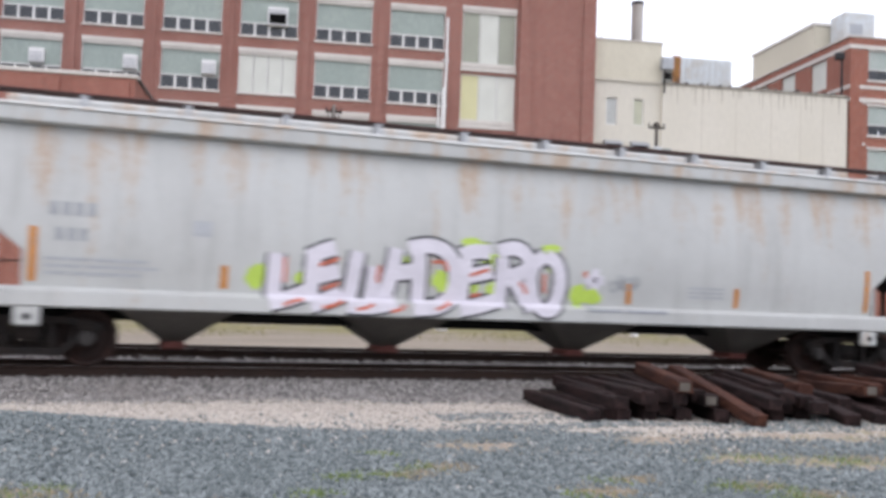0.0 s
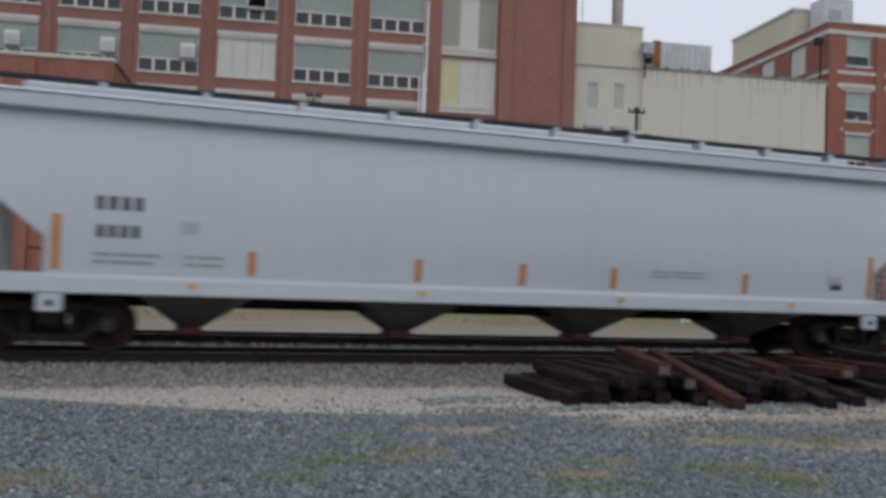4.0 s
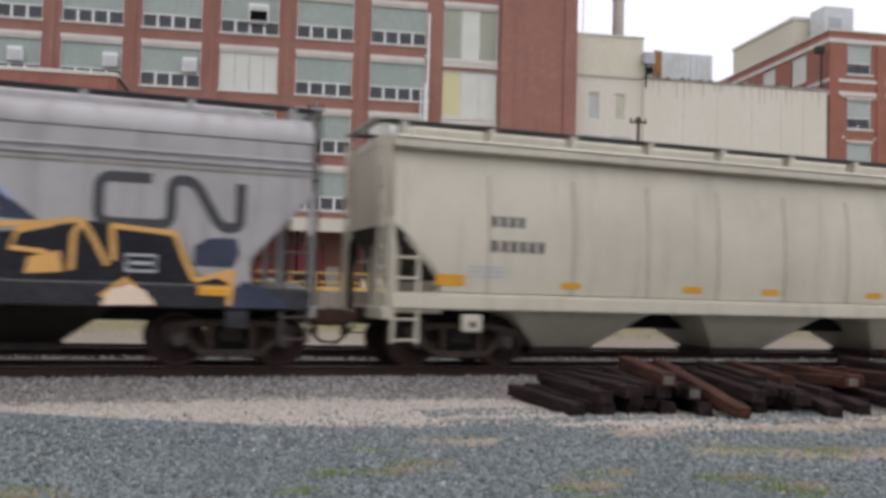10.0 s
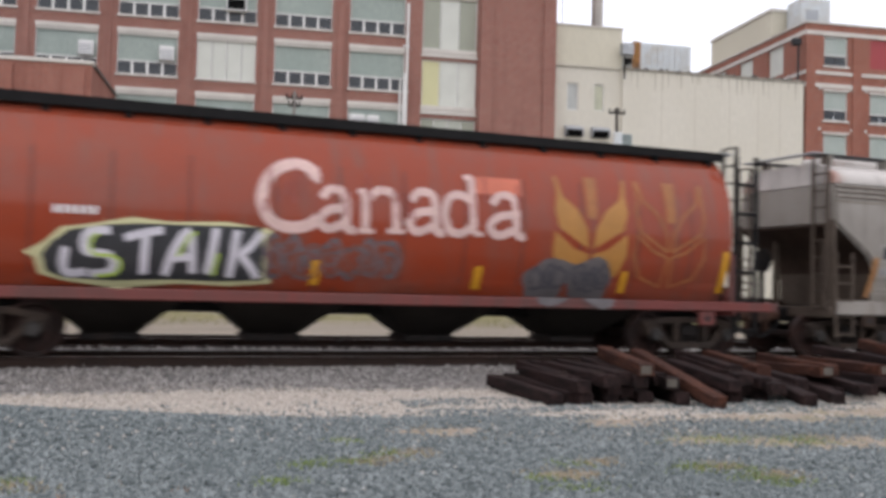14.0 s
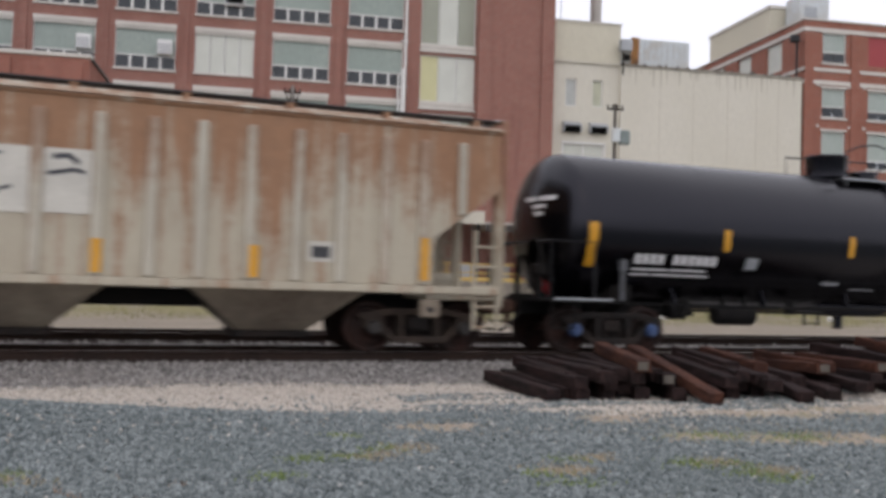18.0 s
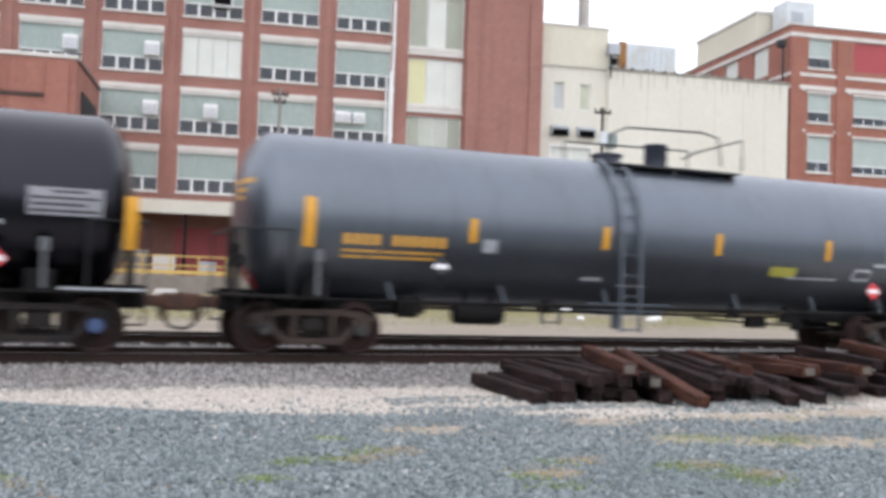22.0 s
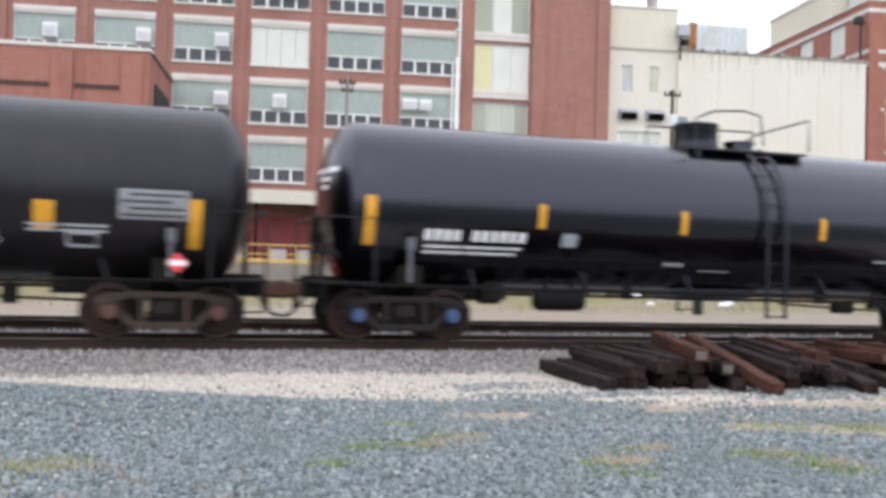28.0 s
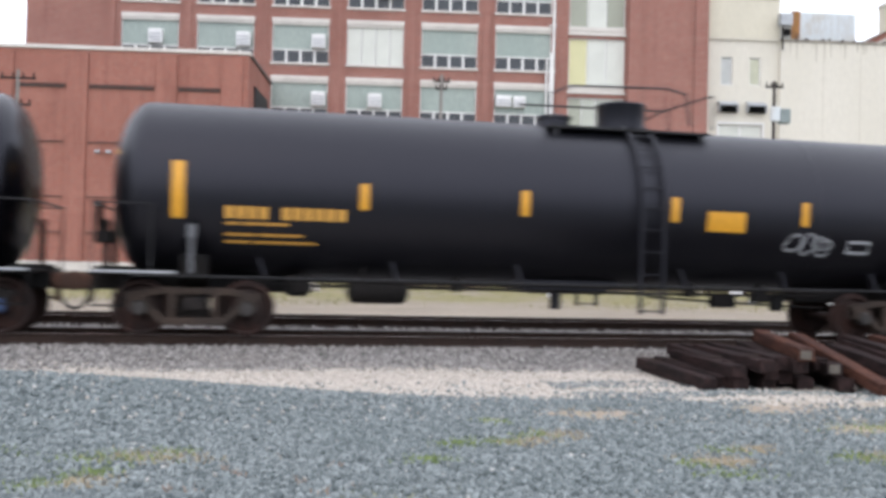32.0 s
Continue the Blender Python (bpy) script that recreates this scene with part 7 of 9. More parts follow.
SILVERTAG = (
    [(-4.24, 1.9), (-4.25, 1.55), (-4.26, 1.15)],
    [(-4.33, 1.08), (-4.01, 1.16), (-3.66, 1.3)],
    [(-3.61, 1.89), (-3.63, 1.53), (-3.63, 1.1)],
    [(-3.71, 1.85), (-3.48, 1.96), (-3.25, 2.04)],
    [(-3.63, 1.51), (-3.41, 1.58), (-3.17, 1.65)],
    [(-3.65, 1.06), (-3.4, 1.14), (-3.1, 1.27)],
    [(-2.86, 1.99), (-2.92, 1.56), (-2.98, 1.16)],
    [(-2.55, 1.75), (-2.57, 1.43), (-2.6, 1.14)],
    [(-2.18, 2.08), (-2.26, 1.59), (-2.36, 1.15)],
    [(-3.03, 1.08), (-2.61, 1.07), (-2.16, 1.16)],
    [(-2.18, 1.65), (-1.83, 1.71)],
    [(-1.77, 2.04), (-1.75, 1.61), (-1.75, 1.17)],
    [(-1.95, 2.09), (-1.59, 2.16), (-1.25, 2.05), (-1.09, 1.74), (-1.13, 1.34), (-1.39, 1.11), (-1.85, 1.06)],
)
SILVERTAG_2 = (
    [(-0.88, 1.97), (-0.93, 1.55), (-0.96, 1.15)],
    [(-1, 2.02), (-0.74, 2.1), (-0.44, 2.11)],
    [(-0.89, 1.65), (-0.62, 1.71), (-0.38, 1.77)],
    [(-1, 1.07), (-0.65, 1.14), (-0.3, 1.25)],
    [(-0.19, 2.02), (-0.2, 1.58), (-0.23, 1.12)],
    [(-0.28, 2.12), (0.04, 2.2), (0.29, 2.05), (0.26, 1.82), (-0.07, 1.68)],
    [(-0, 1.67), (0.18, 1.44), (0.39, 1.09)],
    [(0.64, 2.1), (0.42, 1.91), (0.38, 1.55), (0.5, 1.19), (0.71, 1.1), (0.89, 1.26), (0.96, 1.62), (0.88, 1.95), (0.65, 2.1)],
)
sprayed(c, SILVERTAG + SILVERTAG_2, 0.35, INK, 0.012, "black rim of silver block letters")
sprayed(c, SILVERTAG + SILVERTAG_2, 0.26, SILVER, 0.019, "silver block-letter graffiti")
REDSHADE = (
    [(-4.1, 1.04), (-3.92, 1.12), (-3.78, 1.15)],
    [(-3.44, 1.02), (-3.25, 1.07), (-3.1, 1.15)],
    [(-2.85, 1.01), (-2.71, 1.04), (-2.56, 1.11)],
    [(-2.25, 0.99), (-2.1, 1.03), (-2.01, 1.11)],
    [(-1.44, 1.05), (-1.28, 1.12), (-1.18, 1.19)],
    [(-3.52, 1.73), (-3.33, 1.8), (-3.18, 1.86)],
    [(-3.45, 1.33), (-3.26, 1.4), (-3.17, 1.45)],
    [(-1.52, 1.87), (-1.31, 1.88), (-1.23, 1.73)],
    [(-0.81, 1.67), (-0.62, 1.74), (-0.45, 1.79)],
    [(-0.76, 1.3), (-0.6, 1.36)],
    [(-4.09, 1.84), (-4.09, 1.6), (-4.09, 1.42)],
    [(0.15, 1.59), (0.25, 1.49), (0.29, 1.39)],
    [(0.65, 1.76), (0.63, 1.61), (0.67, 1.41)],
    [(1.45, 1.85), (1.48, 1.73)],
    [(-2.47, 1.77), (-2.49, 1.48)],
)
sprayed(c, REDSHADE, 0.06, CORAL, 0.027, "orange-red shading of graffiti")
marks(c, block(1.45, 1.85, 1.60, 1.78) + block(1.6, 1.75, 1.45, 1.9), SILVER, 0.016, "graffiti")
marks(c, [blob(1.6, 1.38, 0.2, 0.16, 3), blob(0.75, 2.22, 0.16, 0.1, 8), blob(-0.75, 2.24, 0.25, 0.1, 9), blob(-1.35, 1.55, 0.15, 0.2, 12), blob(-0.35, 1.45, 0.12, 0.15, 13)], LIME, 0.021, "graffiti", "lime green spray background")
marks(c, loops(2.0, 2.6, 1.5, 1.75, 4, 51, 0.03) + lines(1.5, 3.2, 1.1, 1, 0.1, 0.07), GREY, 0.012, "graffiti")
c = order(1, make_hopper, mat=NC_PALE, label="pale blue-grey four-bay covered hopper with a grey-green paint patch", **{**BAY4, "tc": 8.05, "xs": 8.08, "zl": 1.68, "zh": 2.42, "bays": (-6.2, -2.4, 1.4, 5.3)})
strips(c, (-7.97, 7.97), (-5.47, -2.82, -0.07, 2.46, 5.37), tz=(1.38, 2.26), sz=(1.37, 1.79))
marks(c, bars("XXXX", -7.86, 2.17, 0.23) + bars("XXXX", -7.86, 1.76, 0.22), INK)
marks(c, lines(-7.86, -6.38, 1.46, 2, 0.11, 0.05, 0.3) + lines(3.6, 4.7, 1.55, 3), GREY)
marks(c, block(-6.1, -2.14, 1.27, 2.30) + block(-5.48, -3.0, 1.0, 1.27), PATCHGREEN, 0.006, "paint_patch", "grey-green overpainted patch")
marks(c, block(-7.0, -6.75, 2.0, 2.25), SOFTGREY)
c = order(2, make_hopper, mat=NC_PALE, boardmat=GALV, staymat=GALV, label="clean pale grey four-bay covered hopper", **{**BAY4, "tc": 8.0, "bays": (-5.85, -1.95, 1.95, 5.83)})
strips(c, (-7.97, 7.97), (-5.0, -2.4, -0.03, 2.26, 5.14), sz=(1.36, 1.78), tz=(1.32, 2.22))
marks(c, bars("XXXX", -7.7, 2.13, 0.22) + bars("XXXX", -7.7, 1.74, 0.21), INK)
marks(c, lines(-7.7, -6.35, 1.5, 2, 0.12, 0.05, 0.2) + lines(3.55, 4.6, 1.6, 3), GREY)
marks(c, block(7.18, 7.55, 1.37, 1.62), INK)
marks(c, block(-5.85, -5.6, 1.85, 2.05), SOFTGREY)
c = order(3, make_hopper, mat=NC_BLUE, label="cool blue-grey four-bay covered hopper with orange strips", **BAY4)
strips(c, (-7.95, 8.02), (-4.93, -2.03, -0.02, 1.88, 4.87))
marks(c, bars("XXXX", -7.38, 2.22, 0.22) + bars("XXXX", -7.36, 1.79, 0.20), INK)
marks(c, lines(-7.4, -6.3, 1.5, 2, 0.12, 0.05, 0.2) + lines(-6.0, -5.4, 1.5, 2, 0.12, 0.05) + lines(2.7, 3.9, 1.6, 2), GREY)
marks(c, block(-6.1, -5.8, 1.9, 2.1) + block(6.9, 7.25, 1.5, 1.68), SOFTGREY)
marks(c, block(7.0, 7.28, 1.4, 1.55), INK)
for x in (-5.88, -2.0, 1.96, 5.9):
    marks(c, [blob(x, 1.06, 0.06, 0.05, 1, 10, 0)], YELLOW, 0.07)
c = order(4, make_hopper, mat=NC_BLUE2, label="light blue four-bay covered hopper with an orange sill strip", **BAY4)
strips(c, (), (-7.6, -4.4, -1.5, 1.5, 4.4, 7.6), sz=(1.02, 1.12), w=0.9)
marks(c, bars("XXXX", -7.3, 2.12, 0.22) + bars("XXXXXX", -7.35, 1.72, 0.2), INK)
marks(c, lines(-7.2, -5.8, 1.45, 3, 0.11, 0.05, 0.4), GREY)
c = order(5, make_hopper, mat=NC_DUSTY, label="dusty pale grey four-bay covered hopper with black outline graffiti", boardmat=BOARDBROWN, **{**BAY4, "tc": 8.1, "bays": (-5.96, -2.19, 1.77, 5.72)})
strips(c, (-7.95, 7.94), (-5.39, -2.85, 0.0, 2.71, 5.53), tz=(1.33, 2.17), sz=(1.38, 1.78))
marks(c, bars("XXXX", -7.3, 2.15, 0.2) + bars("XXX", -7.3, 1.8, 0.19), GREY)
marks(c, block(6.93, 7.26, 1.41, 1.61), INK)
ROUNDTAG = (
    [(-5.74, 1.85), (-5.93, 1.91), (-6.14, 1.86), (-6.32, 1.71), (-6.42, 1.49), (-6.41, 1.23), (-6.27, 1.07), (-6, 1.06), (-5.76, 1.14), (-5.62, 1.31), (-5.64, 1.48), (-5.78, 1.54), (-5.91, 1.48)],
    [(-6.26, 1.84), (-6.35, 1.84), (-6.43, 1.71), (-6.45, 1.6), (-6.38, 1.55), (-6.32, 1.66)],
    [(-6.12, 1.47), (-6.02, 1.41), (-6.09, 1.34)],
    [(-5.68, 1.79), (-5.58, 1.91), (-5.41, 1.92), (-5.31, 1.82)],
    [(-5.5, 1.29), (-5.42, 1.46), (-5.32, 1.61), (-5.18, 1.65), (-5.06, 1.51), (-5.08, 1.25), (-5.14, 1.1)],
    [(-5.35, 1.75), (-5.21, 1.86), (-5.05, 1.87), (-4.94, 1.71), (-4.95, 1.42), (-5.02, 1.22), (-5.07, 1.07), (-5.24, 1.1)],
    [(-4.96, 1.86), (-4.82, 1.94), (-4.65, 1.91), (-4.53, 1.76), (-4.47, 1.53), (-4.49, 1.29), (-4.59, 1.08), (-4.73, 1.03), (-4.85, 1.08)],
)
ROUNDTAG_2 = (
    [(-4.54, 1.9), (-4.37, 1.98), (-4.19, 1.97), (-4.07, 1.84), (-4.02, 1.69)],
    [(-4.34, 1.33), (-4.27, 1.53), (-4.07, 1.69), (-3.83, 1.7), (-3.68, 1.53), (-3.67, 1.32), (-3.78, 1.14), (-3.98, 0.99), (-4.19, 0.99), (-4.34, 1.12), (-4.37, 1.27)],
    [(-4.26, 1.36), (-4.15, 1.42), (-4.06, 1.39)],
    [(-3.9, 1.84), (-3.75, 1.85), (-3.67, 1.79), (-3.72, 1.7), (-3.84, 1.76)],
    [(-3.52, 1.26), (-3.38, 1.42), (-3.47, 1.59), (-3.29, 1.66), (-3.23, 1.42), (-3.11, 1.61), (-2.99, 1.67), (-2.92, 1.4), (-2.8, 1.43), (-2.71, 1.56), (-2.55, 1.55)],
    [(-3.52, 1.26), (-3.28, 1.36), (-2.98, 1.34), (-2.73, 1.3)],
)
BIKETAG = (
    [(-2.09, 1.64), (-2.21, 1.67), (-2.21, 1.52), (-2.08, 1.55)],
    [(-1.55, 1.88), (-1.8, 1.83), (-2.02, 1.65), (-2.14, 1.46), (-2.14, 1.24), (-1.97, 1.06), (-1.71, 1.04), (-1.46, 1.14), (-1.33, 1.29), (-1.34, 1.48), (-1.54, 1.54), (-1.69, 1.38)],
    [(-1.98, 1.31), (-1.82, 1.37), (-1.91, 1.4)],
    [(-1.61, 1.69), (-1.35, 1.86), (-1.26, 1.97), (-1.02, 1.87), (-0.88, 1.65), (-0.74, 1.56), (-0.62, 1.82), (-0.6, 1.57), (-0.41, 1.67), (-0.07, 1.73), (-0, 1.88)],
    [(-1.11, 1.49), (-1.07, 1.24), (-0.93, 1.21), (-0.8, 1.23)],
    [(-0.57, 1.48), (-0.5, 1.19), (-0.33, 1.16), (-0.4, 1.35)],
    [(-0, 1.78), (0.21, 1.56), (0.26, 1.34), (0.12, 1.05), (-0.12, 1.02), (-0.29, 1.13)],
    [(-1.39, 1.03), (-1.13, 1.11), (-0.93, 1), (-0.66, 1.05), (-0.39, 1)],
)
sprayed(c, ROUNDTAG + ROUNDTAG_2, 0.055, INK, 0.012, "black outline graffiti in round letters")
sprayed(c, BIKETAG, 0.055, INK, 0.012, "black outline graffiti in looped letters")
sprayed(c, [[(1.95 + (x - -2.21) * 1.174, z) for x, z in pts] for pts in BIKETAG], 0.055, INK, 0.012, "black outline graffiti in looped letters")

# three-bay grain cars
c = order(6, make_hopper, mat=BEIGE, truckmat=TRUCKBROWN, padmat=ENDBROWN, slopemat=UNDERBROWN, endmat=ENDBROWN, bandstyle="flutes", flutes=(3, 0.035, 0.125, 0.1), kind="flow", arc=0.75, hopmat=UNDERBROWN, roofmat=RUSTROOF, sillmat=BEIGE, ladmat=SEAMDIRT, ribmat=SEAMDIRT, rib=(0.035, 0.005), seams=(-6.26, -4.93, -3.27, -1.65, -0.05, 1.56, 3.23, 4.89, 6.29),
          label="dirty tan three-bay covered grain hopper with rusty roof edge", **{**BAY3, "zh": 3.16, "zl": 2.2, "xs": 7.1, "xe": 8.15, "tc": 7.0, "sill": (1.18, 1.30), "eave": 3.84, "hop": (1.75, 0.7, 0.34, 0.62), "board": 4.42})
marks(c, bars("XXXX", -6.1, 2.56, 0.2) + bars("XXXXXX", -6.17, 2.09, 0.2), INK)
marks(c, block(-1.8, -0.05, 2.34, 2.41), PINKINK)
marks(c, lines(-6.2, -5.2, 1.72, 2, 0.15, 0.04, 0.2) + lines(-1.5, -0.5, 1.55, 2, 0.1, 0.03, 0.3) + lines(5.0, 6.5, 2.12, 2, 0.07, 0.025, 0.9), STENCIL)
marks(c, block(4.2, 4.62, 1.6, 1.82), INK)
marks(c, ribbon([(-4.75, 2.32), (-4.75, 2.58), (-4.45, 2.58), (-4.45, 2.32), (-4.75, 2.32)], 0.03) + block(4.85, 5.3, 1.55, 1.62), WARMGREY)
strips(c, (), (-3.34, -1.23, 1.28, 3.23), sz=(1.2, 1.29), w=0.42, m=YELLOW)
strips(c, (-6.4, 6.3), (), tz=(1.2, 1.29), w=0.9, m=YELLOW)
c = order(7, make_hopper, mat=CN_GREY, roofmat=DUSTROOF, bandstyle="flutes", hopmat=UNDER, sillmat=SMOKE, flutes=(2, 0.03, 0.13, 0.34), truckmat=TRUCKBROWN, ladmat=GRIMESHADE, padmat=SMOKE, label="weathered grey grain hopper covered in dark block graffiti with orange outlines",
          **{**BAY3, "tc": 6.75, "xe": 7.95, "xs": 6.95, "zh": 2.9, "zl": 1.8, "sill": (0.98, 1.31), "eave": 3.82, "bays": (-4.75, -0.75, 3.4), "board": 4.5})
marks(c, emblem(4.55, 6.75, 2.25, 2.98, 0.17), INK, 0.010, "emblem", "black meander emblem")
PEAKS = (
    [(-5.46, 2.19), (-5.37, 2.3), (-5.21, 2.33), (-4.85, 2.39), (-4.61, 2.31), (-4.44, 2.22)],
    [(-4.25, 2.21), (-4.12, 2.33), (-3.99, 2.4), (-3.85, 2.33), (-3.71, 2.22)],
    [(-3.6, 2.22), (-3.4, 2.43), (-3.21, 2.6), (-2.98, 2.64), (-2.67, 2.62), (-2.51, 2.42), (-1.97, 2.2)],
    [(-1.79, 2.18), (-1.37, 2.39), (-1, 2.54), (-0.79, 2.82), (-0.67, 3.01), (-0.52, 3.12), (-0.26, 3.12), (0, 3.08), (0.34, 2.95), (0.68, 2.71), (0.9, 2.53), (0.96, 2.21), (-0.68, 2.16)],
)
PEAKS_2 = (
    [(0.89, 2.21), (1.02, 2.49), (1.23, 2.42), (1.44, 2.28)],
    [(2.39, 2.28), (2.6, 2.52), (2.85, 2.59), (3.1, 2.71), (3.33, 2.52), (3.71, 2.22)],
    [(6.04, 1.61), (6.03, 1.93), (6.27, 2.07), (6.7, 2.08), (6.77, 1.82), (6.65, 1.6)],
    [(6.53, 1.06), (6.84, 1.39), (7.46, 1.13), (7.59, 0.96), (6.6, 0.95)],
)
for i, peak in enumerate(PEAKS + PEAKS_2):
    marks(c, [peak], VIOLET, 0.008 + 0.0003 * i, "graffiti", "dark indigo mountain shape of graffiti")
PINKS = (
    [(-0.79, 2.7), (-0.67, 2.95), (-0.45, 2.95), (-0.57, 2.68)],
    [(-0.16, 3.07), (0, 3.02), (-0.02, 2.85), (-0.15, 2.86)],
    [(0.07, 3), (0.34, 2.92), (0.28, 2.72), (0.11, 2.79)],
    [(-0.52, 2.21), (-0.3, 2.39), (0.02, 2.36), (-0.1, 2.2)],
    [(0.09, 2.45), (0.32, 2.5), (0.39, 2.28), (0.16, 2.18)],
    [(-1.33, 2.23), (-1.19, 2.44), (-1.03, 2.47), (-1.12, 2.23)],
    [(-5.39, 2.21), (-5.29, 2.31), (-5.13, 2.31), (-5.18, 2.21)],
    [(-4.06, 2.28), (-3.96, 2.36), (-3.9, 2.26)],
    [(-3.08, 2.24), (-2.92, 2.34), (-2.83, 2.22)],
    [(0.96, 2.28), (1.05, 2.46), (1.19, 2.29)],
    [(2.64, 2.36), (2.92, 2.47), (3.15, 2.38), (2.86, 2.23)],
)
GLINTS = (
    [(-0.74, 2.21), (-0.59, 2.35), (-0.4, 2.42), (-0.49, 2.34), (-0.65, 2.2)],
    [(-0.38, 2.84), (-0.15, 2.89), (0.04, 2.85), (-0.12, 2.76)],
    [(0.25, 2.56), (0.38, 2.67), (0.43, 2.51), (0.32, 2.48)],
    [(-0.66, 2.61), (-0.47, 2.74), (-0.41, 2.65), (-0.59, 2.54)],
    [(-3.35, 2.4), (-3.21, 2.56), (-3.15, 2.47)],
    [(3.1, 2.65), (3.21, 2.68), (3.29, 2.52)],
)
RIMS = (
    [(-1, 2.54), (-0.79, 2.82), (-0.67, 3.01), (-0.52, 3.12), (-0.26, 3.12), (0, 3.08), (0.34, 2.95)],
    [(-3.4, 2.43), (-3.21, 2.6), (-2.98, 2.64)],
    [(-1.79, 2.18), (-1.37, 2.39), (-1, 2.54)],
    [(2.6, 2.52), (3.1, 2.71), (3.33, 2.52)],
    [(-2.87, 2.62), (-2.67, 2.62), (-2.51, 2.42)],
)
for i, patch in enumerate(PINKS):
    marks(c, [patch], MAGENTA, 0.0112 + 0.0001 * i, "graffiti", "pink patches of graffiti")
for i, patch in enumerate(GLINTS):
    marks(c, [patch], LILAC, 0.0126 + 0.0001 * i, "graffiti", "pale glints of graffiti")
sprayed(c, RIMS, 0.055, LILAC, 0.0134, "pale blue rim of graffiti")
TAG = [(-6.03, 2.12), (-4.35, 2.08), (-3.08, 2.09), (-1.76, 2.07), (-0.11, 2.12), (-0.07, 1.87), (0.2, 1.82), (1.64, 2.27), (1.95, 2.09), (2.1, 2.29), (2.92, 2.0), (3.7, 2.11), (4.43, 2.26), (5.81, 2.05), (6.11, 1.46), (6.65, 1.44)]
marks(c, [[(a[0], 1.315), (b[0], 1.315), b, a] for a, b in zip(TAG, TAG[1:])], NAVY, 0.014, "graffiti", "dark slate block letters")
marks(c, block(-0.16, 0.32, 1.315, 1.95), VIOLET, 0.0125, "graffiti", "dark indigo fill of graffiti")
ORANGELINES = (
    [(-5.77, 2.15), (-5, 2.16), (-4.2, 2.14), (-3.53, 2.15), (-2.74, 2.17), (-1.85, 2.17), (-0.87, 2.16), (-0.04, 2.17)],
    [(-4.25, 2.13), (-4.24, 1.81), (-4.22, 1.49)],
    [(-4.22, 1.49), (-4.89, 1.47)],
    [(-4.52, 1.46), (-4.48, 1.17)],
    [(-4.48, 1.16), (-4.87, 1.12)],
    [(-3.48, 2.15), (-3.49, 1.74)],
    [(-3.49, 1.74), (-3.9, 1.71)],
    [(-3.67, 1.7), (-3.67, 1.37)],
    [(-3.56, 1.31), (-3.53, 0.95)],
    [(-2.5, 2.12), (-2.53, 1.55), (-2.55, 0.97)],
    [(-2.53, 1.28), (-2.12, 1.3)],
    [(-1.6, 2), (-1.5, 1.71), (-1.37, 1.44), (-1.32, 0.98)],
    [(-0.04, 2.17), (-0.08, 1.88), (-0.13, 1.48)],
    [(-0.56, 1.42), (-0.52, 0.97)],
    [(-0.11, 1.44), (-0.18, 1.13)],
    [(0.39, 0.95), (0.61, 1.43), (0.83, 1.82), (1.03, 1.92), (1.31, 1.87), (1.28, 1.74)],
    [(0.31, 1.43), (0.27, 1.87)],
)
ORANGELINES_2 = (
    [(0.27, 1.87), (0.83, 2.08), (1.68, 2.36)],
    [(1.68, 2.36), (1.77, 1.5)],
    [(1.77, 1.5), (2, 1.87), (2.21, 2.34)],
    [(2.21, 2.34), (2.9, 2.08)],
    [(2.9, 2.08), (2.66, 1.49)],
    [(2.93, 2.16), (3.77, 2.16)],
    [(3.9, 2.18), (3.41, 2.06), (3.31, 1.8), (3.8, 1.75), (4.05, 1.47)],
    [(2.76, 2.11), (3.9, 2.21), (4.28, 2.28)],
    [(4.19, 1.48), (4.21, 2.04), (4.32, 2.25)],
    [(4.32, 2.28), (4.52, 1.95), (4.72, 1.57)],
    [(4.77, 2.2), (4.81, 1.65)],
    [(4.74, 2.2), (5.73, 2.12)],
    [(5.73, 2.12), (5.88, 1.74), (6.06, 1.37)],
    [(6.06, 1.37), (6.68, 1.55)],
    [(6.66, 1.55), (6.6, 0.98)],
    [(2.71, 2.08), (2.93, 1.74), (2.73, 1.43)],
    [(1.41, 0.93), (1.9, 1.26), (2.38, 0.95)],
    [(4.65, 1.08), (4.99, 1.37), (5.4, 1.01)],
)
for i, pts in enumerate(ORANGELINES + ORANGELINES_2):
    marks(c, ribbon(pts, 0.085), APRICOT, 0.019 + 0.0002 * i, "graffiti", "orange outlines of block graffiti")
ORANGEFILLS = (
    [(-3.09, 2.15), (-2.94, 2.16), (-3.05, 1.43), (-3.18, 1.42)],
    [(-1.91, 2.15), (-1.67, 2.16), (-1.6, 1.98), (-1.89, 1.6), (-2.16, 1.65), (-2.19, 1.76), (-1.94, 1.7), (-1.73, 1.94)],
    [(-1.43, 1.45), (-1.28, 1.46), (-1.29, 0.98), (-1.38, 0.98)],
    [(1.11, 1.55), (1.32, 1.36), (1.19, 1.29)],
    [(2.29, 1.65), (2.59, 1.43), (2.19, 1.41)],
    [(-4.9, 1.12), (-4.61, 1.13), (-4.66, 0.96), (-4.92, 0.98)],
    [(3.58, 1.66), (4.02, 1.78), (4.08, 1.45), (3.53, 1.41)],
    [(1.99, 1.71), (2.36, 1.52), (2, 1.41)],
    [(6.28, 1.48), (6.66, 1.52), (6.62, 1.33)],
)
marks(c, ORANGEFILLS, APRICOT, 0.0275, "graffiti", "orange fill of graffiti")
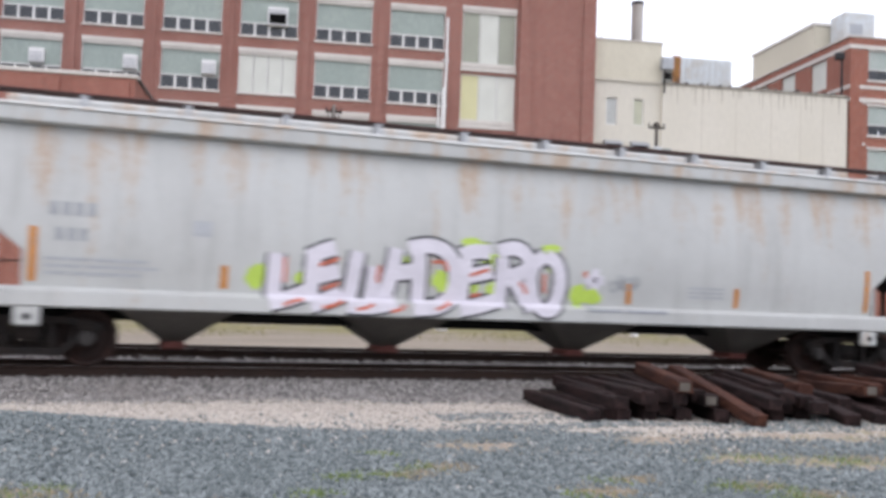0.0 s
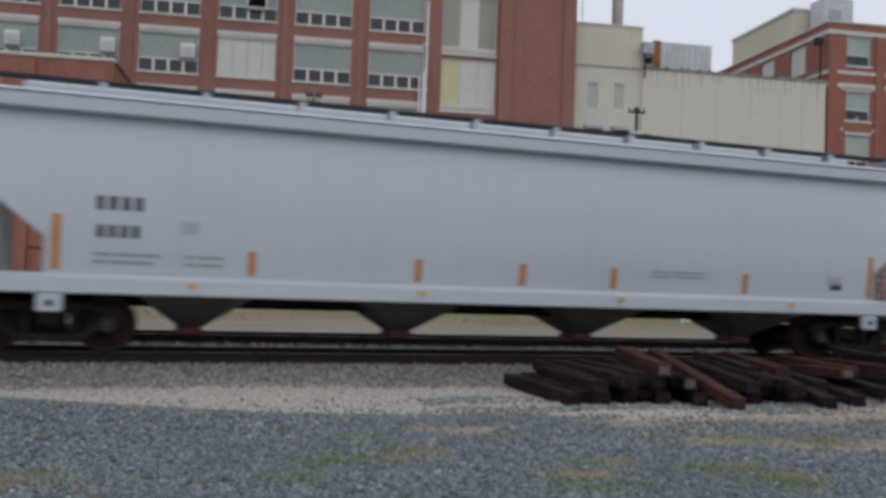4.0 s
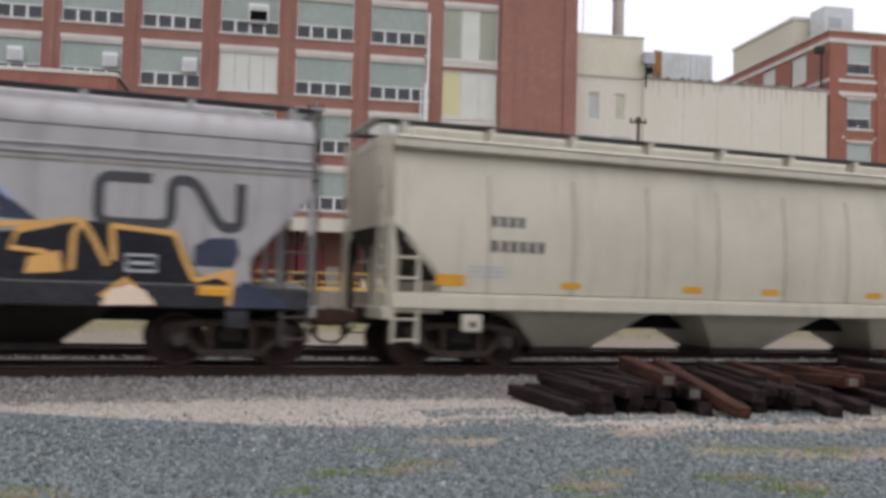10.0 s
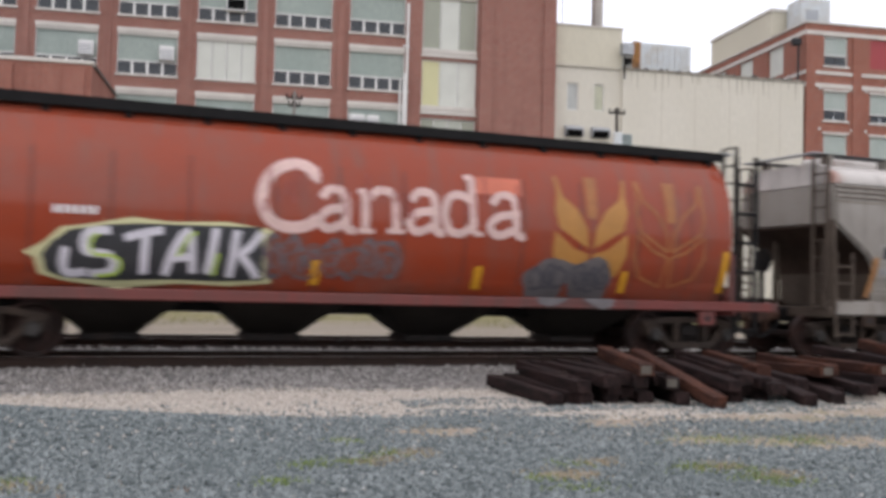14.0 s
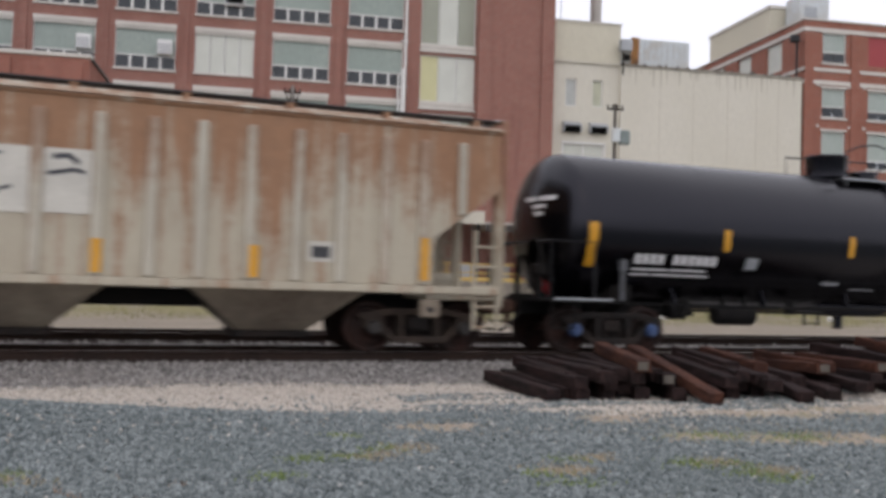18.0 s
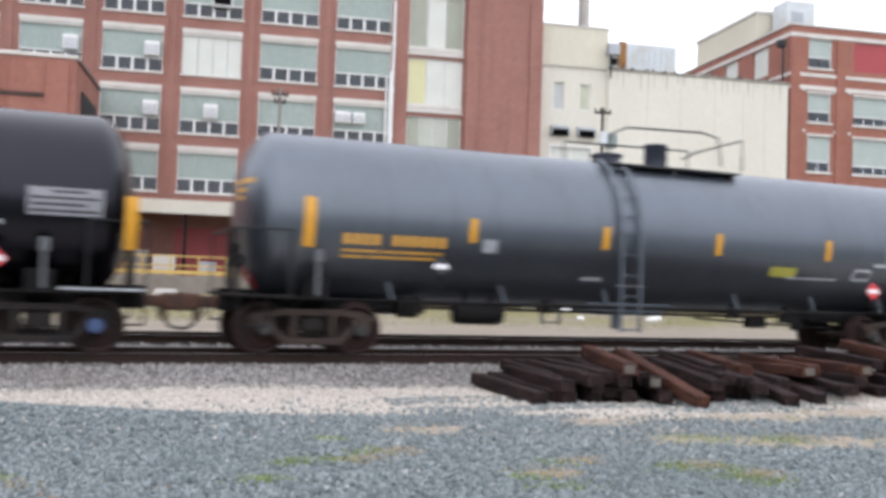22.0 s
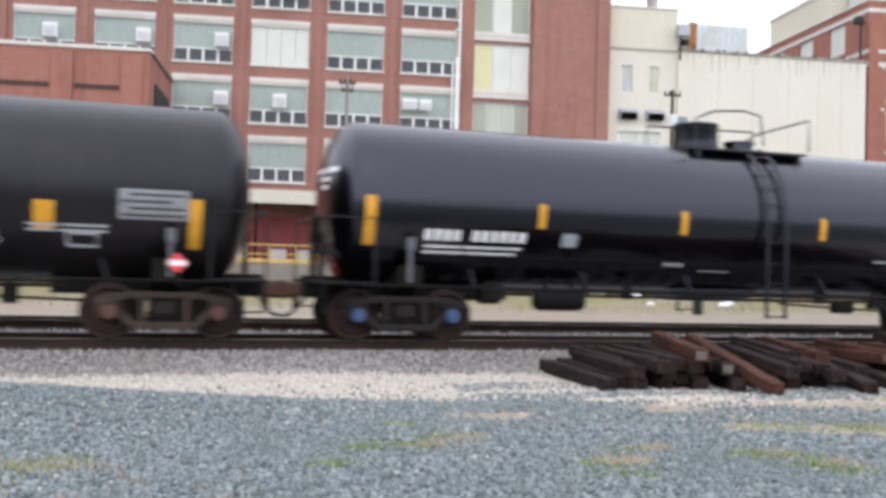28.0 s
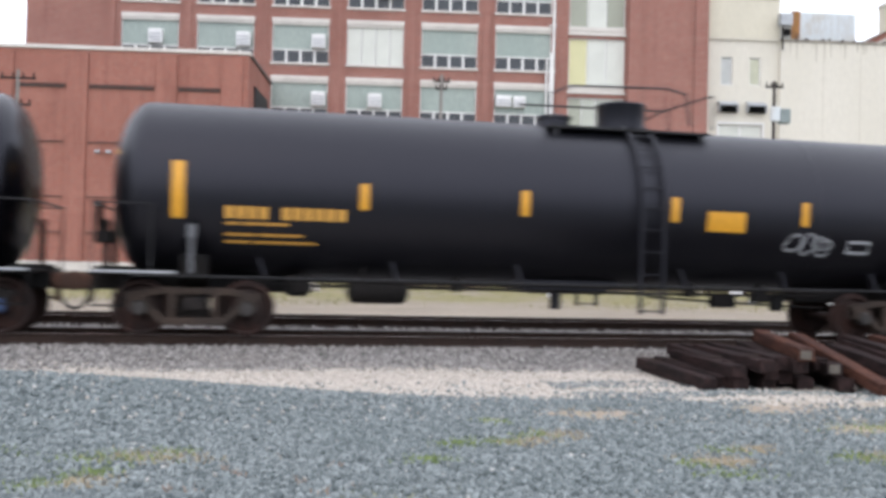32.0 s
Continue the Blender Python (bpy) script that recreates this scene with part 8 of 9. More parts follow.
PEACHFILLS = (
    [(-0.52, 1.38), (-0.11, 1.43), (-0.2, 1.14), (-0.5, 1.14)],
    [(1.44, 0.96), (1.57, 1.14), (1.85, 1.23), (2.09, 1.15), (2.2, 0.98)],
    [(-6.2, 2.06), (-5.95, 2.1), (-5.86, 1.6), (-6.02, 1.05), (-6.3, 1.05), (-6.24, 1.5)],
    [(4.65, 0.95), (4.76, 1.18), (5.05, 1.29), (5.3, 1.19), (5.46, 0.97)],
)
marks(c, [[(-6.91, 1.42), (-6.83, 1.99), (-6.55, 2.13), (-6.15, 2.19), (-5.8, 2.1), (-5.9, 1.0), (-7.05, 1.0)]], VIOLET, 0.0122, "graffiti", "dark indigo fill of graffiti")
sprayed(c, ([(-6.28, 2.12), (-6.22, 1.6), (-6.38, 1.08)], [(-5.82, 2.12), (-5.85, 1.6), (-5.92, 1.05)]), 0.07, APRICOT, 0.0265, "orange outline of graffiti")
marks(c, [blob(-6.6, 1.75, 0.12, 0.16, 4), blob(-6.75, 1.4, 0.08, 0.1, 6)], LILAC, 0.0128, "graffiti", "pale glints of graffiti")
marks(c, PEACHFILLS, PEACH, 0.0285, "graffiti", "pale peach fill of graffiti")
sprayed(c, ([(-6.2, 1.85), (-5.92, 2.0)], [(-6.24, 1.55), (-5.9, 1.75)], [(-6.26, 1.3), (-5.96, 1.42)]), 0.1, APRICOT, 0.0292, "orange bar of graffiti")
sprayed(c, ([(-6.1, 1.12), (-5.98, 1.3)],), 0.12, VIOLET, 0.0305, "dark indigo dab of graffiti")
strips(c, (), (-6.54, -3.93, -2.0, 0.33, 2.3, 6.35), sz=(1.14, 1.30), w=0.48, m=YELLOW, off=0.034)
marks(c, ribbon([(5.0, 1.5), (5.45, 1.5), (5.45, 1.75), (5.0, 1.75), (5.0, 1.5)], 0.04) + block(5.06, 5.4, 1.6, 1.65), SOFTGREY, 0.022)
marks(c, bars("XXXXXX", -5.75, 1.86, 0.19), GREY, 0.026)
c = order(8, make_hopper, mat=BEIGE2, truckmat=TRUCKBROWN, hopmat=BEIGE2, kind="curved", arc=0.5, ribmat=SEAMDIRT, rib=(0.03, 0.004), seams=(-6.2, -4.5, -2.9, -1.3, 0.3, 1.9, 3.5, 5.1, 6.7), band=0.22, label="warm beige three-bay covered hopper with plain sides",
          **{**BAY3, "xe": 8.0, "xs": 7.15, "zh": 2.55, "zl": 1.6, "tc": 6.5, "sill": (1.05, 1.32), "eave": 4.1, "bays": (-4.2, -0.1, 4.1)})
marks(c, bars("XXXX", -6.15, 2.5, 0.2) + bars("XXXXXX", -6.15, 2.05, 0.21), INK)
marks(c, lines(-6.6, -5.9, 1.75, 3) + lines(5.6, 6.4, 1.75, 3), SOFTGREY)
strips(c, (), (-4.53, -1.88, -0.03, 2.6), sz=(1.42, 1.54), w=0.42, m=YELLOW)
strips(c, (-6.93, 6.66), (), tz=(1.42, 1.62), w=0.55, m=YELLOW)
c = order(9, make_hopper, mat=CN_BLUE, ribmat=SEAMBLUE, rib=(0.035, 0.006), truckmat=TRUCKBROWN, hopmat=CN_BLUE, band=0.26, seams=(-6.1, -4.65, -3.2, -1.75, -0.3, 1.15, 2.6, 4.05, 5.5), label="pale blue three-bay covered hopper with a red meander emblem", **{**BAY3, "xe": 7.62, "xs": 6.42, "zh": 2.55, "zl": 1.76, "tc": 6.4, "sill": (1.08, 1.22), "bays": (-4.05, -0.1, 3.95)})
marks(c, emblem(-0.84, 0.93, 2.24, 2.83, 0.14), REDINK, 0.016, "emblem", "red meander emblem")
marks(c, bars("XX", -6.1, 2.64, 0.2, 0.7) + bars("XXXXXX", -6.1, 2.18, 0.19, 0.7), INK, 0.016)
marks(c, lines(-6.1, -5.0, 1.62, 2, 0.15) + lines(-4.7, -4.1, 1.62, 2, 0.15), GREY, 0.016)
marks(c, bars("XXX XX XX", -0.65, 1.42, 0.11), INK, 0.016)
marks(c, lines(4.7, 5.3, 1.8, 3, 0.1), GREY, 0.016)
strips(c, (-6.0, 5.8), (-3.71, -1.12, 0.92, 3.49), sz=(1.10, 1.20), tz=(1.10, 1.20), w=0.42, m=ORANGE)
strips(c, (-6.3, 6.1), (), tz=(1.10, 1.20), w=0.5, m=ORANGE)
marks(c, block(5.98, 6.12, 1.5, 1.62), WHITE, 0.02)
marks(c, block(5.98, 6.12, 1.64, 1.7), REDINK, 0.02)
c = order(10, make_hopper, mat=BEIGE3, truckmat=TRUCKBROWN, padmat=ENDBROWN, slopemat=UNDERBROWN, endmat=ENDBROWN, ladmat=ENDBROWN, bandstyle="flutes", flutes=(3, 0.028, 0.13, 0.24), kind="flow", arc=0.28, hopmat=UNDERBROWN, roofmat=RUSTROOF2, sillmat=BEIGE3, ribmat=SEAMDIRT, rib=(0.05, 0.005), seams=(-7.2, -5.65, -4.07, -2.46, -0.85, 0.78, 2.47, 4.11, 5.69), label="stained beige three-bay grain hopper with black and white graffiti", **{**BAY3, "xe": 8.2, "xs": 7.1, "tc": 7.0, "sill": (1.18, 1.28), "eave": 3.82, "bays": (-4.7, -0.5, 3.8), "hop": (1.6, 0.7, 0.34, 0.6), "board": 4.42})
marks(c, block(-6.4, -5.5, 2.1, 2.72), GREY, 0.014, "paint_patch")
marks(c, bars("XXXX", -6.3, 2.45, 0.19) + bars("XXXXX", -6.3, 2.17, 0.17), INK, 0.018)
BUBBLES = (
    [(-4.88, 1.96), (-4.53, 2.05), (-4.46, 1.67), (-4.61, 1.49), (-4.85, 1.59)],
    [(-4.41, 2.04), (-4.25, 2.12), (-4.2, 1.76), (-4.37, 1.68)],
    [(-4.04, 2.13), (-3.87, 2.19), (-3.74, 2.07), (-3.78, 1.85), (-4, 1.81)],
    [(-3.85, 1.79), (-3.57, 1.91), (-3.53, 1.75), (-3.78, 1.66)],
    [(-3.42, 2.08), (-3.15, 2.13), (-2.85, 2), (-2.47, 1.94), (-2.46, 1.68), (-2.83, 1.7), (-3.17, 1.77), (-3.39, 1.86)],
    [(-2.32, 2.06), (-2.1, 2.12), (-2.01, 1.88), (-2.04, 1.69), (-2.31, 1.66)],
    [(-1.82, 2), (-1.47, 2.02), (-1.16, 2.16), (-1.11, 1.88), (-1.22, 1.68), (-1.46, 1.56), (-1.73, 1.66)],
    [(-0.84, 2.09), (-0.63, 2.16), (-0.52, 2.02), (-0.62, 1.82), (-0.83, 1.87)],
)
BUBBLES_2 = (
    [(-4.61, 1.49), (-4.51, 1.6), (-4.46, 1.28), (-4.58, 1.24)],
    [(-4.37, 1.57), (-4.13, 1.69), (-3.85, 1.59), (-3.8, 1.33), (-4.39, 1.24)],
    [(-3.63, 1.67), (-3.39, 1.77), (-3.24, 1.61), (-3.34, 1.42), (-3.59, 1.45)],
    [(-3.12, 1.54), (-2.91, 1.66), (-2.64, 1.56), (-2.56, 1.3), (-3.15, 1.28)],
    [(-2.53, 1.49), (-2.27, 1.57), (-2.03, 1.39), (-2.07, 1.27), (-2.51, 1.26)],
    [(-2.04, 1.58), (-1.77, 1.66), (-1.65, 1.44), (-1.76, 1.27), (-2.01, 1.28)],
    [(-1.3, 1.56), (-0.98, 1.73), (-0.86, 1.54), (-0.88, 1.35), (-1.21, 1.34)],
    [(-1.61, 1.45), (-1.42, 1.52), (-1.29, 1.37), (-1.53, 1.33)],
)
for i, shape in enumerate(BUBBLES + BUBBLES_2):
    soft = spline(shape + shape[:1], 3)[:-1]
    marks(c, [swollen(soft, 0.075)], WHITE, 0.014 + 0.0002 * i, "graffiti", "white outline of bubble graffiti")
    marks(c, [swollen(soft, 0.025)], SLATE, 0.019 + 0.0002 * i, "graffiti", "black bubble graffiti")
GREYTAG = (
    [(3.39, 1.95), (3.2, 2.03), (3.03, 1.88), (3.11, 1.67), (3.32, 1.69), (3.39, 1.89)],
    [(3.45, 1.77), (3.37, 2.27), (3.64, 1.86), (3.82, 2.29), (3.93, 1.87)],
    [(4.21, 2.31), (4.12, 2), (4.27, 1.84), (4.47, 2.06), (4.31, 2.27), (4.18, 2.29)],
    [(4.56, 2.32), (4.62, 1.94)],
    [(4.77, 1.9), (4.81, 2.34), (5.02, 2.08)],
    [(5.12, 2.13), (5.27, 2.36), (5.46, 2.32), (5.49, 2.06), (5.33, 1.92)],
    [(3.12, 1.46), (3.26, 1.72), (3.5, 1.68), (3.4, 1.47), (3.17, 1.42)],
    [(3.64, 1.77), (3.6, 1.39), (3.89, 1.48), (3.74, 1.69)],
    [(4.08, 1.74), (3.99, 1.36)],
    [(4.13, 1.7), (4.38, 1.54), (4.28, 1.36)],
    [(4.57, 1.8), (4.53, 1.41), (4.83, 1.47)],
    [(4.93, 1.73), (5.18, 1.65), (5.11, 1.43)],
)
sprayed(c, GREYTAG, 0.055, STENCIL, 0.015, "dark grey outline tag")
sprayed(c, ([(2.05, 1.55), (2.18, 1.64), (2.15, 1.35), (2.32, 1.56), (2.42, 1.36)], [(2.42, 1.56), (2.55, 1.63), (2.54, 1.36)], [(2.65, 1.59), (2.76, 1.49), (2.7, 1.34)]), 0.05, BLUEMID, 0.015, "small blue tag")
sprayed(c, ([(0.85, 1.56), (1.07, 1.64), (1.38, 1.6), (1.42, 1.52)], [(0.9, 1.5), (1.2, 1.54)]), 0.04, GREY, 0.015, "small grey tag")
marks(c, block(5.24, 5.54, 1.67, 1.89), INK, 0.02, "label_plate")
marks(c, block(-0.6, 0.9, 2.0, 2.06), PINKINK, 0.014)
marks(c, lines(-0.5, 0.5, 1.7, 3, 0.14) + lines(6.0, 7.4, 2.55, 1), GREY, 0.014)
strips(c, (), (-6.31, -3.5, -1.43, 3.28, 6.09), sz=(1.12, 1.22), w=0.5, m=YELLOW)
strips(c, (-6.5, 5.8), (), tz=(1.12, 1.22), w=0.4, m=YELLOW)

# red cylindrical grain car
c = order(11, make_hopper, mat=RED, kind="round", ribmat=SEAMRED, rib=(0.03, 0.004), seams=(-5.83, -4.65, -3.45, -2.05, -0.94, 0.22, 1.4, 2.55, 3.75, 5.02, 6.24), hopmat=UNDER, sillmat=REDDIRTY, boardmat=MATTEBLACK, staymat=MATTEBLACK, padmat=REDDIRTY, ladmat=MATTEBLACK, endmat=REDDIRTY, truckmat=TRUCKBROWN, label="oxide red cylindrical grain hopper with pale lettering and wheat emblem",
          **{**BAY3, "xe": 7.25, "xs": 7.2, "zh": 2.0, "zl": 1.5, "tc": 6.6, "sill": (0.95, 1.12), "sillx": 8.3, "eave": 3.95, "top": 4.1, "bays": (-4.55, -1.8, 1.15, 4.2), "hop": (1.15, 0.45, 0.38, 0.45), "board": 4.21, "stays": 12, "hoptop": 1.02})
# the word Canada, in serif letters drawn stroke by stroke
BIGC = (
    [(-1.36, 3.02), (-1.5, 3.21), (-1.78, 3.25), (-2.09, 3.1), (-2.26, 2.82), (-2.28, 2.54), (-2.12, 2.26), (-1.78, 2.16), (-1.47, 2.23), (-1.32, 2.36)],
)
STEMS = (
    [(-1.26, 2.69), (-1.15, 2.84), (-0.97, 2.85), (-0.85, 2.71), (-0.83, 2.28), (-0.77, 2.17), (-0.67, 2.17)],
    [(-0.84, 2.53), (-1.13, 2.5), (-1.29, 2.32), (-1.16, 2.17), (-0.88, 2.27)],
    [(-0.51, 2.86), (-0.49, 2.51), (-0.49, 2.17)],
    [(-0.47, 2.69), (-0.26, 2.88), (-0.01, 2.84), (0.06, 2.63), (0.07, 2.18)],
    [(0.34, 2.73), (0.47, 2.89), (0.67, 2.9), (0.78, 2.76), (0.81, 2.3), (0.88, 2.19), (0.98, 2.2)],
)
STEMS_2 = (
    [(0.8, 2.57), (0.48, 2.53), (0.31, 2.35), (0.46, 2.19), (0.75, 2.3)],
    [(1.46, 2.81), (1.26, 2.9), (1.05, 2.81), (0.98, 2.52), (1.09, 2.24), (1.31, 2.2), (1.48, 2.32)],
    [(1.5, 3.24), (1.52, 2.72), (1.54, 2.21)],
    [(1.9, 2.75), (2.03, 2.91), (2.25, 2.93), (2.37, 2.78), (2.4, 2.31), (2.47, 2.19), (2.58, 2.2)],
    [(2.39, 2.58), (2.05, 2.54), (1.86, 2.36), (2.02, 2.19), (2.34, 2.3)],
)
SERIFS = (
    [(-1.37, 3.22), (-1.34, 2.94)],
    [(-0.63, 2.16), (-0.33, 2.16)],
    [(-0.1, 2.18), (0.23, 2.18)],
    [(-0.64, 2.84), (-0.49, 2.86)],
    [(1.35, 3.22), (1.51, 3.25)],
    [(1.54, 2.2), (1.74, 2.2)],
)
sprayed(c, BIGC, 0.2, ROSE, 0.009, "faded pinkish white lettering", "lettering")
sprayed(c, STEMS + STEMS_2, 0.15, ROSE, 0.009, "faded pinkish white lettering", "lettering")
sprayed(c, SERIFS, 0.09, ROSE, 0.0135, "faded pinkish white lettering", "lettering")
marks(c, block(1.61, 2.51, 2.94, 3.26), CORAL, 0.008)
part("walkway_fascia", Geo().box(-7.3, 7.3, -1.17, -1.12, 4.02, 4.2), MATTEBLACK, c["car"], "black edge of the roof walkway", smooth=False)
UPPER = [(0.05, 2.02), (0.7, 2.4), (0.79, 2.75), (0.74, 3.05), (0.77, 3.38), (0.72, 3.38), (0.62, 3.0), (0.3, 2.75), (0.09, 2.4)]
LOWER = [(0.04, 1.92), (0.36, 2.02), (0.79, 2.34), (0.81, 1.92), (0.62, 1.52), (0.1, 1.34)]
for xc, m in ((3.98, WHEATC), (5.75, WHEATDIM)):
    for q in (-1, 1):
        for leaf in (UPPER, LOWER):
            shape = [(xc + q * x, z) for x, z in leaf]
            marks(c, [shape] if xc < 5 else ribbon(shape + shape[:1], 0.055), m, 0.010, "emblem", "golden wheat emblem" if xc < 5 else "golden wheat outline")
    marks(c, [[(xc - 0.11, 2.6), (xc + 0.11, 2.6), (xc + 0.13, 3.4), (xc - 0.13, 3.4)]], WHEATDIM, 0.010, "emblem", "golden wheat emblem")
rr = random.Random(77)
for k in range(26):
    x, z, w = rr.uniform(-2.3, 2.5), rr.uniform(2.35, 2.8), rr.uniform(0.018, 0.05)
    marks(c, block(x, x + w, z, z + rr.uniform(0.2, 0.5)), REDFLAT, 0.0125, "paint_wear", "red worn through the lettering")
marks(c, bars("XX", -6.75, 2.2, 0.17) + bars("XXXXXX", -5.5, 2.22, 0.13), WHITE, 0.010)
marks(c, [[(-5.92, 1.6), (-5.62, 1.77), (-5.37, 2.01), (-5.02, 2.06), (-4.32, 2.21), (-3.76, 2.16), (-2.84, 2.2), (-2.1, 2.11), (-2.14, 1.7), (-2.04, 1.21), (-2.72, 1.15), (-3.56, 1.17), (-4.52, 1.07), (-5.3, 1.17), (-5.68, 1.27), (-5.76, 1.53)]], STRAW, 0.009, "graffiti", "pale yellow halo of graffiti")
marks(c, [[(-5.65, 1.58), (-5.51, 1.77), (-5.25, 1.97), (-4.71, 2.07), (-4.24, 2.11), (-3.42, 2.12), (-2.28, 2.14), (-2.22, 1.7), (-2.19, 1.25), (-2.9, 1.22), (-3.73, 1.23), (-4.6, 1.19), (-5.3, 1.22), (-5.57, 1.31)]], INK, 0.012, "graffiti", "black ground of graffiti")
CHROMETAG = (
    [(-5.3, 1.7), (-5.33, 1.47), (-5.27, 1.3), (-4.98, 1.32)],
    [(-4.65, 1.98), (-4.93, 1.96), (-5.03, 1.84), (-4.99, 1.64), (-4.7, 1.61), (-4.58, 1.5), (-4.65, 1.33), (-4.94, 1.29)],
    [(-4.43, 1.87), (-4.15, 1.96), (-3.85, 2.02)],
    [(-4.11, 1.93), (-4.12, 1.63), (-4.12, 1.3)],
    [(-3.79, 1.29), (-3.7, 1.64), (-3.54, 1.95), (-3.42, 2.04)],
    [(-3.41, 2.01), (-3.38, 1.66), (-3.35, 1.34)],
    [(-3.67, 1.58), (-3.41, 1.61)],
    [(-3.01, 2.09), (-3.06, 1.71), (-3.12, 1.34)],
    [(-2.67, 2.07), (-2.71, 1.68), (-2.75, 1.29)],
    [(-2.27, 2.05), (-2.44, 1.81), (-2.57, 1.68), (-2.43, 1.49), (-2.28, 1.29)],
)
sprayed(c, CHROMETAG, 0.13, SILVER, 0.016, "silver graffiti letters on black")
sprayed(c, [[(x + 0.1, z - 0.03) for x, z in pts[1:]] for pts in CHROMETAG[1:9:3]], 0.05, LIME, 0.022, "lime edge of graffiti letters")
marks(c, loops(-2.2, -0.9, 1.3, 2.0, 4, 21, 0.09) + loops(-0.9, 0.15, 1.3, 2.02, 3, 22, 0.1), WASHBLUE, 0.011, "graffiti", "washed-out grey-blue graffiti")
marks(c, loops(-2.1, 0.1, 1.35, 1.9, 5, 25, 0.05), WASHRED, 0.013, "graffiti", "washed-out reddish graffiti")
marks(c, [blob(3.15, 1.4, 0.52, 0.42, 23), blob(4.05, 1.4, 0.55, 0.42, 24)], WASHGREY, 0.014, "graffiti", "grey sprayed blot")
marks(c, loops(2.8, 3.5, 1.2, 1.7, 3, 26, 0.05) + loops(3.7, 4.45, 1.2, 1.7, 3, 27, 0.05), INKWASH, 0.017, "graffiti", "dark scribble in a grey blot")
strips(c, (-6.66, 7.09), (-1.3, 1.72, 4.8), tz=(1.25, 2.08), sz=(1.2, 1.62), w=0.16, m=YELLOW)

c = order(12, make_hopper, mat=NDYX, truckmat=TRUCKBROWN, padmat=UNDERBROWN, hopmat=UNDER, slopemat=UNDERBROWN, endmat=ENDBROWN, ladmat=ENDBROWN, sillmat=NDYX, roofmat=REDROOF, flutemat=FLUTEBROWN, bandstyle="flutes", flutes=(3, 0.022, 0.11, 0.1), kind="flow", arc=0.35, ribmat=SEAMDIRT, rib=(0.04, 0.005), seams=(-6.0, -4.3, -2.6, -0.9, 0.9, 2.6, 4.3, 6.0), label="sooty grey covered hopper with a large teal graffiti piece", **{**BAY3, "xe": 7.6, "xs": 6.5, "zh": 2.85, "zl": 2.05, "tc": 6.7, "sill": (0.92, 1.2), "eave": 3.76, "board": 4.42, "bays": (-5.3, -2.0, 1.6, 5.0), "hop": (1.2, 0.5, 0.38, 0.5)})
marks(c, block(-6.38, -5.12, 2.02, 2.4), WARMPATCH, 0.014, "paint_patch", "grey-white number patch")
marks(c, bars("XXXX", -6.3, 2.08, 0.26, 0.85, 0.3), INK, 0.018)
marks(c, block(-6.38, -5.15, 1.68, 1.92), WARMGREY, 0.014, "paint_patch")
marks(c, bars("XXXXXX", -6.32, 1.71, 0.17, 0.85, 0.3), STENCIL, 0.018)
marks(c, lines(-6.4, -5.7, 1.42, 2, 0.1, 0.04), WARMGREY, 0.016)
marks(c, [blob(1.6, 1.7, 0.35, 0.4, 96), blob(2.0, 1.4, 0.3, 0.3, 97)], PATCHW, 0.013, "graffiti", "white sprayed blot")
for x, z, rx, rz in ((-4.25, 2.55, 0.2, 0.2), (-3.5, 2.6, 0.16, 0.14), (-2.45, 2.56, 0.15, 0.13), (-1.3, 2.62, 0.18, 0.16)):
    marks(c, [blob(x, z, rx, rz, int(90 - 10 * x))], PEACHDIM, 0.0125, "graffiti", "faint peach spray haze")
CLOUDS = (
    [(-4.14, 2.1), (-3.97, 2.45), (-3.77, 2.35), (-3.54, 2.44), (-3.4, 2.23), (-3.56, 2.0)],
    [(-2.8, 2.08), (-2.64, 2.41), (-2.44, 2.39), (-2.45, 2.0)],
    [(-1.63, 2.1), (-1.52, 2.37), (-1.29, 2.45), (-1.11, 2.23), (-1.23, 2.0)],
    [(-0.64, 1.93), (-0.53, 2.28), (-0.31, 2.22), (-0.2, 1.94)],
    [(-5.37, 1.49), (-5.18, 1.74), (-4.95, 1.83), (-4.7, 1.99), (-4.39, 1.9), (-4.29, 1.69), (-4.59, 1.38), (-4.89, 1.12), (-5.04, 0.92), (-5.3, 0.9), (-5.42, 0.99), (-5.2, 1.1), (-5.34, 1.28)],
    [(-0.1, 1.5), (0.2, 1.9), (0.55, 1.62), (0.4, 1.3), (0.72, 1.05), (0.3, 0.82), (-0.1, 0.95)],
)
for i, cloud in enumerate(CLOUDS):
    marks(c, [cloud], LIME, 0.013 + 0.0002 * i, "graffiti", "lime green cloud of graffiti")
TEALS = (
    [(-4.4, 2.11), (-3.24, 2.28), (-2.53, 2.05), (-2.58, 1.87), (-3.18, 1.89), (-3.33, 1.24), (-3.76, 1.19), (-3.77, 1.83), (-4.29, 1.77)],
    [(-4.89, 1.16), (-4.59, 1.64), (-4.29, 1.69), (-4.28, 1.39), (-4.49, 1.26), (-4.27, 0.92), (-4.88, 0.8)],
    [(-3.18, 1.76), (-2.69, 1.82), (-2.63, 1.52), (-2.96, 1.33), (-2.57, 1.21), (-2.29, 0.91), (-3.54, 0.89), (-3.33, 1.2)],
)
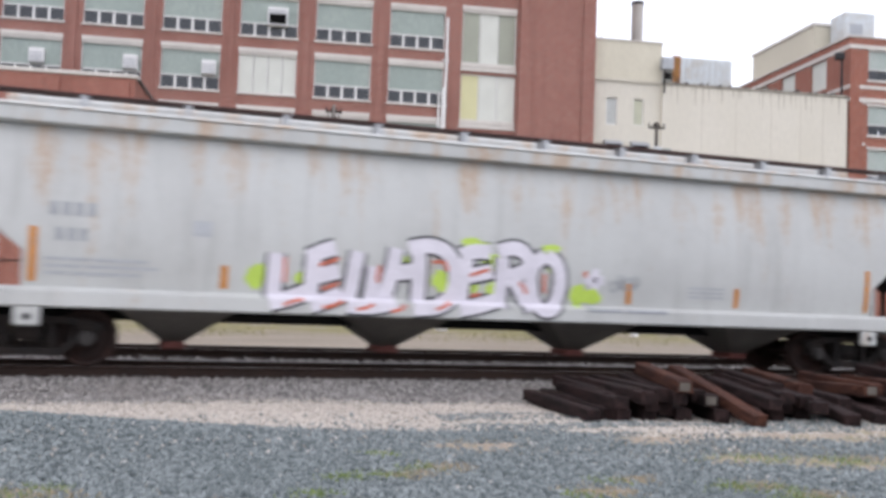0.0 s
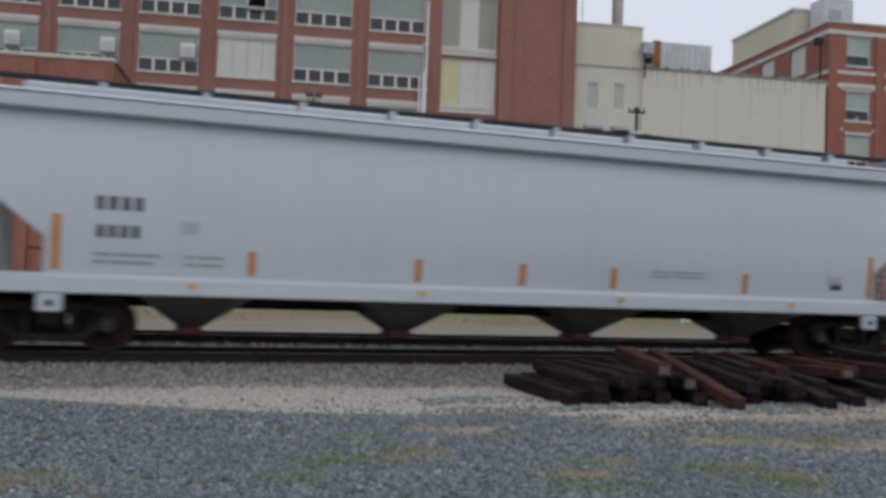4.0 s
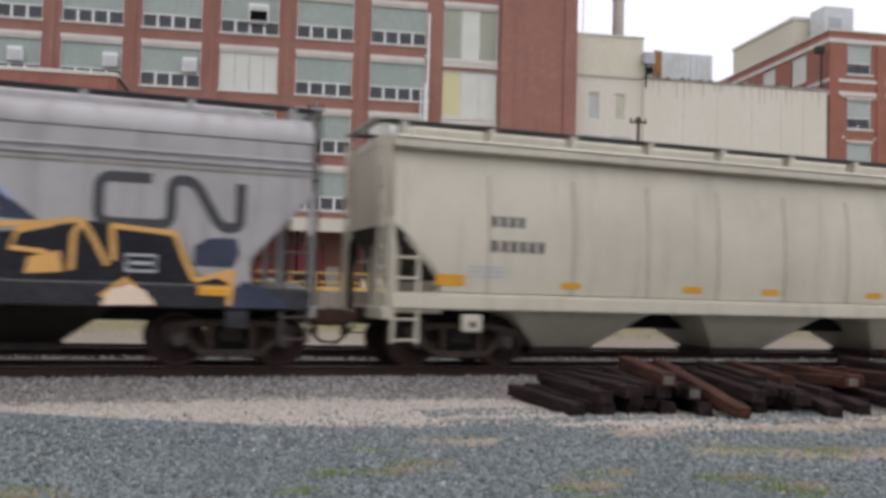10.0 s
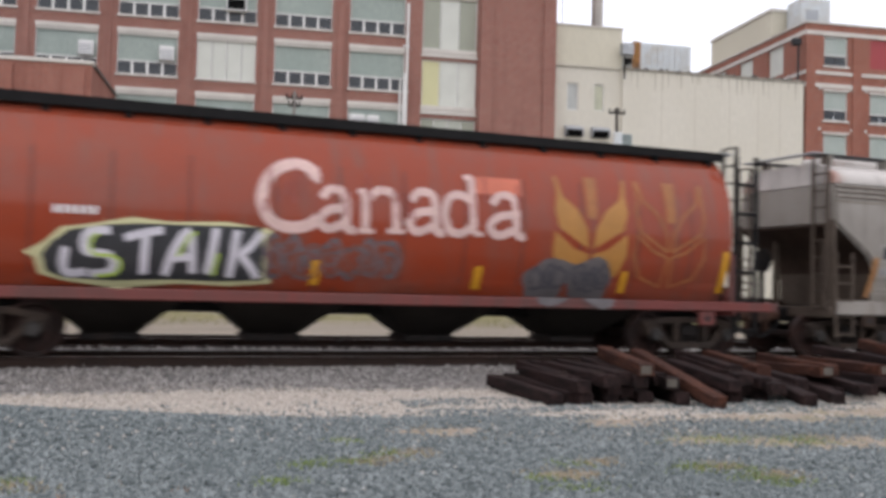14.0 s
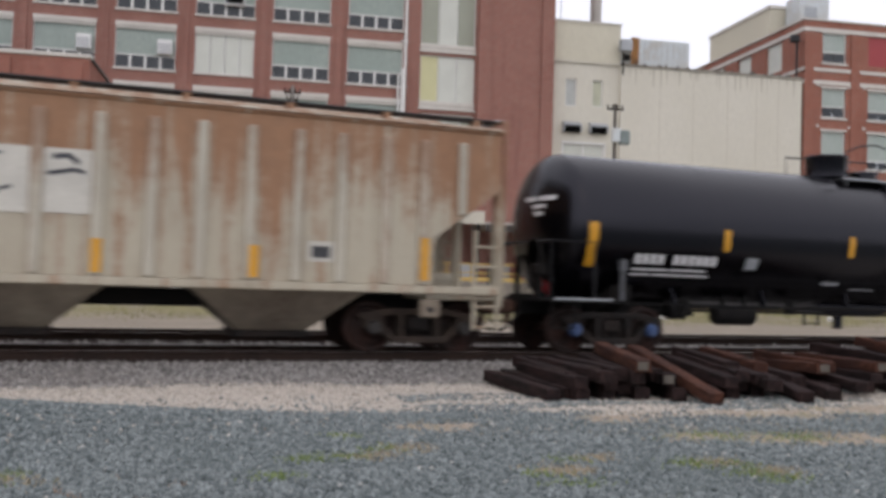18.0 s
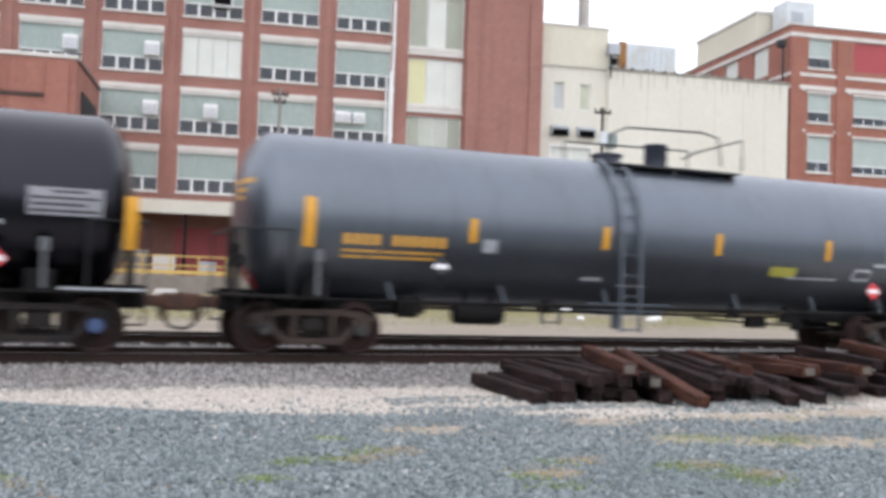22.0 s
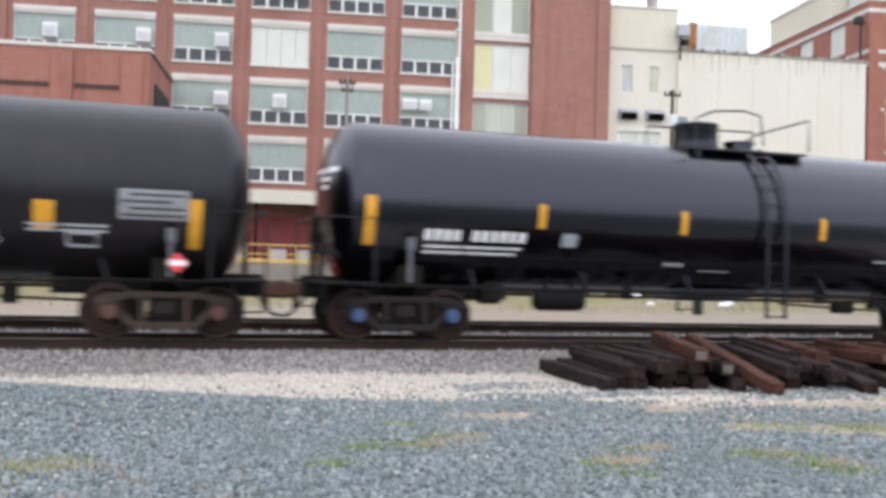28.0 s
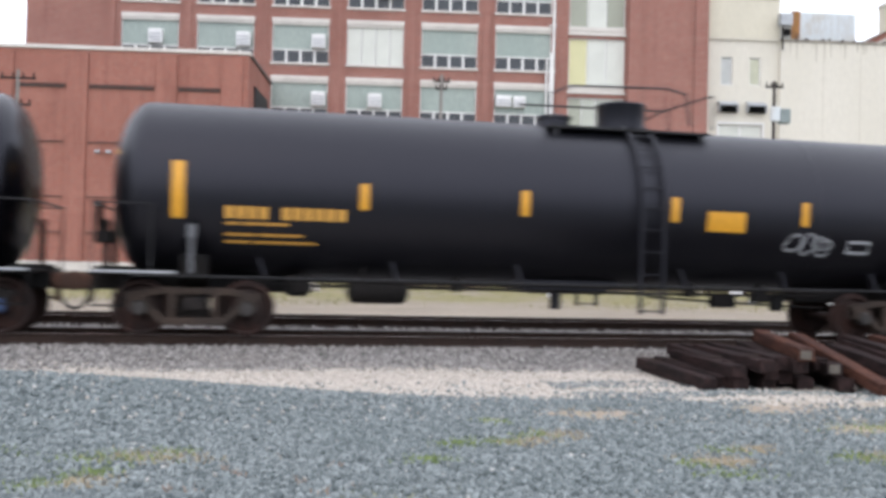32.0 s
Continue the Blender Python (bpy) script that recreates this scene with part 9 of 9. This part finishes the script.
TEALS2 = (
    [(-2.42, 2.05), (-2.14, 2.28), (-1.8, 2.27), (-2.03, 1.93), (-2.13, 1.26), (-2.57, 1.25), (-2.52, 1.7)],
    [(-2.02, 1.89), (-0.88, 2.2), (-0.7, 2.02), (-1.46, 1.86), (-1.45, 1.28), (-1.9, 1.22), (-1.85, 1.76)],
    [(-1.11, 1.74), (-0.7, 2.02), (-0.1, 1.86), (-0.64, 1.57), (-0.52, 1.34), (0.25, 1.3), (-0.05, 0.92), (-1.16, 0.88)],
    [(-2.2, 1.12), (-1.35, 1.14), (-1.25, 0.9), (-2.1, 0.86)],
    [(-4.15, 1.13), (-3.68, 1.1), (-3.72, 0.88), (-4.1, 0.86)],
)
for i, letter in enumerate(TEALS + TEALS2):
    marks(c, [swollen(letter, 0.115)], INK, 0.0160 + 0.0002 * i, "graffiti", "black outline of the teal piece")
for i, letter in enumerate(TEALS + TEALS2):
    marks(c, [letter], TEALDARK if i in (0, 4) else TEAL, 0.0205 + 0.0002 * i, "graffiti", "dark teal graffiti letter" if i in (0, 4) else "teal spiked graffiti letter")
sprayed(c, ([(-3.2, 1.7), (-3.0, 1.55), (-3.1, 1.3)], [(-2.3, 1.95), (-2.3, 1.5)], [(-1.65, 1.8), (-1.7, 1.35)], [(-0.95, 1.55), (-0.8, 1.2), (-0.4, 1.1)], [(-4.7, 1.2), (-4.55, 1.0)]), 0.05, INK, 0.023, "black inner line of the teal piece")
sprayed(c, ([(-4.0, 2.1), (-3.35, 2.18)], [(-2.2, 2.2), (-2.0, 2.2)], [(-4.75, 1.3), (-4.6, 1.5)], [(-2.9, 1.0), (-2.5, 1.0)]), 0.06, MINT, 0.0245, "mint shine on the teal piece")
marks(c, [[(-6.55, 2.11), (-6.38, 2.1), (-6.5, 1.25), (-6.66, 1.25)]], RUSTORANGE2, 0.028, "reflector", "dirty orange reflector")
strips(c, (), (-3.2, -1.38, 1.1), sz=(1.24, 1.68), w=0.17, m=YELLOW, off=0.028)
c = order(13, make_hopper, mat=CREAMY, truckmat=TRUCKBROWN, hopmat=UNDERTAN, sillmat=CREAMY, band=0.3, kind="curved", seams=(-6.2, -4.6, -3.0, -1.4, 0.2, 1.7, 3.2, 4.7, 6.3), label="cream three-bay covered hopper with ochre stains", **{**BAY3, "xe": 8.25, "xs": 7.1, "tc": 6.5, "sill": (1.12, 1.24), "eave": 3.95, "bays": (-3.9, -0.1, 3.8), "hop": (1.75, 0.62, 0.36, 0.6), "board": 4.36})
strips(c, (), (-6.6, -4.0, -1.2, 1.4, 4.16, 6.72), sz=(1.16, 1.26), w=0.5, m=ORANGE)
marks(c, block(4.52, 4.88, 1.5, 1.7), INK, 0.016)
marks(c, block(0.3, 0.75, 1.45, 1.75), BEIGE, 0.016)
marks(c, block(-4.4, -4.1, 2.2, 2.5) + lines(3.6, 4.1, 1.55, 2), SOFTGREY, 0.016)
c = order(14, make_hopper, mat=RUSTY, hopmat=UNDERTAN, sillmat=RUSTY, ladmat=RUSTY, padmat=UNDERTAN, truckmat=TRUCKBROWN, roofmat=RIBPALE, band=0.12, seams=(-7.6, -6.95, -6.35, -5.52, -4.74, -3.93, -3.13, -2.32, -1.43, -0.53, 0.4, 1.3, 2.1, 2.87, 3.68, 4.47, 5.23, 6.02, 6.72, 7.45), rib=(0.17, 0.07), ribmat=RIBPALE, label="rust-streaked ribbed three-bay covered hopper",
          **{**BAY3, "xe": 8.22, "xs": 6.95, "zh": 3.0, "zl": 2.03, "tc": 6.9, "sill": (1.08, 1.2), "eave": 4.12, "bays": (-4.5, 0.0, 4.3), "board": 4.36})
strips(c, (-6.85, 6.75), (-3.9, -1.4, 1.3, 3.75), tz=(1.25, 2.0), sz=(1.22, 1.75), w=0.16, m=YELLOW, off=0.076)
marks(c, block(-1.32, -0.62, 2.1, 3.15) + block(-0.44, 0.3, 2.1, 3.12) + block(0.5, 1.2, 2.12, 3.12), PATCHW, 0.014, "paint_patch", "white repainted patch")
marks(c, ribbon([(0.62, 2.98), (0.85, 3.02), (1.0, 2.9)], 0.09) + ribbon([(0.55, 2.72), (0.95, 2.8), (1.1, 2.76)], 0.07) + ribbon([(-0.3, 2.95), (-0.1, 3.0)], 0.05) + ribbon([(-0.35, 2.35), (0.05, 2.5)], 0.05), SLATE, 0.018, "paint_wear", "dark flaked remains of an emblem")
marks(c, block(-6.12, -5.57, 2.16, 2.56) + block(-5.33, -4.8, 2.16, 2.56) + block(-6.12, -5.57, 1.7, 2.06) + block(-5.33, -4.8, 1.7, 2.06), PATCHW, 0.012, "paint_patch")
marks(c, bars("XX", -6.02, 2.36, 0.15) + bars("XX", -5.22, 2.36, 0.15) + bars("XXX", -6.08, 1.88, 0.15) + bars("XXX", -5.28, 1.88, 0.15), GREY, 0.018)
marks(c, block(4.66, 5.12, 1.52, 1.86), PATCHW, 0.012, "paint_patch")
marks(c, block(4.73, 5.05, 1.58, 1.78), INK, 0.016)

# tank cars
T = dict(strips=(-4.35, -1.1, 1.75, 4.85), ends=(-7.45, 7.75), dome=-0.45, man=0.55, plat=(-0.8, 1.85), lad=(0.3, 0.95))


def tank(k, label, mat, **kw):
    s = order(k, make_tank, **{**T, "label": label, "mat": mat, **kw})
    head_marks(s, GOLD if mat in (T_GREY, T_GREY2, T_MATT) else WHITE)
    return s


def tank_marks(c, m, x=-6.45, z=1.72, big="XXXX XXXXXX", high=0.19, box=True, panel=(6.5, 7.6, 2.12, 2.55)):
    marks(c, bars(big, x, z, high, 0.68, 0.26), m)
    marks(c, lines(x, x + 1.9, z - 0.13, 2, 0.1, 0.045, 0.2), m)
    if box:
        marks(c, block(x + 2.65, x + 2.95, z - 0.04, z + 0.2, 2), GREY)
    marks(c, block(-1.6, -1.15, 1.42, 1.49) + block(-0.75, -0.05, 1.33, 1.36), SOFTGREY)
    marks(c, lines(3.3, 4.7, 1.62, 1, 0.1, 0.04) + block(5.65, 6.15, 1.95, 2.02, 1), SOFTGREY)
    marks(c, block(*panel), STENCIL, 0.008, "data_panel", "grey stencilled data panel")
    for i in range(4):
        zz = panel[2] + (panel[3] - panel[2]) * (0.1 + 0.235 * i)
        marks(c, block(panel[0] + 0.04 + 0.3 * (i == 3), panel[1] - 0.05 - 0.2 * (i % 2), zz, zz + 0.045), INK, 0.010)
    placard(c["car"], panel[0] - 0.45, 1.42, c["side"])


c = tank(15, "satin black tank car with white markings and yellow reflectors", T_DULL, edgemat=GALV, cap=BLUECAP)
tank_marks(c, WHITE)
c = tank(16, "slate blue tank car with amber markings", T_GREY, ladmat=T_GREY, domemat=T_DARKG, dome=0.23, dr=0.34, man=-0.66, plat=(-1.0, 0.86), lad=(-0.98, -0.4), cap=BLUECAP, tc=6.85, ends=(-7.35, 7.55), strips=(-4.5, -1.57, 1.51, 4.57), endz=(1.9, 2.77))
tank_marks(c, GOLD, -6.56, 1.93, panel=(6.13, 7.2, 1.9, 2.38))
marks(c, lines(0.7, 1.6, 1.6, 3, 0.13, 0.04, 0.4), GOLD)
c = tank(17, "black tank car with white markings and a yellow label", T_DULL, edgemat=GALV, dome=1.05, man=-0.1, plat=(-0.7, 1.75), lad=(-0.4, 0.05), strips=(-4.2, -1.2, 1.85, 5.05), ends=(-7.3, 8.04))
tank_marks(c, WHITE, -6.35, 1.74)
marks(c, block(0.58, 1.08, 1.29, 1.62, 3), LEMON, 0.009, "label_plate", "plain yellow label")
marks(c, block(2.04, 2.87, 1.58, 1.62) + block(3.42, 3.98, 1.53, 1.61), SOFTGREY)
c = tank(18, "slate grey tank car with amber markings and a yellow label", T_GREY2, domemat=T_DARKG, dome=0.85, dr=0.25, man=-0.44, plat=(-0.89, 2.39), lad=(-1.07, -0.4), ladmat=T_GREY2, truckmat=TRUCKBROWN, cap=DARKCAP, tc=6.88, strips=(-4.05, -1.24, 1.42, 4.3), ends=(-7.11, 7.35), endz=(1.82, 2.68))
tank_marks(c, GOLD, -6.49, 1.90, panel=(5.97, 7.02, 1.97, 2.38))
placard(c["car"], -4.7, 1.57, c["side"], 0.17, INK)
marks(c, block(2.84, 3.55, 1.66, 1.86, 2), OLIVEYEL, 0.009, "label_plate")
marks(c, ribbon([(5.14, 1.66), (5.14, 1.86), (5.6, 1.86), (5.6, 1.66), (5.14, 1.66)], 0.06), SOFTGREY, 0.009)
part("side_reservoir", shared("sres", lambda: Geo().lathe([(-0.45, 0.05), (-0.42, 0.13), (-0.35, 0.17), (0.35, 0.17), (0.42, 0.13), (0.45, 0.05)], "x", 18).mesh("side_reservoir")), T_GREY2, c["car"], "grey air cylinder").location = (7.5, -1.4, 1.2)
c = tank(19, "black tank car with bold white markings, yellow square", T_DULL, edgemat=GALV, dome=-0.35, man=0.6, plat=(-1.2, 2.1), lad=(1.25, 1.8), strips=(-4.05, -1.1, 1.8, 4.7), ends=(-7.05, 7.59), xt=7.95, tc=6.62)
tank_marks(c, WHITE, -6.85, 1.95, high=0.23)
marks(c, block(2.82, 3.55, 2.03, 2.44, 3), LEMON, 0.009, "label_plate", "plain yellow square")
marks(c, block(-4.0, -3.7, 1.9, 2.15, 2) + lines(-3.2, -2.3, 2.35, 2, 0.1) + lines(-3.2, -2.5, 2.1, 4, 0.09), SOFTGREY)
marks(c, lines(-1.4, -0.6, 1.75, 2, 0.1) + lines(2.0, 2.6, 1.8, 3, 0.12) + lines(-0.4, 0.1, 2.75, 2, 0.08), SOFTGREY)
c = tank(20, "glossy black tank car with white markings and yellow plate", T_BLACK, dome=0.35, man=-0.75, plat=(-1.05, 1.45), lad=(-0.4, 0.2), strips=(-3.8, -1.2, 1.72, 4.53), ends=(-7.3, 7.7), stripz=2.4, endz=(1.93, 2.8))
tank_marks(c, WHITE, -6.3, 1.98, high=0.2)
marks(c, block(0.1, 0.68, 1.3, 1.7, 3), LEMON, 0.009, "label_plate")
marks(c, [[(0.3, 1.32), (0.56, 1.32), (0.62, 1.55), (0.36, 1.55)]], WHITE, 0.012)
c = tank(21, "brownish black tank car with white markings and pale scrawl", T_BROWN, dome=0.16, dr=0.52, man=1.15, plat=(-0.6, 2.0), lad=(0.34, 1.01), ends=(-7.25, 7.6), strips=(-3.87, -0.8, 2.2, 5.1), stripz=2.03, endz=(1.5, 2.33))
tank_marks(c, ROSE, -6.19, 1.91, "XXXX XXXXXX", 0.21, False)
marks(c, loops(-4.27, -2.56, 1.30, 1.8, 4, 31, 0.04), SOFTGREY, 0.010, "graffiti", "pale grey scrawled tag")
c = tank(22, "dusty brown-black tank car with broad yellow reflectors", T_BROWN, truckmat=TRUCKBROWN, cap=REDCAP, dome=-0.06, dr=0.24, man=0.78, plat=(-0.85, 1.75), lad=(0.49, 0.97), sw=0.3, strip=YELLOW, strips=(-3.2, -0.17, 2.45, 4.85), stripz=1.92, ends=(-7.2, 7.15), endz=(1.45, 2.25))
marks(c, loops(-1.3, -0.15, 1.65, 2.25, 4, 61, 0.03) + loops(1.06, 1.73, 1.65, 2.2, 3, 62, 0.03), BLUESCRAWL, 0.009, "graffiti", "thin blue scribbles")
marks(c, block(5.95, 7.04, 1.9, 2.38, 4), STENCIL, 0.008, "data_panel")
marks(c, loops(3.2, 4.2, 1.45, 1.65, 3, 33, 0.03) + lines(4.6, 5.8, 1.75, 2), SOFTGREY, 0.009, "graffiti")
marks(c, ribbon([(5.2, 1.45), (5.2, 1.65), (5.65, 1.65), (5.65, 1.45), (5.2, 1.45)], 0.05), SOFTGREY, 0.009)
placard(c["car"], 6.88, 1.22, c["side"], 0.17)
for i in range(4):
    marks(c, block(6.0 + 0.12 * (i % 2), 6.98 - 0.2 * (i == 2), 1.94 + 0.11 * i, 1.985 + 0.11 * i), INK, 0.010)
c = tank(23, "glossy black tank car with white markings, recently washed", T_BLACK, dome=-0.2, man=0.8, plat=(-0.8, 1.9), lad=(0.35, 1.0), strips=(-4.3, -1.34, 1.86, 4.71), ends=(-7.5, 7.77))
tank_marks(c, WHITE, -6.5, 1.75)
c = tank(24, "dark blue-grey tank car with white markings", T_DARKG, ladmat=T_DARKG, domemat=T_DULL, dome=0.25, man=-0.7, plat=(-0.85, 1.7), lad=(0.2, 0.75), strips=(-4.17, -1.05, 2.15, 4.85), ends=(-6.78, 7.5), stripz=2.08, endz=(1.87, 2.75))
tank_marks(c, SOFTGREY, -6.33, 1.98, "XXXX XXXXX", 0.18)
c = tank(25, "black tank car with white markings and dusty flank", T_DULL, edgemat=GALV, dome=-0.55, dr=0.42, man=0.48, plat=(-0.97, 1.5), lad=(0.25, 0.82), tc=6.9, ends=(-7.58, 7.6), strips=(-4.52, -1.38, 1.51, 4.69), stripz=2.2, endz=(1.58, 2.42))
tank_marks(c, WHITE, -6.71, 1.64)
c = tank(26, "matt black tank car with amber markings and a yellow square", T_MATT, dome=1.2, man=-0.2, plat=(-0.55, 2.65), lad=(0.95, 1.45), strips=(-3.97, -1.15, 1.68, 4.3), ends=(-7.0, 7.7), stripz=2.33, endz=(1.88, 2.8), railmat=BLACKBOX, cap=DARKCAP, edgemat=BLACKBOX, truckmat=TRUCKBROWN)
marks(c, bars("XXXX XXXXXX", -6.25, 1.9, 0.2, 0.68, 0.24), GOLD)
marks(c, lines(-6.25, -5.2, 1.8, 1, 0.1, 0.04) + lines(-6.25, -4.7, 1.62, 2, 0.12, 0.04, 0.3), GOLD)
marks(c, block(2.33, 3.08, 1.96, 2.32, 3), YELLOW, 0.009, "label_plate", "plain yellow square")
marks(c, loops(4.0, 4.9, 1.6, 1.95, 3, 35, 0.03), SOFTGREY, 0.010, "graffiti", "pale scrawl")
marks(c, ribbon([(5.3, 1.65), (5.3, 1.85), (5.75, 1.85), (5.75, 1.65), (5.3, 1.65)], 0.05), SOFTGREY, 0.009)


for a, s in enumerate(CARS):
    reach = []
    for b in (a - 1, a + 1):
        if 0 <= b < len(CARS):
            reach.append(s["end"] + (abs(CARS[b]["x"] - s["x"]) - s["end"] - CARS[b]["end"]) / 2)
        else:
            reach.append(s["end"] + 0.72)
    ends_gear(s["car"], *reach)


def motions():
    """All cars roll along the track; wheels turn while their car is near."""
    ticks = [float(t) for t in range(0, 33)]
    for s in CARS:
        walk(s["car"], [(t, pose(s["x"] + travel(t), TRACK, -LOW)) for t in ticks])
        near = [k / 30 for k in range(0, 961) if abs(s["x"] + travel(k / 30) - 7) < 24]
        for w, wx in s["wheels"]:
            times = near[:] or [0.0, 32.0]
            if times[0] > 0:
                times.insert(0, 0.0)
            if times[-1] < 32:
                times.append(32.0)
            rows, ref = [], near[0] if near else 0
            for t in times:
                u = min(max(t, ref), near[-1] if near else 0)
                ang = math.degrees((travel(u) - travel(ref)) / 0.457)
                rows.append((t, pose(wx, 0, 0.457, 0, ang % 360, 0)))
            walk(w, rows)


motions()
